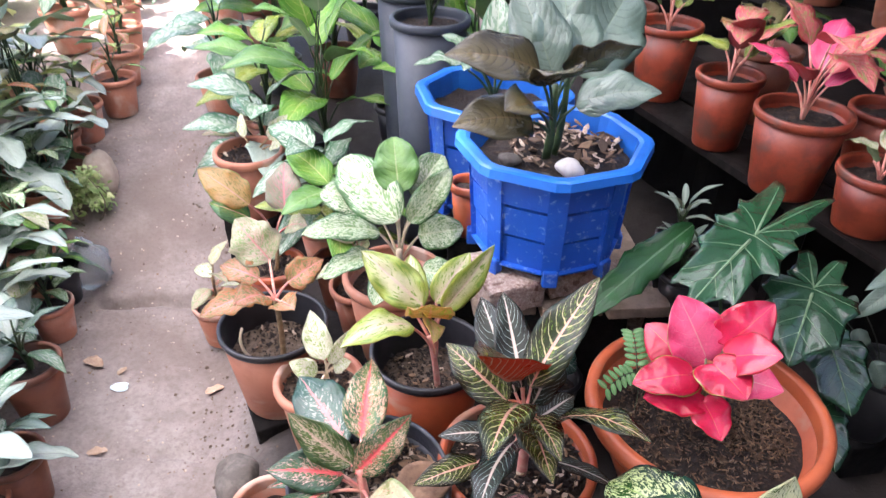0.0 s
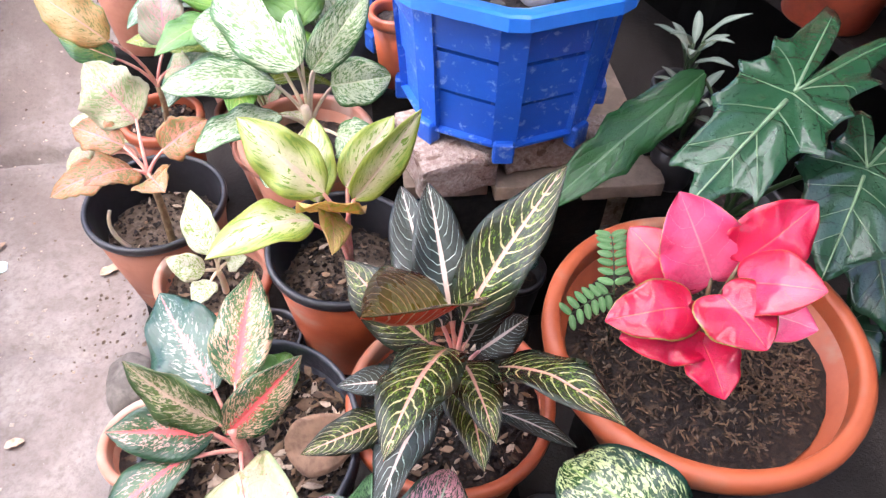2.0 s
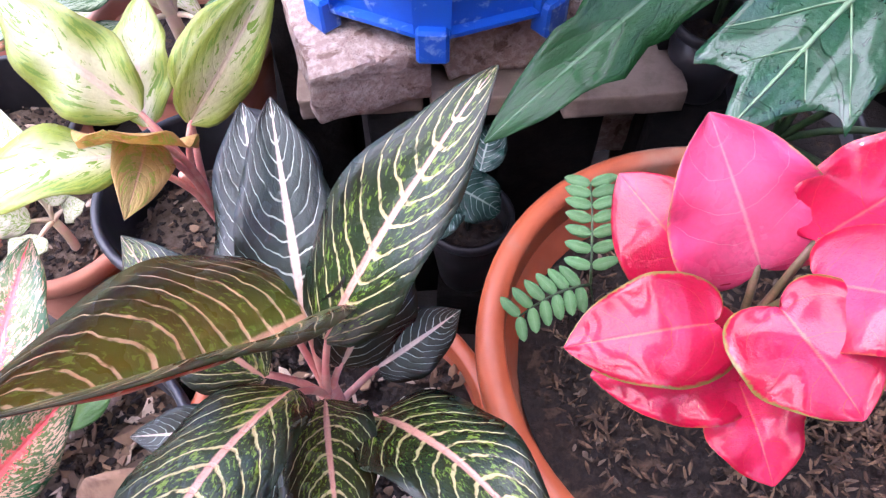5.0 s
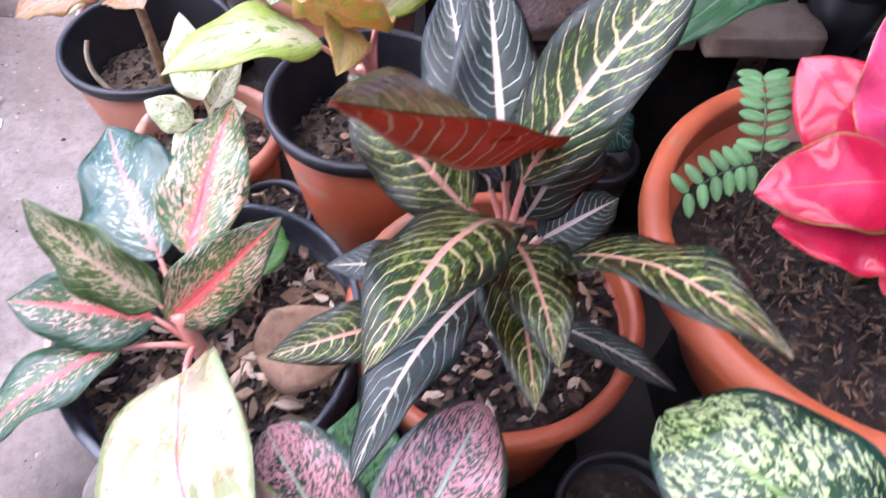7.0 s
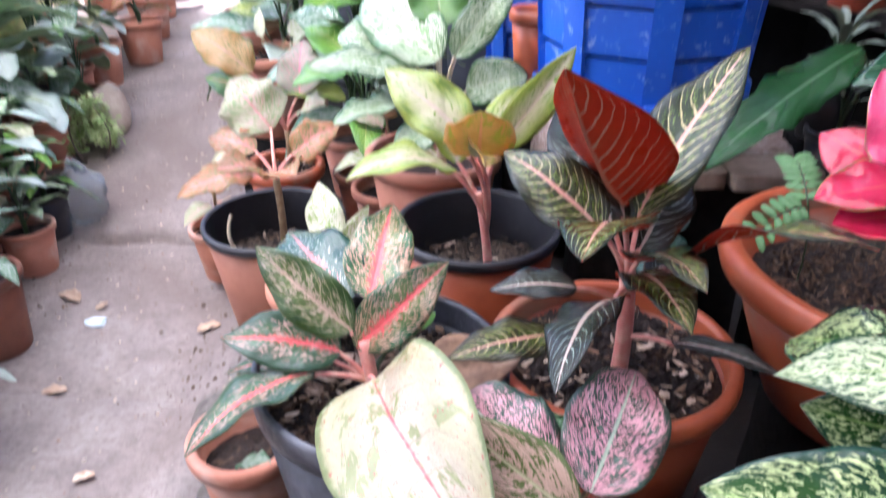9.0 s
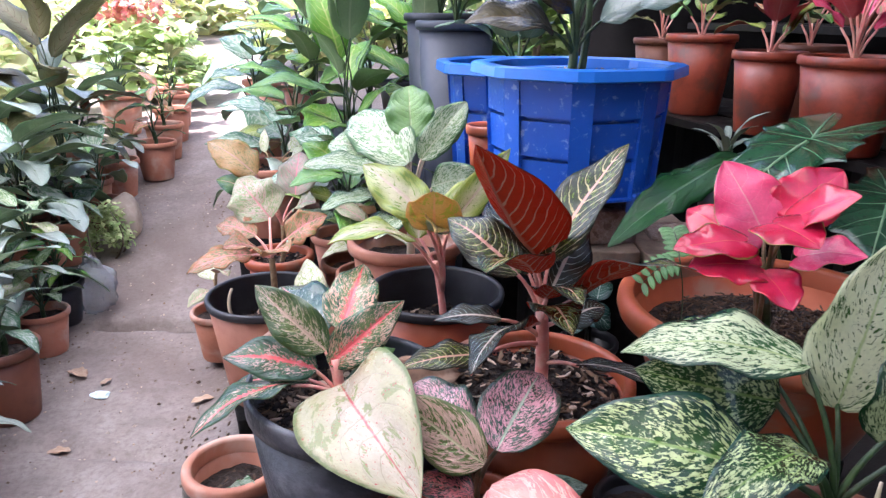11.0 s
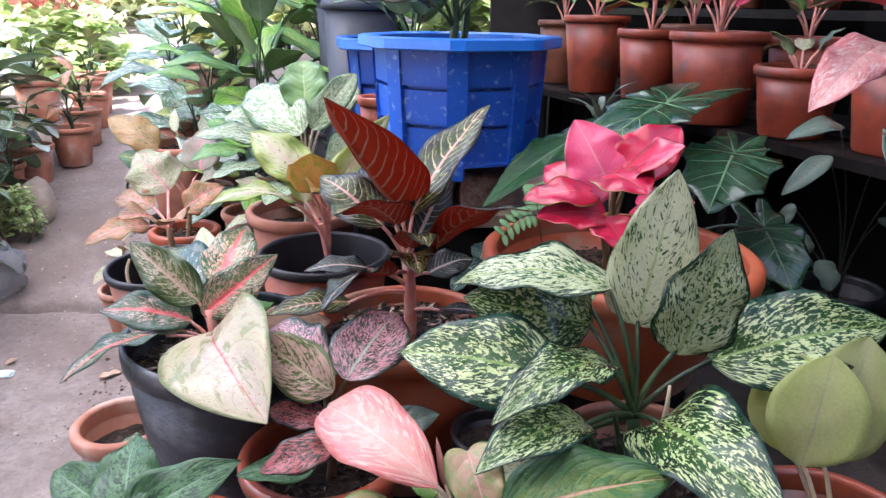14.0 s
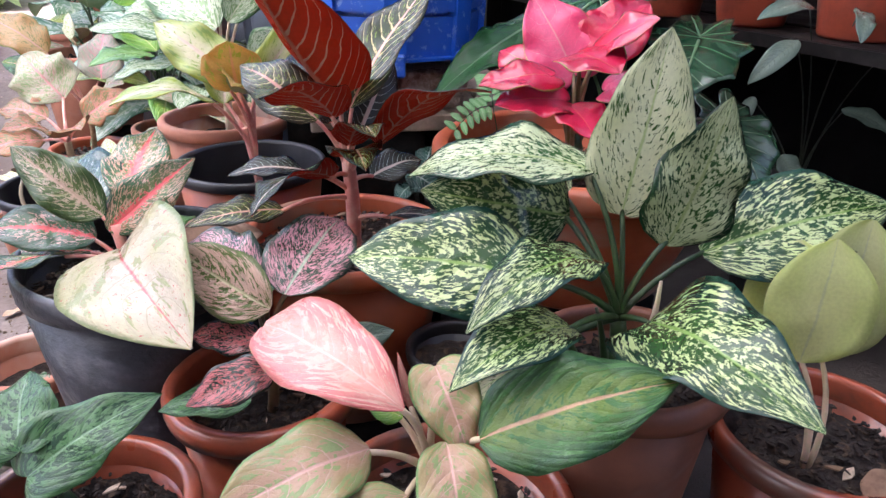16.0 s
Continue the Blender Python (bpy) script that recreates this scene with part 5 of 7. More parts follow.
for rx_, ry_, rz_, n_, k_ in ((0.512, 1.235, 0.640, 9, 1.0), (0.520, 1.195, 0.575, 8, 1.1)):
    ps = thing("pale_rosette", (rx_, ry_, rz_ - 0.14), "small rosette of narrow pale grey leaves in a black pot", "potted plant", "pale rosettes")
    pot(ps, (rx_, ry_, rz_ - 0.14), 0.042, 0.033, 0.09, M_BLACKPLA, rim=0.004, rim_h=0.01, soil=M_SOIL, soil_drop=0.015, segs=28)
    support(rx_, ry_, rz_ - 0.14, 0.05)
    for k in range(n_):
        a = k * 2.4 + rz_ * 9
        leaf(ps, (M_ROSETTE, M_PALEBACK), (rx_ + 0.008 * math.cos(a), ry_ + 0.008 * math.sin(a), rz_ - 0.01 + 0.004 * k), (rx_ + 0.062 * k_ * math.cos(a), ry_ + 0.062 * k_ * math.sin(a), rz_ + 0.006 * k + 0.012 * (k % 3)), 0.014, UP, shape="lance", fine=False, arch=0.14, stalk=(rx_, ry_, rz_ - 0.065), stalk_mat=M_STALK_GREEN)

# ---- small silver-veined plant in the gap behind the veined plant ----
pjw, sz = stand_pot("silver_veined_plant", "small dark pot with round silver-veined leaves in the shade", 0.275, 1.10, 0.325, 0.055, 0.12, M_BLACKPLA, rim=0.004, rim_h=0.012, seed=37)
for b, t, w in (((0.252, 1.086, 0.396), (0.308, 1.076, 0.360), 0.056), ((0.285, 1.10, 0.40), (0.300, 1.15, 0.42), 0.045), ((0.262, 1.08, 0.375), (0.235, 1.035, 0.365), 0.035)):
    leaf(pjw, (M_JEWEL, M_BACK), b, t, w, (-0.1, -0.5, 0.85), arch=0.12, fold=0.08, shape="oval", stalk=(0.275, 1.10, sz), stalk_mat=M_STALK_DARK, stalk_r=0.0016)

# ---- yellow-green plant in a black-lipped pot ----
pj, sz = stand_pot("yellow_green_aglaonema", "black-lipped terracotta pot of yellow-green leaves on pale stalks", 0.008, 1.055, 0.430, 0.118, 0.235, M_CLAY, rim_mat=M_BLACKPLA, rim=0.006, rim_h=0.014, inner=M_BLACKPLA, seed=25, soil=M_SOIL_DRY, soil_drop=0.08, litter=60)
jx = (0.022, 1.02, 0.440)
stem(pj, bend((0.026, 1.03, sz), (0.010, 1.02, 0.49), (0.003, 0, 0)), 0.007, 0.005, M_STALK_PINK)
JK = dict(stalk=jx, stalk_mat=M_STALK_PINK, stalk_r=0.0032)
leaf(pj, (M_J, M_PALEBACK), (-0.004, 1.025, 0.562), (-0.117, 1.095, 0.630), 0.078, (-0.1, -0.65, 0.7), arch=0.08, fold=0.15, **JK)
leaf(pj, (M_J, M_PALEBACK), (-0.022, 1.005, 0.530), (-0.140, 0.920, 0.548), 0.075, (-0.2, -0.25, 0.9), arch=0.14, fold=0.15, **JK)
leaf(pj, (M_J, M_PALEBACK), (0.035, 1.022, 0.553), (0.125, 1.065, 0.668), 0.052, (0.2, -0.8, 0.3), arch=0.05, fold=0.3, **JK)
leaf(pj, (M_JO, M_PALEBACK), (0.000, 1.005, 0.548), (0.020, 0.905, 0.575), 0.048, (0.5, -0.2, 0.7), arch=0.1, fold=0.3, **JK)
leaf(pj, (M_JO, M_JO), (0.010, 1.01, 0.545), (0.015, 0.945, 0.625), 0.088, (0.0, 0.8, 0.5), arch=-0.05, fold=0.06, shape="oval", **JK)
leaf(pj, (M_J, M_PALEBACK), (0.020, 1.06, 0.54), (0.085, 1.14, 0.60), 0.06, (0.2, -0.5, 0.8), arch=0.1, **JK)
leaf(pj, (M_J, M_PALEBACK), (-0.02, 1.05, 0.52), (-0.03, 1.16, 0.58), 0.06, (0, -0.5, 0.8), arch=0.1, **JK)

# ---- white marbled plant behind it ----
pk_, sz = stand_pot("white_marbled_aglaonema", "dusty terracotta pot of large white-marbled leaves", -0.075, 1.30, 0.440, 0.120, 0.23, M_CLAY_DUST, seed=27, soil=M_SOIL, soil_drop=0.05)
kx = (-0.06, 1.27, 0.47)
stem(pk_, bend((-0.062, 1.275, sz), (-0.06, 1.25, 0.53), (0.003, 0, 0)), 0.009, 0.007, M_STALK_CREAM)
KK = dict(stalk=kx, stalk_mat=M_STALK_CREAM, stalk_r=0.003, shape="oval")
leaf(pk_, (M_K, M_PALEBACK), (-0.062, 1.255, 0.600), (-0.190, 1.400, 0.668), 0.115, (-0.1, -0.65, 0.7), arch=0.08, **KK)
leaf(pk_, (M_K, M_PALEBACK), (-0.035, 1.225, 0.615), (0.046, 1.265, 0.715), 0.060, (0.2, -0.7, 0.5), arch=0.06, **KK)
leaf(pk_, (M_K, M_PALEBACK), (-0.099, 1.250, 0.575), (-0.245, 1.190, 0.605), 0.070, (-0.1, -0.4, 0.9), arch=0.1, **KK)
leaf(pk_, (M_K, M_PALEBACK), (-0.095, 1.225, 0.535), (-0.200, 1.130, 0.540), 0.062, (-0.2, -0.35, 0.9), arch=0.12, **KK)
leaf(pk_, (M_K, M_PALEBACK), (-0.02, 1.28, 0.55), (0.075, 1.270, 0.575), 0.075, (0.1, -0.8, 0.5), arch=0.1, **KK)
leaf(pk_, (M_K, M_PALEBACK), (-0.01, 1.22, 0.50), (0.070, 1.160, 0.515), 0.07, (0.1, -0.7, 0.6), arch=0.1, **KK)
leaf(pk_, (M_BG2, M_PALEBACK), (-0.06, 1.30, 0.64), (-0.075, 1.38, 0.73), 0.095, (0, -0.8, 0.5), arch=0.06, **KK)
leaf(pk_, (M_K, M_PALEBACK), (-0.11, 1.30, 0.60), (-0.23, 1.34, 0.62), 0.085, (-0.2, -0.5, 0.8), arch=0.1, **KK)
leaf(pk_, (M_K, M_PALEBACK), (-0.03, 1.32, 0.62), (0.03, 1.40, 0.68), 0.08, (0.1, -0.6, 0.7), arch=0.1, **KK)
leaf(pk_, (M_K, M_PALEBACK), (-0.07, 1.22, 0.50), (-0.10, 1.10, 0.50), 0.065, (0, -0.4, 0.9), arch=0.12, **KK)

# ---- peach plant and white-leaved plant ----
pl, sz = stand_pot("peach_aglaonema", "black-lipped clay pot of peach and pink mottled leaves", -0.350, 1.250, 0.330, 0.126, 0.225, M_CLAY_DUST, rim_mat=M_BLACKPLA, rim=0.006, rim_h=0.014, inner=M_BLACKPLA, seed=29, soil=M_SOIL_DRY, soil_drop=0.085, litter=25)
lx = (-0.327, 1.22, 0.415)
stem(pl, bend((-0.325, 1.20, sz), lx, (0.004, 0, 0)), 0.007, 0.006, M_STALK_BROWN)
LK = dict(stalk=lx, stalk_mat=M_STALK_PINK, shape="agl", ragged=0.30)
leaf(pl, (M_L1, M_LBACK), (-0.345, 1.285, 0.475), (-0.430, 1.350, 0.540), 0.105, (-0.1, -0.65, 0.7), arch=0.08, **LK)
leaf(pl, (M_L, M_LBACK), (-0.345, 1.215, 0.430), (-0.395, 1.150, 0.455), 0.075, (-0.1, -0.45, 0.9), arch=0.14, **LK)
leaf(pl, (M_L, M_LBACK), (-0.370, 1.235, 0.415), (-0.490, 1.195, 0.385), 0.065, (-0.1, -0.45, 0.9), arch=0.12, **LK)
leaf(pl, (M_L, M_LBACK), (-0.310, 1.19, 0.435), (-0.265, 1.13, 0.46), 0.065, (0.1, -0.45, 0.9), arch=0.12, **LK)
leaf(pl, (M_L, M_LBACK), (-0.30, 1.24, 0.45), (-0.225, 1.27, 0.49), 0.065, (0.2, -0.6, 0.7), arch=0.12, **LK)
leaf(pl, (M_L, M_LBACK), (-0.365, 1.25, 0.45), (-0.46, 1.29, 0.455), 0.06, (-0.1, -0.45, 0.8), arch=0.12, **LK)
vs, fs = tube(bend((-0.40, 1.19, 0.36), (-0.385, 1.175, 0.285), (-0.012, -0.004, 0.0)), 0.003, 0.004, 6)
part_mesh("dead_stalk", vs, fs, M_STALK_CREAM, pl)
po, sz = stand_pot("ochre_flecked_aglaonema", "terracotta pot of pink-veined oval and ochre flecked leaves", -0.400, 1.490, 0.330, 0.085, 0.17, M_CLAY, seed=41, soil=M_SOIL_DRY, soil_drop=0.03, litter=20)
ox = (-0.385, 1.485, 0.40)
stem(po, bend((-0.395, 1.49, sz), ox, (0.004, 0, 0)), 0.006, 0.005, M_STALK_BROWN)
OK = dict(stalk=ox, stalk_mat=M_STALK_PINK, wave=0.12, ragged=0.12)
leaf(po, (M_OVALPINK, M_PBACK), (-0.362, 1.523, 0.462), (-0.373, 1.625, 0.545), 0.092, (0.0, -0.65, 0.75), arch=0.08, shape="ovate", **OK)
leaf(po, (M_OCHRE, M_LBACK), (-0.420, 1.432, 0.530), (-0.545, 1.490, 0.590), 0.082, (0.05, -0.6, 0.75), arch=0.10, **OK)
leaf(po, (M_F1, M_BACK), (-0.430, 1.455, 0.480), (-0.530, 1.480, 0.505), 0.060, (-0.1, -0.6, 0.75), arch=0.12, **OK)
leaf(po, (M_L1, M_PBACK), (-0.345, 1.470, 0.450), (-0.290, 1.440, 0.470), 0.060, (0.2, -0.5, 0.8), arch=0.12, **OK)
pw, sz = stand_pot("white_leaved_plant", "terracotta pot of small white leaves with green veins", -0.225, 1.105, 0.300, 0.100, 0.19, M_CLAY_DUST, seed=31, soil=M_SOIL_DRY, soil_drop=0.035, litter=25)
wx = (-0.205, 1.085, 0.33)
stem(pw, bend((-0.205, 1.085, sz), wx, (0.003, 0, 0)), 0.006, 0.005, M_STALK_CREAM)
for b, t, w, f in (((-0.206, 1.085, 0.370), (-0.240, 1.160, 0.437), 0.058, (-0.1, -0.7, 0.6)), ((-0.220, 1.07, 0.345), (-0.275, 1.075, 0.370), 0.045, (-0.2, -0.6, 0.7)), ((-0.195, 1.085, 0.36), (-0.155, 1.12, 0.42), 0.030, (0.3, -0.7, 0.5)), ((-0.21, 1.06, 0.335), (-0.225, 1.01, 0.335), 0.04, (0, -0.4, 0.9)), ((-0.19, 1.09, 0.345), (-0.15, 1.08, 0.37), 0.035, (0.2, -0.6, 0.7))):
    leaf(pw, (M_W, M_PALEBACK), b, t, w, f, arch=0.08, stalk=wx, stalk_mat=M_STALK_CREAM)

p9, sz = stand_pot("wide_clay_pot", "wide terracotta pot with dark soil and one small cream-leaved sprig", -0.535, 1.87, 0.462, 0.105, 0.20, M_CLAY_DUST, seed=35, soil_drop=0.03, taper=0.8, litter=20)
for b, t, w in (((-0.47, 1.86, 0.50), (-0.41, 1.87, 0.57), 0.05), ((-0.46, 1.84, 0.49), (-0.41, 1.79, 0.52), 0.045), ((-0.55, 1.89, 0.49), (-0.56, 1.93, 0.55), 0.03)):
    leaf(p9, (M_W, M_PALEBACK), b, t, w, (-0.2, -0.6, 0.7), stalk=(-0.52, 1.87, sz), stalk_mat=M_STALK_BROWN)


# ---- octagonal blue pots ----
def octagon(r, z, c, turn, n=8):
    p = [Vector((c[0] + r * math.cos(turn + i * math.pi / 4), c[1] + r * math.sin(turn + i * math.pi / 4), z)) for i in range(n)]
    return [q for i in range(n) for q in (p[i].lerp(p[i - 1], 0.09), p[i].lerp(p[(i + 1) % n], 0.09))]


def octagonal_pot(th, c, z0, h, r_top, r_bot, turn):
    """Eight ribbed sides with recessed panels, a broad rim and a foot under each rib."""
    def ring(r, z):
        # per side: rib edge, panel edge, panel edge, rib edge
        out = []
        for i in range(8):
            a0, a1 = turn + i * math.pi / 4, turn + (i + 1) * math.pi / 4
            p, q = Vector((math.cos(a0), math.sin(a0), 0)) * r, Vector((math.cos(a1), math.sin(a1), 0)) * r
            for s, inset in ((0.0, 0.0), (0.15, 0.0), (0.17, 1.0), (0.83, 1.0), (0.85, 0.0)):
                m = p.lerp(q, s) if s > 0 else p * 0.957
                out.append((m, inset, (p + q).normalized()))
        return [(Vector((c[0], c[1], z)) + m - nrm * (0.013 * inset), inset) for m, inset, nrm in out]
    verts, faces = [], []
    # steps in the panels at three heights
    levels = [(0.0, 0), (0.02, 0), (0.025, 0.8), (0.30, 0.8), (0.305, 1.7), (0.33, 1.7), (0.335, 0.5), (0.60, 0.5), (0.605, 1.4), (0.63, 1.4), (0.635, 0.25), (0.90, 0.25), (0.905, 0), (0.96, 0)]
    n = 40
    for f, deep in levels:
        r = r_bot + (r_top - r_bot) * f
        for (v, inset), (flat, _) in zip(ring(r, z0 + h * f), ring(r, z0 + h * f)):
            out = Vector((v.x - c[0], v.y - c[1], 0)).normalized()
            verts.append(v + out * (0.013 * inset * (1 - deep)))
    for j in range(len(levels) - 1):
        for i in range(n):
            k = (i + 1) % n
            faces.append((j * n + i, j * n + k, (j + 1) * n + k, (j + 1) * n + i))
    faces.append(tuple(range(n))[::-1])
    part_mesh("pot_body", verts, faces, M_BLUE, th, smooth=False)
    # rim, with the inner wall
    rp = [(r_top - 0.004, 0.90), (r_top + 0.018, 0.905), (r_top + 0.024, 0.918), (r_top + 0.022, 0.99), (r_top + 0.016, 1.0), (r_top + 0.002, 1.0), (r_top - 0.006, 0.985), (r_top - 0.012, 0.80), (r_top - 0.02, 0.70)]
    verts, faces = [], []
    for r, f in rp:
        verts += octagon(r, z0 + h * f, c, turn)
    for j in range(len(rp) - 1):
        for i in range(16):
            k = (i + 1) % 16
            faces.append((j * 16 + i, j * 16 + k, (j + 1) * 16 + k, (j + 1) * 16 + i))
    part_mesh("rim", verts, faces, M_BLUERIM, th, "paler worn rim", smooth=False)
    for i in range(8):
        a = turn + i * math.pi / 4
        bm = bmesh.new()
        bmesh.ops.create_cube(bm, size=1.0)
        bmesh.ops.bevel(bm, geom=bm.edges[:], offset=0.1, segments=1, affect="EDGES")
        m = Matrix.Translation((c[0] + (r_bot - 0.008) * math.cos(a), c[1] + (r_bot - 0.008) * math.sin(a), z0 - 0.004)) @ Matrix.Rotation(a, 4, "Z") @ Matrix.Diagonal((0.022, 0.030, 0.036, 1))
        bmesh.ops.transform(bm, matrix=m, verts=bm.verts)
        part("foot", bm, M_BLUE, th)
    rs = r_top - 0.017
    verts, faces = [(c[0], c[1], z0 + h * 0.83)], []
    for j in range(1, 11):
        for i in range(32):
            a = 2 * math.pi * i / 32
            r = rs * j / 10 * (0.98 if j == 10 else 1)
            x, y = c[0] + r * math.cos(a), c[1] + r * math.sin(a)
            verts.append((x, y, z0 + h * 0.80 + 0.012 * noise.noise((x * 30, y * 30, 2)) + 0.012 * (1 - j / 10)))
    for i in range(32):
        faces.append((0, 1 + i, 1 + (i + 1) % 32))
        for j in range(9):
            q = 1 + j * 32
            faces.append((q + i, q + 32 + i, q + 32 + (i + 1) % 32, q + (i + 1) % 32))
    part_mesh("soil", verts, faces, M_SOIL, th)


B1C, B1Z = (0.243, 1.262), 0.567
b1 = thing("blue_pot_plant", (B1C[0], B1C[1], 0.549), "octagonal worn blue plastic pot with a dark large-leaved plant", "potted plant", group="blue pots")
octagonal_pot(b1, B1C, B1Z, 0.222, 0.172, 0.158, radians(-92))
scatter(b1, "leaf_litter", 150, (0.27, 1.29), 0.11, B1Z + 0.19, random.Random(7), M_LITTER, 0.008, 0.036)
for k, (x, y, s, m) in enumerate(((0.265, 1.185, 0.026, M_SHELL), (0.155, 1.22, 0.022, M_STONE), (0.215, 1.15, 0.010, M_STONE))):
    bm = bmesh.new()
    bmesh.ops.create_icosphere(bm, subdivisions=3, radius=s)
    for v in bm.verts:
        v.co = Vector((v.co.x * (1 + 0.5 * noise.noise(v.co * 40)), v.co.y * 0.8, v.co.z * (0.75 if k == 0 else 0.6) * (1 + 0.4 * noise.noise(v.co * 30 + Vector((k, 0, 0)))))) + Vector((x, y, B1Z + 0.194))
    tagged(part("pebble", bm, m, None, smooth=True), "pale pebble lying on the blue pot's soil" if k == 0 else "grey pebble lying on the blue pot's soil", "pebble")
cx1 = (0.232, 1.245, 0.80)
stem(b1, bend((0.228, 1.245, B1Z + 0.18), (0.232, 1.245, 0.90), (0.004, 0, 0)), 0.009, 0.006, M_STALK_GREEN)
stem(b1, bend((0.245, 1.262, B1Z + 0.18), (0.255, 1.27, 0.93), (0.006, 0, 0)), 0.008, 0.005, M_STALK_GREEN)
G1 = dict(stalk=cx1, stalk_mat=M_STALK_GREEN, stalk_r=0.003)
leaf(b1, (M_BRONZE, M_BRONZE), (0.19, 1.20, 0.845), (0.045, 1.150, 0.855), 0.105, (-0.1, -0.5, 0.8), arch=0.12, **G1)
leaf(b1, (M_BRONZE, M_BRONZE), (0.20, 1.19, 0.87), (0.13, 1.10, 0.905), 0.09, (-0.1, -0.5, 0.8), arch=0.12, **G1)
leaf(b1, (M_BRONZE, M_BRONZE), (0.215, 1.21, 0.91), (0.235, 1.12, 0.965), 0.10, (0.1, -0.6, 0.7), arch=0.1, shape="oval", stalk=cx1, stalk_mat=M_STALK_GREEN)
leaf(b1, (M_BRONZE, M_BRONZE), (0.20, 1.235, 0.925), (0.03, 1.20, 0.965), 0.11, (-0.1, -0.5, 0.8), arch=0.12, **G1)
leaf(b1, (M_GREY, M_BACK), (0.255, 1.30, 0.90), (0.255, 1.42, 1.06), 0.13, (0, -0.8, 0.5), arch=0.08, **G1)
leaf(b1, (M_GREY, M_BACK), (0.28, 1.30, 0.90), (0.385, 1.42, 1.03), 0.15, (0.1, -0.8, 0.5), arch=0.08, shape="oval", stalk=cx1, stalk_mat=M_STALK_GREEN)
leaf(b1, (M_GREY, M_BACK), (0.275, 1.25, 0.86), (0.42, 1.22, 0.895), 0.09, (0.2, -0.5, 0.8), arch=0.12, **G1)
leaf(b1, (M_GREY, M_BACK), (0.235, 1.29, 0.90), (0.165, 1.40, 1.04), 0.11, (-0.1, -0.8, 0.5), arch=0.08, **G1)
leaf(b1, (M_BRONZE, M_BRONZE), (0.25, 1.23, 0.92), (0.35, 1.15, 1.00), 0.09, (0.3, 0.3, 0.8), arch=0.08, **G1)

B2C = (0.145, 1.56)
b2 = thing("blue_pot_plant", (B2C[0], B2C[1], 0.492), "octagonal blue plastic pot with smaller silvery plant", "potted plant", group="blue pots")
octagonal_pot(b2, B2C, 0.510, 0.262, 0.165, 0.145, radians(-100))
for a, r, z in ((2.6, 0.13, 0.87), (3.4, 0.17, 0.84), (4.2, 0.14, 0.86), (1.5, 0.13, 0.95), (5.2, 0.12, 0.85)):
    leaf(b2, (M_BG1, M_BACK), (B2C[0] + 0.35 * r * math.cos(a), B2C[1] + 0.35 * r * math.sin(a), 0.82), (B2C[0] + 1.1 * r * math.cos(a), B2C[1] + 1.1 * r * math.sin(a), z), 0.075, UP, arch=0.14, stalk=(B2C[0], B2C[1], 0.735), stalk_mat=M_STALK_GREEN)

# blocks and board that carry the blue pots
for nm, at, size, rot, sd, ti in (("concrete_block", (0.160, 1.176, 0.478), (0.118, 0.135, 0.068), 0.32, 1, (0.02, 0.0)), ("concrete_block", (0.287, 1.228, 0.480), (0.115, 0.13, 0.065), 0.27, 2, (0, 0.02)), ("concrete_block", (0.25, 1.375, 0.478), (0.26, 0.13, 0.068), 0.03, 3, (0, 0)), ("concrete_block", (0.438, 1.262, 0.30), (0.11, 0.09, 0.185), 0.1, 4, (0.05, 0.02))):
    tagged(rough_block(nm, at, size, M_BRICK, None, rot, 0.006, sd, 6, ti), "rough pinkish-grey concrete block under the blue pot", "block", "blocks under the blue pots")
for x0, ang in ((0.165, 0.10), (0.30, 0.10), (0.435, 0.10)):
    tagged(rough_block("stand_plank", (x0 - 0.035, 1.45, 0.452), (0.128, 0.64, 0.026), M_PLANK, None, ang, 0.002, int(x0 * 90), 6), "weathered brown plank of the stand under the blue pots", "plank", "planks of the stand")
# lower blocks, their colour blackened in place of the shade under the stand
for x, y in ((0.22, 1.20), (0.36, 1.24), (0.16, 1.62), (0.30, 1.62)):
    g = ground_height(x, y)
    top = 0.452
    tagged(rough_block("hollow_block", (x, y, g - 0.01), (0.12, 0.14, top - g + 0.008), M_SHADE_BLOCK, None, 0.1, 0.003, int(x * 50), 3), "concrete block painted shade-dark, stacked under the blue pots", "block", "blocks under the blue pots")
sp = thing("small_clay_pot", (0.083, 1.30, 0.545), "small terracotta nursery pot beside the blue pot", "pot")
pot(sp, (0.083, 1.30, 0.545), 0.036, 0.026, 0.125, M_CLAY, rim=0.005, rim_h=0.016, soil=M_SOIL, soil_drop=0.02, segs=28)
tagged(rough_block("concrete_block", (0.083, 1.30, ground_height(0.083, 1.30) - 0.01), (0.08, 0.08, 0.555 - ground_height(0.083, 1.30)), M_SHADE_BLOCK, None, 0, 0.003, 8, 3), "worn concrete block painted shade-dark under a plant pot", "block")

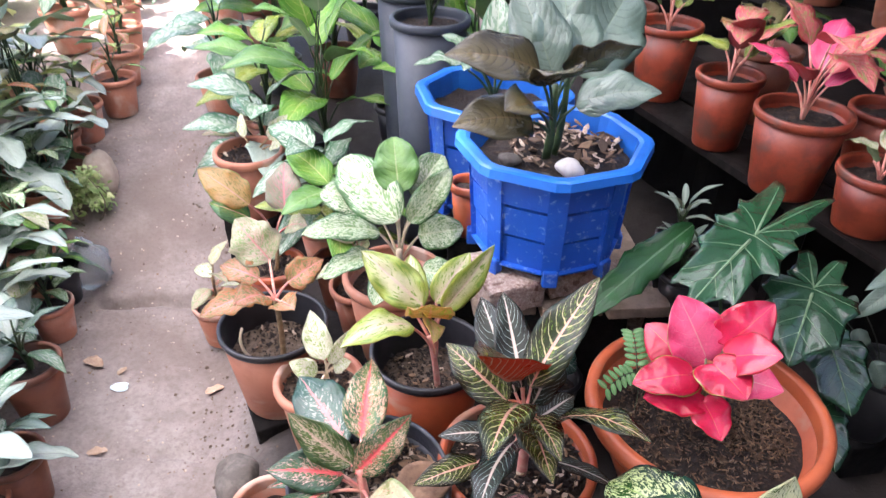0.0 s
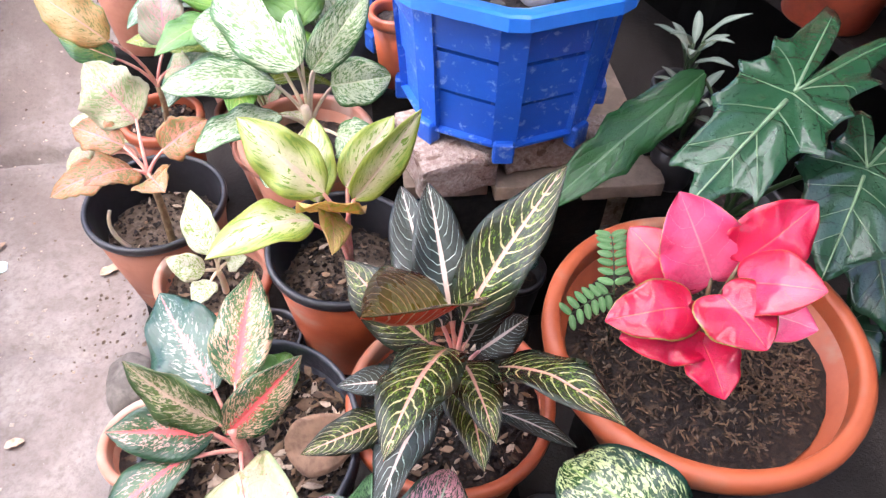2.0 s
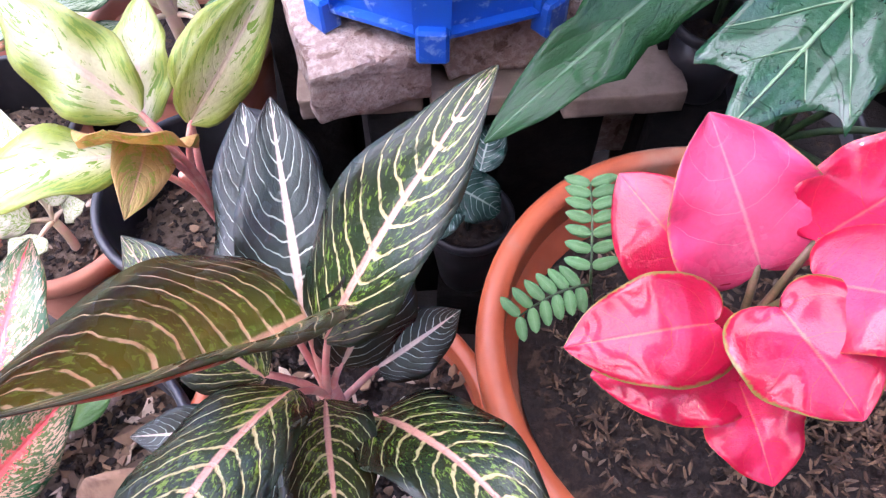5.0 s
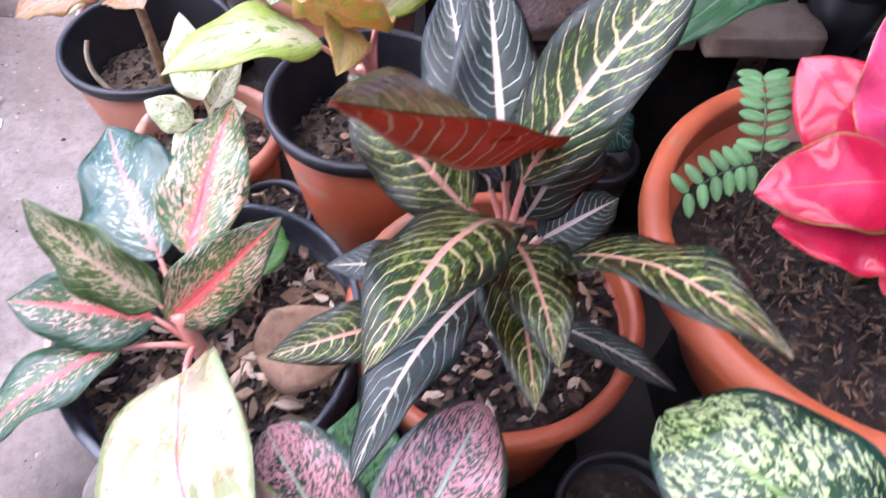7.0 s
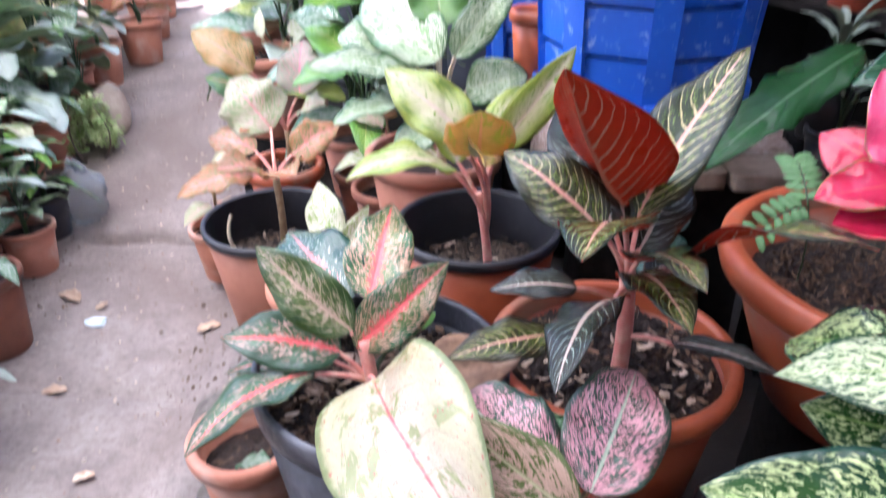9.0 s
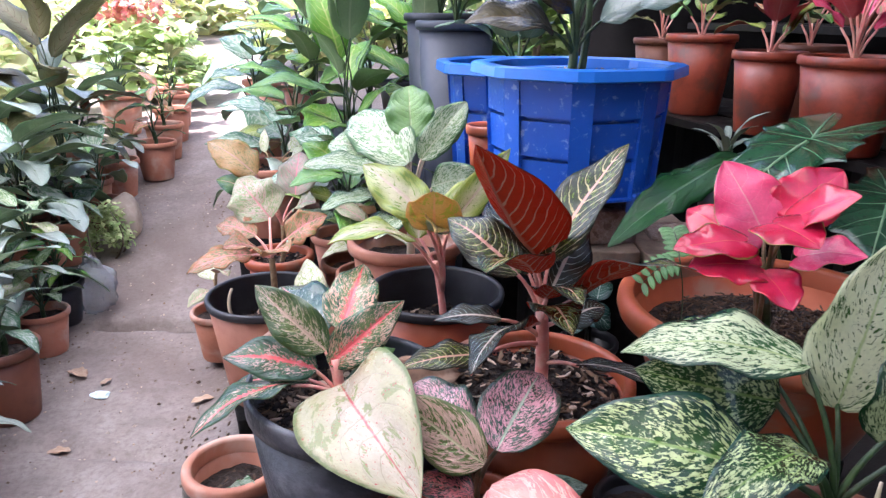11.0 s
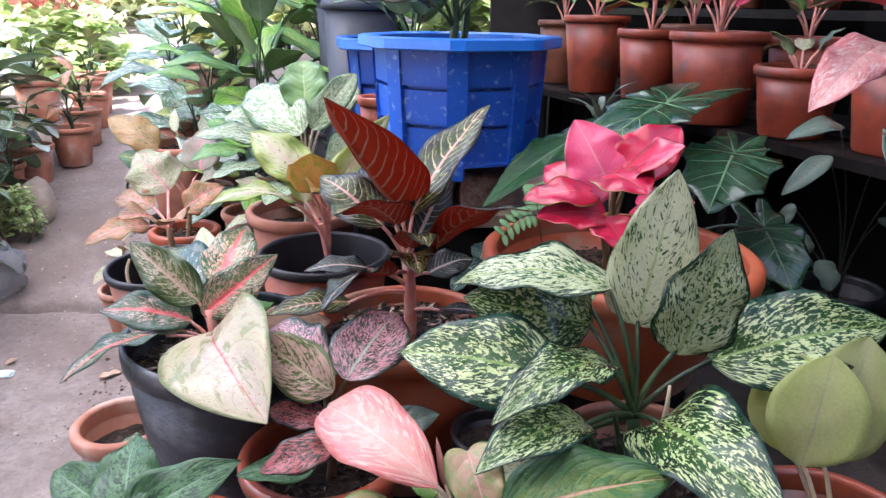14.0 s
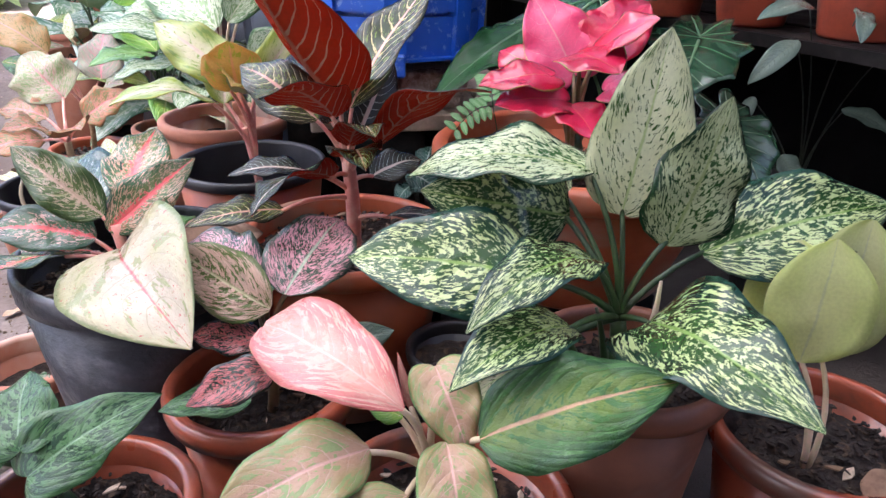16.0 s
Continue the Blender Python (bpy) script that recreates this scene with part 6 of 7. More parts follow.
# tall grey pots
for x, y, rz in ((-0.01, 1.87, 0.850), (-0.07, 2.10, 0.868)):
    g = ground_height(x, y)
    t = thing("tall_grey_pot", (x, y, g), "tall grey plastic pot with broad green leaves", "potted plant", "grey pots")
    pot(t, (x, y, g), 0.098, 0.075, rz - g, M_GREYPLA, rim=0.010, rim_h=0.02, soil=M_SOIL, soil_drop=0.03)
    for k in range(9):
        a = k * 2.4 + x * 9
        r = 0.10 + 0.012 * k
        leaf(t, (M_BG4 if k % 2 else M_BG2, M_BACK), (x + 0.4 * r * math.cos(a), y + 0.4 * r * math.sin(a), rz + 0.07 + 0.02 * k), (x + 1.3 * r * math.cos(a), y + 1.3 * r * math.sin(a), rz + 0.05 + 0.03 * k), 0.08, UP, arch=0.16, stalk=(x, y, rz - 0.03), stalk_mat=M_STALK_GREEN)


# ---- templates for the plants of the rows ----
def spray(name, label, mats, count, length, width, height, spread, pot_spec, seed, shape="agl", droop=0.0, stalk_mat=None, upright=0.0, group="", back=None):
    """A potted plant round the origin, its pot's foot at z 0: leaves on stalks all round a short stem."""
    rng = random.Random(seed)
    r, h, pm, rm = pot_spec
    th = thing(name, (0, 0, 0), label, "potted plant", group)
    pot(th, (0, 0, 0), r - 0.008, (r - 0.008) * 0.75, h, pm, rim_mat=rm, rim=0.008, rim_h=0.018, soil=M_SOIL, soil_drop=0.03, segs=28, seed=seed)
    top = h + height * 0.25
    stem(th, bend((0, 0, h - 0.035), (0, 0, top), (0.006, 0.004, 0)), 0.008, 0.006, stalk_mat or M_STALK_GREEN)
    for k in range(count):
        a = k * 2.4 + rng.uniform(-0.4, 0.4)
        f = k / max(1, count - 1)
        z = h + height * (0.30 + 0.62 * f) + rng.uniform(-0.02, 0.02)
        rb = spread * (0.22 + 0.10 * rng.random()) * (1.15 - 0.75 * f)
        ln = length * rng.uniform(0.78, 1.1)
        el = radians(-18 + 62 * f * (0.5 + upright) + rng.uniform(-14, 14)) + upright * 0.35
        b = Vector((rb * math.cos(a), rb * math.sin(a), z))
        t = b + Vector((math.cos(a) * math.cos(el), math.sin(a) * math.cos(el), math.sin(el) - droop)) * ln
        leaf(th, (rng.choice(mats), back or M_BACK), b, t, width * rng.uniform(0.8, 1.1), Vector((0.25 * math.cos(a + 1.7), 0.25 * math.sin(a + 1.7), 1)) if el < 1.1 else (-math.cos(a), -math.sin(a), 0.4), arch=rng.uniform(0.08, 0.18), fold=rng.uniform(0.08, 0.25), shape=shape, stalk=(0.0, 0.0, h + height * 0.15 * f), stalk_mat=stalk_mat or M_STALK_GREEN, fine=length > 0.16, wave=0.1)
    return th


def place(template, spots):
    """The template moves to the first spot; copies stand at the others. A spot: x, y, turn, size, lift."""
    rest = spots[1:]
    for x, y, turn, size, lift in rest:
        copy_thing(template, pose(x, y, ground_height(x, y) + lift, 0, 0, turn) @ Matrix.Scale(size, 4))
    x, y, turn, size, lift = spots[0]
    template.matrix_basis = pose(x, y, ground_height(x, y) + lift, 0, 0, turn) @ Matrix.Scale(size, 4)


CL, CD, BP = (0.085, 0.15, M_CLAY_DUST, None), (0.08, 0.14, M_CLAY_DARK, None), (0.08, 0.14, M_BLACKPLA, None)
# right of the path, going back
place(spray("silver_green_plant", "clay pot of long silver-green leaves", (M_BG1, M_SILVER, M_BG1), 10, 0.19, 0.092, 0.26, 0.16, CL, 41, group="silver-green plants"),
      [(-0.52, 1.98, 20, 1.15, 0.0), (-0.82, 2.62, 140, 1.25, 0.0), (-0.30, 1.72, 250, 1.0, 0.05), (-1.0, 3.3, 60, 1.3, 0.0)])
place(spray("green_leaved_plant", "clay pot of green and yellow-green leaves", (M_BG2, M_BG4, M_BG5), 11, 0.17, 0.086, 0.27, 0.15, CD, 42, group="green plants"),
      [(-0.24, 1.56, 0, 1.0, 0.06), (-0.58, 2.32, 80, 1.2, 0.0), (-0.40, 2.75, 190, 1.3, 0.0), (-0.75, 3.1, 10, 1.4, 0.0)])
place(spray("tall_bright_green_plant", "tall pot plant with upright bright green yellow-veined leaves", (M_BG4, M_BG4, M_BG2), 13, 0.26, 0.125, 0.55, 0.20, BP, 43, upright=0.7, group="tall green plants"),
      [(-0.36, 2.15, 0, 1.0, 0.0), (-0.14, 2.35, 120, 1.0, 0.05), (-0.62, 2.75, 220, 1.05, 0.0), (0.12, 2.1, 60, 1.0, 0.1), (-0.3, 2.9, 20, 1.2, 0.1)])
place(spray("mottled_clay_pot_plant", "terracotta pot of small mottled pale leaves", (M_L, M_W, M_L1), 6, 0.10, 0.05, 0.14, 0.09, CL, 44, stalk_mat=M_STALK_BROWN, group="small mottled plants", back=M_LBACK),
      [(-0.60, 2.02, 0, 1.0, 0.05), (-0.585, 1.545, 100, 0.85, 0.02), (-0.17, 1.42, 300, 0.95, 0.08)])
# left of the path
place(spray("bronze_cordyline", "tall plant with broad dark bronze leaves", (M_BG3, M_BG3, M_GREY), 11, 0.29, 0.115, 0.55, 0.18, BP, 45, shape="oval", upright=0.45, group="bronze plants", back=M_BG3),
      [(-1.50, 2.42, 0, 1.0, 0.0), (-1.85, 2.3, 70, 1.0, 0.0)])
place(spray("silvery_broad_plant", "pot of long drooping silvery blue-green leaves", (M_SILVER, M_SILVER, M_BG1), 11, 0.22, 0.095, 0.24, 0.18, CD, 46, group="silvery plants", shape="oval"),
      [(-1.40, 2.02, 40, 1.2, 0.0), (-1.14, 1.46, 200, 0.85, 0.0), (-1.5, 1.72, 300, 1.25, 0.0), (-0.92, 0.93, 100, 0.8, 0.0), (-1.3, 1.25, 0, 1.15, 0.0), (-1.05, 0.68, 20, 1.0, 0.0), (-1.62, 2.25, 80, 1.3, 0.0), (-1.30, 2.30, 160, 0.8, 0.0), (-1.42, 2.06, 210, 1.0, 0.05), (-1.22, 1.64, 10, 0.95, 0.0), (-1.10, 1.16, 130, 1.0, 0.0), (-1.55, 2.62, 60, 1.1, 0.0)])
place(spray("green_white_plant", "clay pot of small green and white leaves", (M_K, M_BG1, M_W), 12, 0.12, 0.06, 0.16, 0.12, CL, 47, group="green and white plants"),
      [(-1.24, 1.80, 0, 1.05, 0.0), (-1.30, 2.06, 90, 1.0, 0.0), (-1.36, 1.52, 190, 1.1, 0.0), (-1.55, 2.62, 30, 1.2, 0.0), (-1.08, 1.58, 270, 0.8, 0.0), (-1.70, 3.25, 10, 1.3, 0.0)])
place(spray("path_edge_plant", "small terracotta pot of sparse green leaves by the path", (M_BG2, M_BG5, M_L), 7, 0.11, 0.045, 0.17, 0.10, CL, 48, group="path edge pots"),
      [(-1.30, 2.74, 0, 1.05, 0.0), (-1.36, 2.96, 60, 1.05, 0.0), (-1.42, 3.18, 150, 1.05, 0.0), (-1.52, 3.44, 230, 1.1, 0.0), (-1.37, 2.56, 280, 1.0, 0.0), (-1.50, 2.62, 20, 1.0, 0.0), (-1.38, 2.37, 130, 1.0, 0.0), (-1.66, 3.72, 200, 1.1, 0.0)])
place(spray("grey_leaf_pot_plant", "brown clay pot with a few grey-green leaves", (M_BG1, M_GREY), 7, 0.10, 0.045, 0.13, 0.09, (0.078, 0.17, M_CLAY_DARK, None), 49, group="path edge pots"),
      [(-0.975, 1.28, 0, 1.05, 0.0), (-0.885, 1.02, 150, 0.9, 0.0)])
place(spray("black_bag_plant", "black plastic grow bag with small green leaves", (M_BG2, M_BG4), 10, 0.085, 0.04, 0.13, 0.10, (0.07, 0.13, M_BLACKPLA, None), 50, group="grow bags"),
      [(-1.12, 1.72, 0, 1.0, 0.0), (-1.2, 1.42, 90, 1.0, 0.0)])
boulder("stone", (-1.195, 2.25, ground_height(-1.195, 2.25) + 0.055), (0.056, 0.062, 0.092), M_SAND, 3.0, "smooth rounded tan stone beside the path")
boulder("stone", (-0.325, 0.86, 0.035), (0.075, 0.08, 0.07), M_STONE, 5.0, "rounded grey stone under the pots by the path")
boulder("stone", (-0.225, 0.69, 0.055), (0.085, 0.09, 0.075), M_STONE, 6.0, "rounded grey stone under the pots by the path")
boulder("stone", (-0.42, 1.06, 0.02), (0.06, 0.07, 0.05), M_STONE, 7.0, "rounded grey stone under the pots by the path")

# ---- shelf with terracotta pots on the right ----
shelf = thing("plank_shelf", (0.80, 1.6, 0.10), "wet dark plank shelf carrying terracotta pots", "shelf")
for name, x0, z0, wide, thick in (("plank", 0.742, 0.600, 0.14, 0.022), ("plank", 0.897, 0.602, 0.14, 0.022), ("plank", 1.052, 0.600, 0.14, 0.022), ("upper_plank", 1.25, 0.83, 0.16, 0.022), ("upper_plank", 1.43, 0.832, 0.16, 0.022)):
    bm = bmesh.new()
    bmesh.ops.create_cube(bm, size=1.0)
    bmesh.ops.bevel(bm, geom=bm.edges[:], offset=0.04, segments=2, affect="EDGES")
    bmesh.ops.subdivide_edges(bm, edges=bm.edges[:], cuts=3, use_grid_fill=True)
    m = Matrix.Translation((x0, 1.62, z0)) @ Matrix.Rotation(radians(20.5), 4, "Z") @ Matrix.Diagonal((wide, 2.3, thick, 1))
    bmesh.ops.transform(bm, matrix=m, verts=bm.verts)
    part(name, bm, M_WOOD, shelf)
for y in (0.75, 1.55, 2.4):
    for x, top in ((0.90, 0.59), (1.33, 0.82)):
        xx = x - 0.374 * (y - 1.62)
        g = ground_height(xx, y)
        bm = bmesh.new()
        bmesh.ops.create_cube(bm, size=1.0)
        bmesh.ops.bevel(bm, geom=bm.edges[:], offset=0.05, segments=1, affect="EDGES")
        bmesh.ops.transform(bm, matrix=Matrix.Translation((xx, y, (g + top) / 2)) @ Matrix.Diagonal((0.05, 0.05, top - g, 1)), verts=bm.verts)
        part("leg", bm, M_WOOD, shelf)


def shelf_pot(x, y, z, r, h, mats, count, length, seed, label, mat=None, width=0.5, shape="agl", height=0.12, back=None):
    th = thing("shelf_pot_plant", (x, y, z), label, "potted plant", "pots on the shelf")
    rng = random.Random(seed)
    pot(th, (x, y, z), r - 0.007, (r - 0.007) * 0.74, h, mat or M_CLAY_OLD, rim=0.007, rim_h=0.017, soil=M_SOIL, soil_drop=0.03, seed=seed, segs=36)
    for k in range(count):
        a = k * 2.4 + rng.uniform(-0.4, 0.4) + seed
        b = Vector((x + 0.3 * r * math.cos(a), y + 0.3 * r * math.sin(a), z + h + height * rng.uniform(0.25, 0.9)))
        el = rng.uniform(-0.2, 0.8)
        t = b + Vector((math.cos(a) * math.cos(el), math.sin(a) * math.cos(el), math.sin(el))) * length * rng.uniform(0.75, 1.1)
        leaf(th, (rng.choice(mats), back or M_BACK), b, t, length * width, UP, arch=0.12, stalk=(x, y, z + h - 0.03), stalk_mat=M_STALK_PINK, shape=shape, fine=False)
    return th


SH = 0.613
shelf_pot(0.640, 1.955, SH, 0.095, 0.208, (M_BG2, M_BG5), 6, 0.11, 61, "terracotta pot of green leaves on the shelf")
shelf_pot(0.705, 1.630, SH, 0.082, 0.182, (M_L, M_S, M_BG5), 7, 0.14, 62, "terracotta pot of olive and rose leaves on the shelf", back=M_PBACK)
shelf_pot(0.780, 1.400, SH, 0.102, 0.185, (M_S, M_S, M_HP), 9, 0.15, 63, "terracotta pot of rose-pink leaves on the shelf", back=M_PBACK, height=0.17)
shelf_pot(0.880, 1.240, SH, 0.085, 0.130, (M_W, M_GREY), 4, 0.07, 64, "brown terracotta pot of small cream leaves on the shelf", height=0.04)
shelf_pot(0.985, 1.440, SH, 0.085, 0.175, (M_S, M_BG2), 5, 0.10, 65, "terracotta pot of sparse leaves on the shelf")
drooping = shelf_pot(0.985, 1.075, SH, 0.100, 0.16, (M_S, M_HP), 7, 0.16, 66, "terracotta pot of drooping pink leaves on the shelf", back=M_PBACK)
leaf(drooping, (M_SP, M_PBACK), (0.805, 0.875, 0.800), (0.671, 0.779, 0.719), 0.078, (-0.2, -0.6, 0.75), arch=0.10, fold=0.15, stalk=(0.985, 1.075, SH + 0.13), stalk_mat=M_STALK_PINK)
shelf_pot(0.590, 2.20, SH, 0.085, 0.19, (M_BG2, M_BG3), 6, 0.12, 67, "brown pot of dark leaves on the shelf", mat=M_CLAY_DARK)
shelf_pot(0.86, 1.80, SH, 0.085, 0.19, (M_BG2, M_BG3), 6, 0.12, 68, "brown pot of dark leaves on the shelf", mat=M_CLAY_DARK)
for k, (x, y) in enumerate(((1.10, 2.1), (1.19, 1.85), (1.29, 1.6), (1.38, 1.35), (1.48, 1.1))):
    shelf_pot(x, y, 0.844, 0.085, 0.17, (M_BG2, M_S) if k % 2 else (M_BG3, M_BG2), 6, 0.13, 70 + k, "terracotta pot of dim leaves on the upper shelf", mat=M_CLAY_DARK)
# narrow dark leaves reaching out under the shelf
pn, sz = stand_pot("narrow_leaved_plant", "black pot of narrow dark blue-green leaves under the shelf", 0.95, 1.10, 0.36, 0.08, 0.17, M_BLACKPLA, rim=0.005, rim_h=0.012, seed=33)
for b, t, w, sh in (((0.865, 1.040, 0.663), (0.742, 0.968, 0.652), 0.034, "lance"), ((0.863, 1.05, 0.611), (0.775, 1.018, 0.551), 0.036, "lance"), ((0.93, 1.02, 0.66), (0.88, 0.93, 0.625), 0.032, "lance"), ((0.95, 0.98, 0.60), (0.98, 0.88, 0.57), 0.034, "lance"), ((0.84, 1.19, 0.458), (0.767, 1.132, 0.465), 0.028, "oval"), ((0.868, 1.154, 0.50), (0.840, 1.150, 0.445), 0.026, "oval"), ((0.86, 1.10, 0.46), (0.86, 1.08, 0.415), 0.042, "oval"), ((0.87, 1.04, 0.43), (0.885, 1.01, 0.385), 0.044, "oval"), ((0.97, 1.06, 0.50), (1.03, 1.0, 0.47), 0.036, "lance")):
    leaf(pn, (M_GREY, M_BACK), b, t, w, (0, -0.6, 0.8), arch=0.1, shape=sh, stalk=(0.95, 1.10, sz), stalk_mat=M_STALK_DARK, stalk_r=0.0013)

# ---- added walls and roofs that shape the light, and distance ----
def box_part(name, lo, hi, mat, label, kind="structure"):
    bm = bmesh.new()
    bmesh.ops.create_cube(bm, size=1.0)
    for v in bm.verts:
        v.co = Vector([lo[i] + (v.co[i] + 0.5) * (hi[i] - lo[i]) for i in range(3)])
    return tagged(part(name, bm, mat, None), label, "wall", kind=kind)


# added black walls where only darkness shows past the shelves
box_part("wall_east", (2.10, -1.5, -0.1), (2.17, 3.2, 2.3), M_BLACK, "added black wall in place of the dark behind the shelves")
box_part("wall_north", (0.42, 3.2, -0.1), (2.17, 3.27, 2.3), M_BLACK, "added black wall in place of the dark at the end of the shelves")


# added black sheet that paints the shade under the shelf
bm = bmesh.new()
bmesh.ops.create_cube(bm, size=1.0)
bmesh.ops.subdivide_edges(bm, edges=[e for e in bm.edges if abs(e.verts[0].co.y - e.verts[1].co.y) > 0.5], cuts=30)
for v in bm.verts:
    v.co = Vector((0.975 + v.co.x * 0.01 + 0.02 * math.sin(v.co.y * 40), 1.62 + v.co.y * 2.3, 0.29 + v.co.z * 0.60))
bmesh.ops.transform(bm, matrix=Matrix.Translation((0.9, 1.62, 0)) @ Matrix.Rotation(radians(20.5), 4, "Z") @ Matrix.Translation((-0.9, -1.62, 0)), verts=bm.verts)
tagged(part("wall_dark_sheet", bm, M_BLACK, None), "added black sheet in place of the shade under the shelf", "wall", kind="structure")


# an unseen roof, added to keep light off the shelves
def roof():
    verts, faces = [], []
    n = 90
    for z in (1.62, 1.623):
        for i in range(n + 1):
            x = 0.74 + 1.43 * i / n
            for y in (1.0, 3.3):
                verts.append((x, y, z - 0.16 * (x - 0.74) + 0.012 * math.sin(i * 1.25)))
    for k in (0, 1):
        for i in range(n):
            q = k * 2 * (n + 1) + 2 * i
            faces.append((q, q + 1, q + 3, q + 2) if k == 0 else (q, q + 2, q + 3, q + 1))
    return tagged(part_mesh("roof", verts, faces, M_WOOD, None), "unseen corrugated roof added to shade the shelves", "roof", kind="structure")


roof()


def diffuser_mat(name, tone):
    m, n, l, p = nodes_of(name)
    tr = n.new("ShaderNodeBsdfTranslucent")
    tr.inputs[0].default_value = rgb(tone)
    mx = n.new("ShaderNodeMixShader")
    mx.inputs[0].default_value = 0.92
    p.inputs["Base Color"].default_value = (0.8, 0.8, 0.8, 1)
    l.new(p.outputs[0], mx.inputs[1])
    l.new(tr.outputs[0], mx.inputs[2])
    l.new(mx.outputs[0], n["Material Output"].inputs[0])
    return m


# unseen opaque and translucent sheets, added to dim and soften light over the near plants
def sheet(name, x0, x1, mat, label, y0=-0.55, y1=3.3):
    verts, faces = [], []
    for j in range(13):
        for i in range(5):
            x, y = x0 + (x1 - x0) * i / 4, y0 + (y1 - y0) * j / 12
            verts.append((x, y, 2.75 + 0.03 * math.sin(j * 1.1 + x0)))
    for j in range(12):
        for i in range(4):
            q = j * 5 + i
            faces.append((q, q + 1, q + 6, q + 5))
    return tagged(part_mesh(name, verts, faces, mat, None), label, "roof", kind="structure")


DIFFUSER = diffuser_mat("white_light_diffuser", (0.62, 0.64, 0.62))
# brighter sheets, added to lift the light on the left and far rows
DIFFUSER_BRIGHT = diffuser_mat("bright_light_diffuser", (0.95, 0.96, 0.95))
x = -3.36
while x < 0.8:
    for x0, x1 in ((x, x + 0.36), (x + 0.36, x + 0.62)):
        dark = x > -1.0 and x0 > x
        near = dict(y1=1.0) if x < -1.3 else dict(y1=1.4) if x < -0.6 else {}
        if dark:
            sheet("roof_sheet_dark", x0, x1, M_PLANK, "unseen opaque sheet added to block light over the near plants", **near)
        else:
            sheet("roof_sheet_clear", x0, x1, DIFFUSER, "unseen translucent sheet added to soften light over the near plants", **near)
        if near:
            sheet("light_diffuser_far", x0, x1, DIFFUSER_BRIGHT, "unseen brighter sheet added to let more light onto the far plants", y0=near["y1"], y1=2.7)
    x += 0.62
# unseen covers and wall to the south, added to set the front light
box_part("roof_south", (-4.6, -3.6, 2.72), (2.0, -1.05, 2.80), M_PLANK, "unseen opaque cover added to block light from behind the near plants")
box_part("light_diffuser_south", (-4.6, -1.05, 2.75), (2.0, -0.55, 2.752), DIFFUSER, "unseen translucent sheet added to let front light onto the near plants")
box_part("wall_south", (-4.6, -3.7, -0.1), (2.0, -3.6, 2.8), M_PLANK, "unseen plank wall added to close off light from the south")


def sunlit_leaf(name, colour, second):
    m, n, l, p = nodes_of(name)
    g = n.new("ShaderNodeNewGeometry")
    rnd = g.outputs["Random Per Island"]
    col = blend(n, l, rnd, colour, second)
    l.new(col, p.inputs["Base Color"])
    p.inputs["Roughness"].default_value = 0.45
    tr = n.new("ShaderNodeBsdfTranslucent")
    l.new(col, tr.inputs[0])
    mx = n.new("ShaderNodeMixShader")
    mx.inputs[0].default_value = 0.5
    l.new(p.outputs[0], mx.inputs[1])
    l.new(tr.outputs[0], mx.inputs[2])
    l.new(mx.outputs[0], n["Material Output"].inputs[0])
    return m


# two lit tones and one shaded: sun and shade put into the leaf colour
M_BUSH1 = sunlit_leaf("sun_painted_green_leaf", (0.46, 0.60, 0.24), (0.70, 0.74, 0.42))
M_BUSH2 = sunlit_leaf("sun_painted_yellow_leaf", (0.60, 0.60, 0.28), (0.76, 0.68, 0.40))
M_BUSH3 = sunlit_leaf("shade_painted_green_leaf", (0.28, 0.42, 0.14), (0.46, 0.56, 0.26))


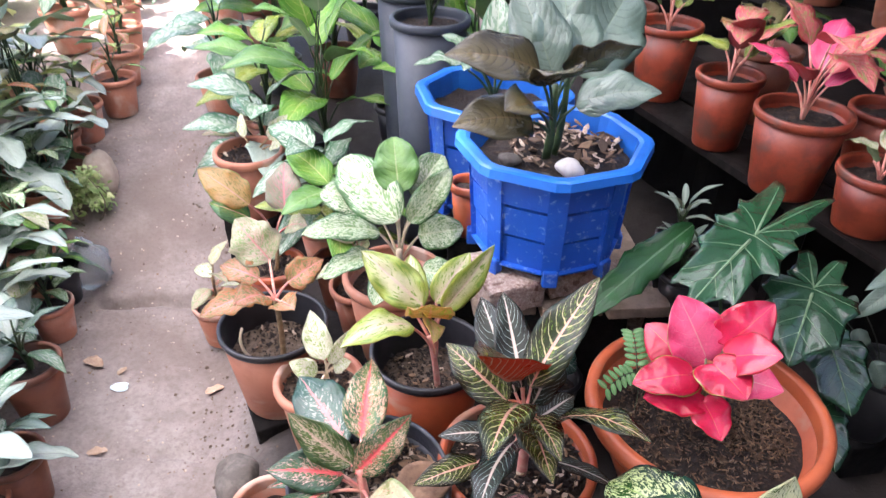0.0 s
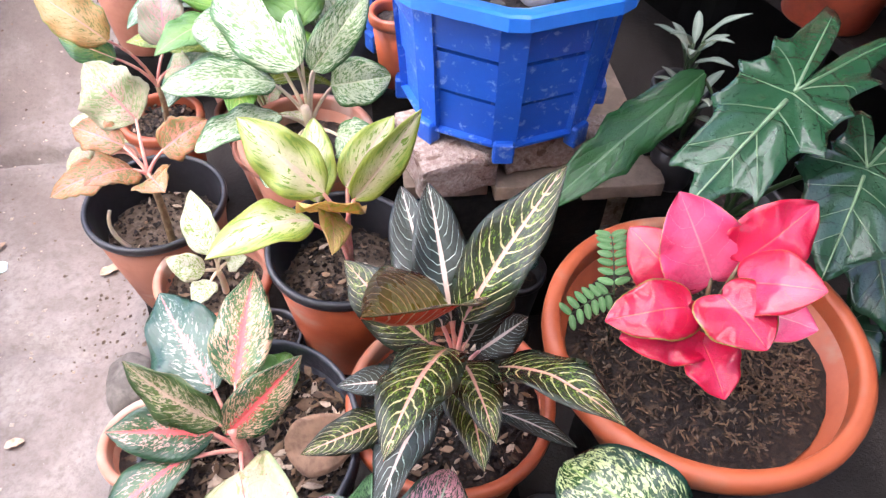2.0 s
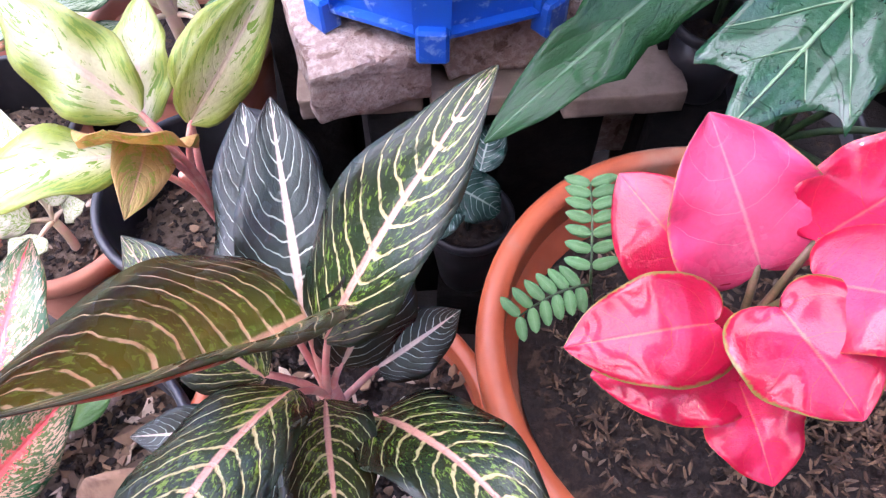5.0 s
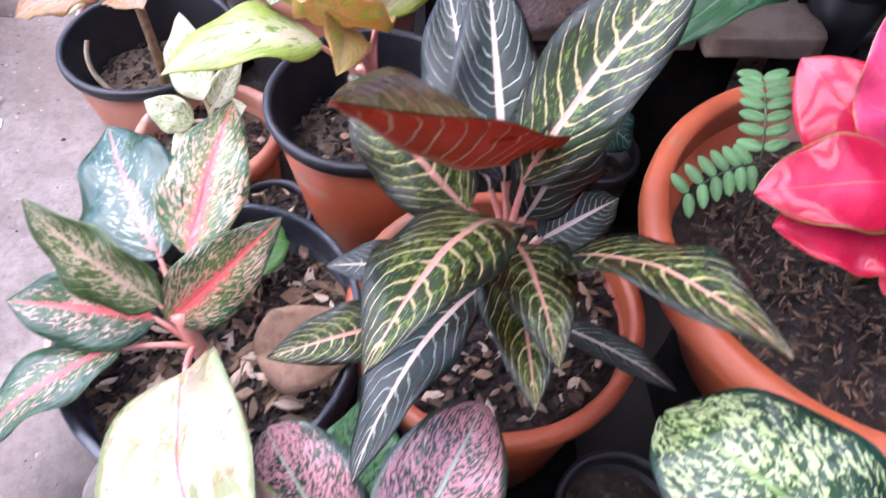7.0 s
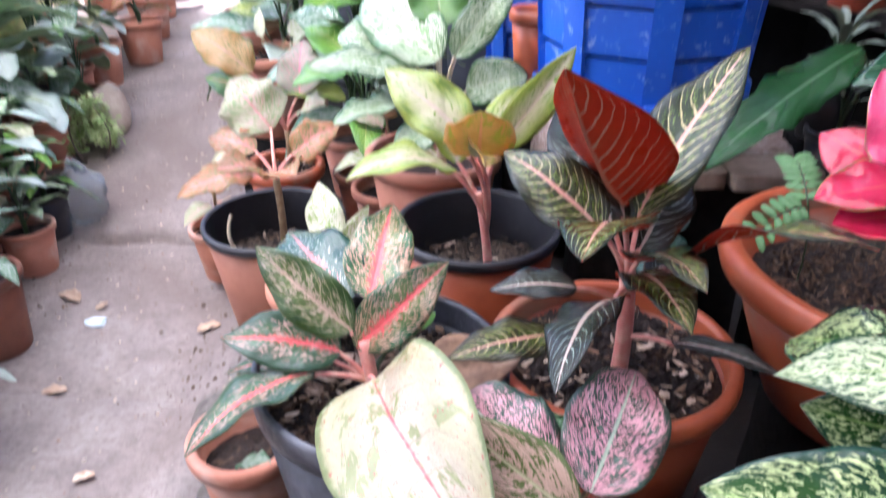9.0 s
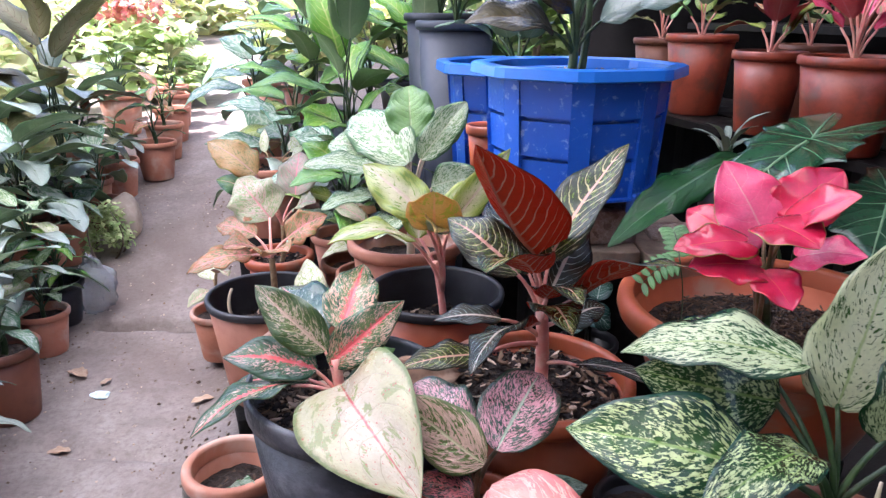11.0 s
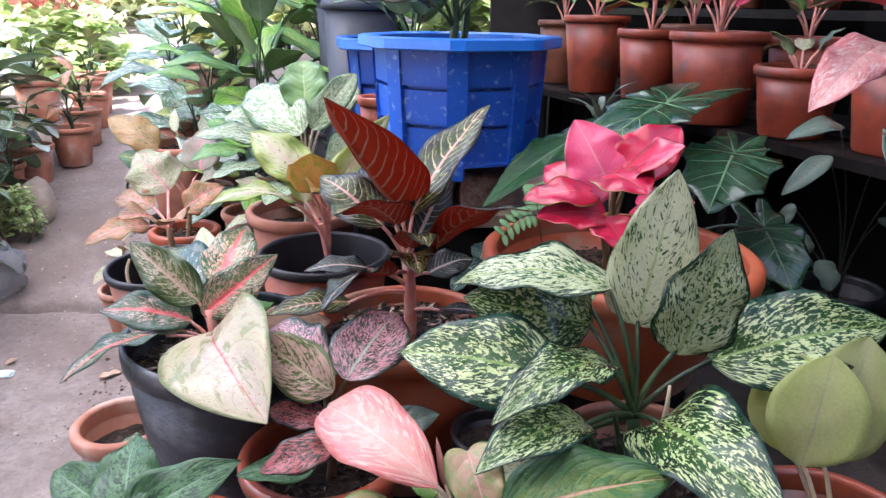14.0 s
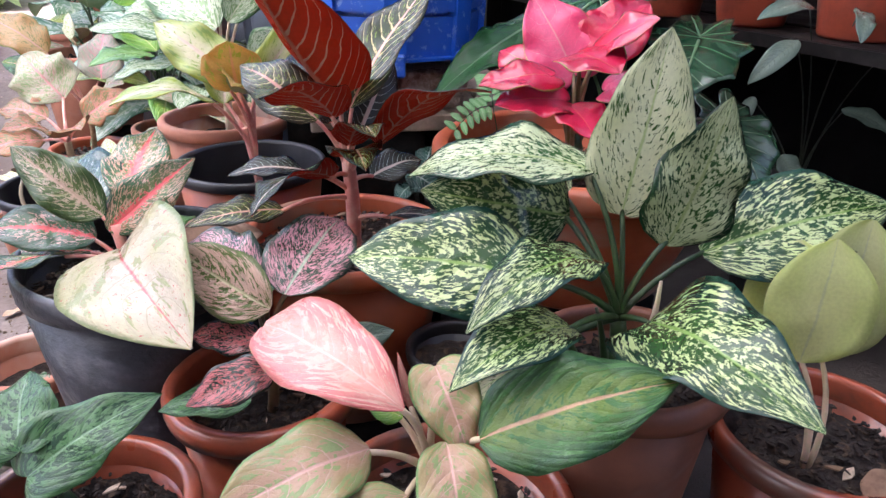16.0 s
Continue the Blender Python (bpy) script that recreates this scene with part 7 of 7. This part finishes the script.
def bush(name, label, at, size, count, mats, leaf_len, seed, stems=5, flowers=None):
    """A shrub: bent stems and a crown of many small leaves, with gaps."""
    rng = random.Random(seed)
    g = ground_height(at[0], at[1])
    th = thing(name, (at[0], at[1], g), label, "shrub")
    for _ in range(stems):
        a, r = rng.uniform(0, 6.28), size[0] * rng.uniform(0.1, 0.7)
        vs, fs = tube(bend((at[0] + 0.03 * math.cos(a), at[1] + 0.03 * math.sin(a), g - 0.02), (at[0] + r * math.cos(a), at[1] + r * math.sin(a), g + size[2] * rng.uniform(0.6, 0.95)), (0.05 * math.cos(a), 0.05 * math.sin(a), 0.0), 6), 0.02 * size[2], 0.006 * size[2], 6)
        part_mesh("branch", vs, fs, M_BARK, th)
    clumps = [(rng.uniform(-1, 1), rng.uniform(-1, 1), rng.uniform(0.15, 1.0), rng.uniform(0.2, 0.45)) for _ in range(16)]
    for mi, mat in enumerate(mats):
        verts, faces, uvs = [], [], []
        for _ in range(count // len(mats)):
            c = rng.choice(clumps)
            v = Vector((rng.gauss(0, 1), rng.gauss(0, 1), rng.gauss(0, 1)))
            v.normalize()
            rr = c[3] * rng.random() ** 0.4
            fall = 1 - 0.35 * c[2]
            p = Vector((at[0] + size[0] * (c[0] * fall * 0.7 + v.x * rr), at[1] + size[1] * (c[1] * fall * 0.7 + v.y * rr), max(g + 0.03, g + size[2] * (c[2] * 0.85 + v.z * rr * 0.6))))
            m = Euler((rng.uniform(-0.7, 0.7), rng.uniform(-0.7, 0.7), rng.uniform(0, 6.28))).to_matrix()
            ln, wd = leaf_len * rng.uniform(0.6, 1.2), leaf_len * rng.uniform(0.2, 0.34)
            k = len(verts)
            for x, y, z, u, w in ((0, 0, 0, 0.5, 0.0), (0.35, -1, 0.10, 0.0, 0.35), (0.4, 0, 0.03, 0.5, 0.4), (0.35, 1, 0.10, 1.0, 0.35), (0.75, -0.7, 0.04, 0.0, 0.75), (0.78, 0, -0.02, 0.5, 0.78), (0.75, 0.7, 0.04, 1.0, 0.75), (1.0, 0, -0.12, 0.5, 1.0)):
                verts.append(p + m @ Vector((x * ln, y * wd, z * ln)))
                uvs.append((u, w))
            faces += [(k, k + 1, k + 2), (k, k + 2, k + 3), (k + 1, k + 4, k + 5, k + 2), (k + 2, k + 5, k + 6, k + 3), (k + 4, k + 7, k + 5), (k + 5, k + 7, k + 6)]
        part_mesh("foliage", verts, faces, mat, th, uvs=uvs, kind="stuff")
    if flowers:
        for _ in range(5):
            a, r = rng.uniform(0, 6.28), size[0] * rng.uniform(0.0, 0.7)
            q = Vector((at[0] + r * math.cos(a), at[1] + r * math.sin(a), g + size[2] * rng.uniform(0.9, 1.15)))
            verts, faces, uvs = [], [], []
            for _ in range(26):
                m = Euler((rng.uniform(-1.2, 1.2), rng.uniform(-1.2, 1.2), rng.uniform(0, 6.28))).to_matrix()
                k = len(verts)
                o = q + Vector((rng.gauss(0, 0.05), rng.gauss(0, 0.05), rng.gauss(0, 0.03)))
                for x, y, u, w in ((0, 0, 0.5, 0), (0.5, -0.4, 0, 0.5), (1, 0, 0.5, 1), (0.5, 0.4, 1, 0.5)):
                    verts.append(o + m @ Vector((x * 0.06, y * 0.06, 0.01 * abs(y))))
                    uvs.append((u, w))
                faces.append((k, k + 1, k + 2, k + 3))
            part_mesh("flower_head", verts, faces, flowers, th, "pink flower cluster", uvs=uvs, kind="stuff")
    return th


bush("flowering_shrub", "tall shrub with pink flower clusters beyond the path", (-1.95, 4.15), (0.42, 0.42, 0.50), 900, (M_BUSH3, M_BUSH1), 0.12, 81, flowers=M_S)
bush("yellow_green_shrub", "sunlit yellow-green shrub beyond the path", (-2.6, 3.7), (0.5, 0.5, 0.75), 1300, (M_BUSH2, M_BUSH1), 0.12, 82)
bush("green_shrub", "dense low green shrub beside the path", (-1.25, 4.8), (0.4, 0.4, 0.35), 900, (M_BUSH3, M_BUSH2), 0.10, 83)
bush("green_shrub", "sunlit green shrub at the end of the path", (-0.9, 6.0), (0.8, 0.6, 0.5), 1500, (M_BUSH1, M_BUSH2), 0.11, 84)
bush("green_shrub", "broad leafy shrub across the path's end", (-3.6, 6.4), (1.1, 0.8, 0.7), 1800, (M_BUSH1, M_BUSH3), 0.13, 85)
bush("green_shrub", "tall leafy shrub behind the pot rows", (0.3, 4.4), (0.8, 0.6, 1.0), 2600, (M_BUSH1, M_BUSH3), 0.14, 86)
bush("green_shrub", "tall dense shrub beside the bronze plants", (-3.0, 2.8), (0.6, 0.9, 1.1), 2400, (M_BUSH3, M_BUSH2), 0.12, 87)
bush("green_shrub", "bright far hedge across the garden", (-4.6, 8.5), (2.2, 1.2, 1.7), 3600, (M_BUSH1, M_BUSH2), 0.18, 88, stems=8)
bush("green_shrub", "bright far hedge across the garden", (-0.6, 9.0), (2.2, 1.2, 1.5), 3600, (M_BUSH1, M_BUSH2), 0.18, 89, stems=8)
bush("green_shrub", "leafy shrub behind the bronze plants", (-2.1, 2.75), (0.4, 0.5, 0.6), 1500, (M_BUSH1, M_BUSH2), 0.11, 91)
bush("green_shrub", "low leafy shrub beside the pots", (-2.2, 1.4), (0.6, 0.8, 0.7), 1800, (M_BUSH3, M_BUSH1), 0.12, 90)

# ---- small litter on the path ----
M_FALLEN = surface("pale_dry_leaf", (0.46, 0.32, 0.22), (0.36, 0.23, 0.15), 60, 0.8, third=(0.56, 0.44, 0.34), tscale=30, bumps=0.4)


def fallen(x, y, turn, size, mat, label):
    z = ground_height(x, y) + 0.004
    a = radians(turn)
    d = Vector((math.cos(a), math.sin(a), 0)) * size / 2
    o = leaf(None, (mat, mat), Vector((x, y, z)) - d, Vector((x, y, z + 0.004)) + d, size * 0.55, (0.05, 0.1, 1), arch=0.06, fold=0.25, shape="oval", name="fallen_leaf")
    return tagged(o, label, "fallen leaf", "leaves on the path")


fallen(-0.803, 1.166, 10, 0.05, M_FALLEN, "dry pale brown leaf lying on the path")
fallen(-0.565, 1.358, 25, 0.05, M_FALLEN, "dry pale pinkish leaf lying on the path")
fallen(-0.93, 1.46, -30, 0.07, M_FALLEN, "curled dry brown leaf lying on the path")
fallen(-0.84, 1.43, 60, 0.03, M_FALLEN, "small dry leaf lying on the path")
fallen(-0.62, 0.95, 15, 0.035, M_FALLEN, "small dry leaf lying on the path")
rngp = random.Random(12)
verts, faces = [], []
for _ in range(170):
    y = rngp.uniform(0.5, 3.4)
    x = rngp.uniform(-1.0, -0.4) - 0.33 * max(0.0, y - 1.4)
    s = rngp.uniform(0.002, 0.007)
    z = ground_height(x, y)
    k = len(verts)
    a = rngp.uniform(0, 6.28)
    for dx, dy, dz in ((-1, 0, 0), (0.1, 0.8, 0), (1, 0.1, 0), (0, -0.9, 0), (0, 0, 0.7)):
        verts.append((x + s * (dx * math.cos(a) - dy * math.sin(a)), y + s * (dx * math.sin(a) + dy * math.cos(a)), z + s * dz + 0.0005))
    faces += [(k, k + 1, k + 4), (k + 1, k + 2, k + 4), (k + 2, k + 3, k + 4), (k + 3, k, k + 4)]
tagged(part_mesh("path_grit", verts, faces, M_SAND, None, smooth=False, kind="stuff"), "pale grit and crumbs strewn over the path", "grit")
bm = bmesh.new()
bmesh.ops.create_icosphere(bm, subdivisions=3, radius=0.024)
for v in bm.verts:
    v.co = Vector((v.co.x * (1 + 0.5 * noise.noise(v.co * 60)) - 0.822, v.co.y * 0.7 + 1.372, v.co.z * 0.25 * (1 + noise.noise(v.co * 70)) + ground_height(-0.822, 1.372) + 0.004))
tagged(part("crumpled_wrapper", bm, surface("pale_blue_wrapper", (0.52, 0.66, 0.7), (0.7, 0.76, 0.76), 80, 0.5), None), "crumpled pale blue scrap lying on the path", "litter")


# ---- loose earth and crumbs along the pots' feet ----
def strewn(name, label, count, line, wide, y0, y1, mat, small, large, seed):
    rng = random.Random(seed)
    verts, faces = [], []
    for _ in range(count):
        y = rng.uniform(y0, y1)
        x = line(y) + rng.gauss(0, wide)
        s, a = rng.uniform(small, large) * rng.random() ** 0.5, rng.uniform(0, 6.28)
        z = ground_height(x, y) - 0.0008
        k = len(verts)
        for i in range(5):
            r = s * rng.uniform(0.6, 1.1)
            verts.append((x + r * math.cos(a + i * 1.257), y + r * math.sin(a + i * 1.257), z))
        for i in range(3):
            r = s * rng.uniform(0.3, 0.6)
            verts.append((x + r * math.cos(a + i * 2.1), y + r * math.sin(a + i * 2.1), z + s * rng.uniform(0.5, 0.9)))
        faces += [(k, k + 1, k + 5), (k + 1, k + 6, k + 5), (k + 1, k + 2, k + 6), (k + 2, k + 3, k + 6), (k + 3, k + 7, k + 6), (k + 3, k + 4, k + 7), (k + 4, k, k + 7), (k, k + 5, k + 7), (k + 5, k + 6, k + 7)]
    return tagged(part_mesh(name, verts, faces, mat, None, smooth=False), label, "loose earth", kind="stuff")


strewn("loose_earth", "brown crumbs of earth and bark beside the pots", 900, lambda y: -0.50 - 0.33 * max(0.0, y - 1.4) + 0.25 * smooth01(1.15, 0.9, y), 0.07, 0.55, 2.6, M_SOIL_DRY, 0.002, 0.008, 5)
strewn("loose_earth", "brown crumbs of earth along the left pots", 700, lambda y: -1.02 - 0.33 * max(0.0, y - 1.4) + 0.10 * smooth01(1.3, 0.9, y), 0.05, 0.6, 2.8, M_SOIL_DRY, 0.002, 0.007, 6)

strewn("loose_earth", "dark and pale crumbs scattered over the path", 600, lambda y: -0.78 - 0.33 * max(0.0, y - 1.4), 0.17, 0.55, 3.0, M_LITTER, 0.0015, 0.0055, 7)


def clear_bag(x, y):
    m, n, l, p = nodes_of("clear_plastic_film")
    p.inputs["Base Color"].default_value = (0.62, 0.66, 0.68, 1)
    p.inputs["Roughness"].default_value = 0.12
    p.inputs["Transmission Weight"].default_value = 0.75
    p.inputs["IOR"].default_value = 1.2
    g = ground_height(x, y)
    bm = bmesh.new()
    bmesh.ops.create_icosphere(bm, subdivisions=4, radius=1.0)
    for v in bm.verts:
        k = 1 + 0.34 * noise.noise(v.co * 2.6) + 0.34 * abs(noise.noise(v.co * 5 + Vector((4, 0, 0))))
        pinch = 1 - 0.55 * smooth01(0.2, 1.0, v.co.z)
        v.co = Vector((x + v.co.x * 0.055 * k * pinch, y + v.co.y * 0.05 * k * pinch, max(g, g + 0.075 + v.co.z * 0.085 * k)))
    tagged(part("plastic_bag", bm, m, None, smooth=True), "crumpled clear plastic bag standing beside the path", "plastic bag")


clear_bag(-1.06, 1.79)
bush("small_leaved_creeper", "wiry small-leaved grey-green creeper spilling over a pot", (-1.20, 2.10), (0.11, 0.12, 0.20), 900, (M_BUSH3, M_BUSH1), 0.024, 95, stems=9)

pq, _ = stand_pot("small_black_pot", "small empty black nursery pot with dark wet soil", 0.287, 0.661, 0.330, 0.060, 0.13, M_BLACKPLA, rim=0.004, rim_h=0.012, seed=39, soil=M_SOIL, soil_drop=0.025)
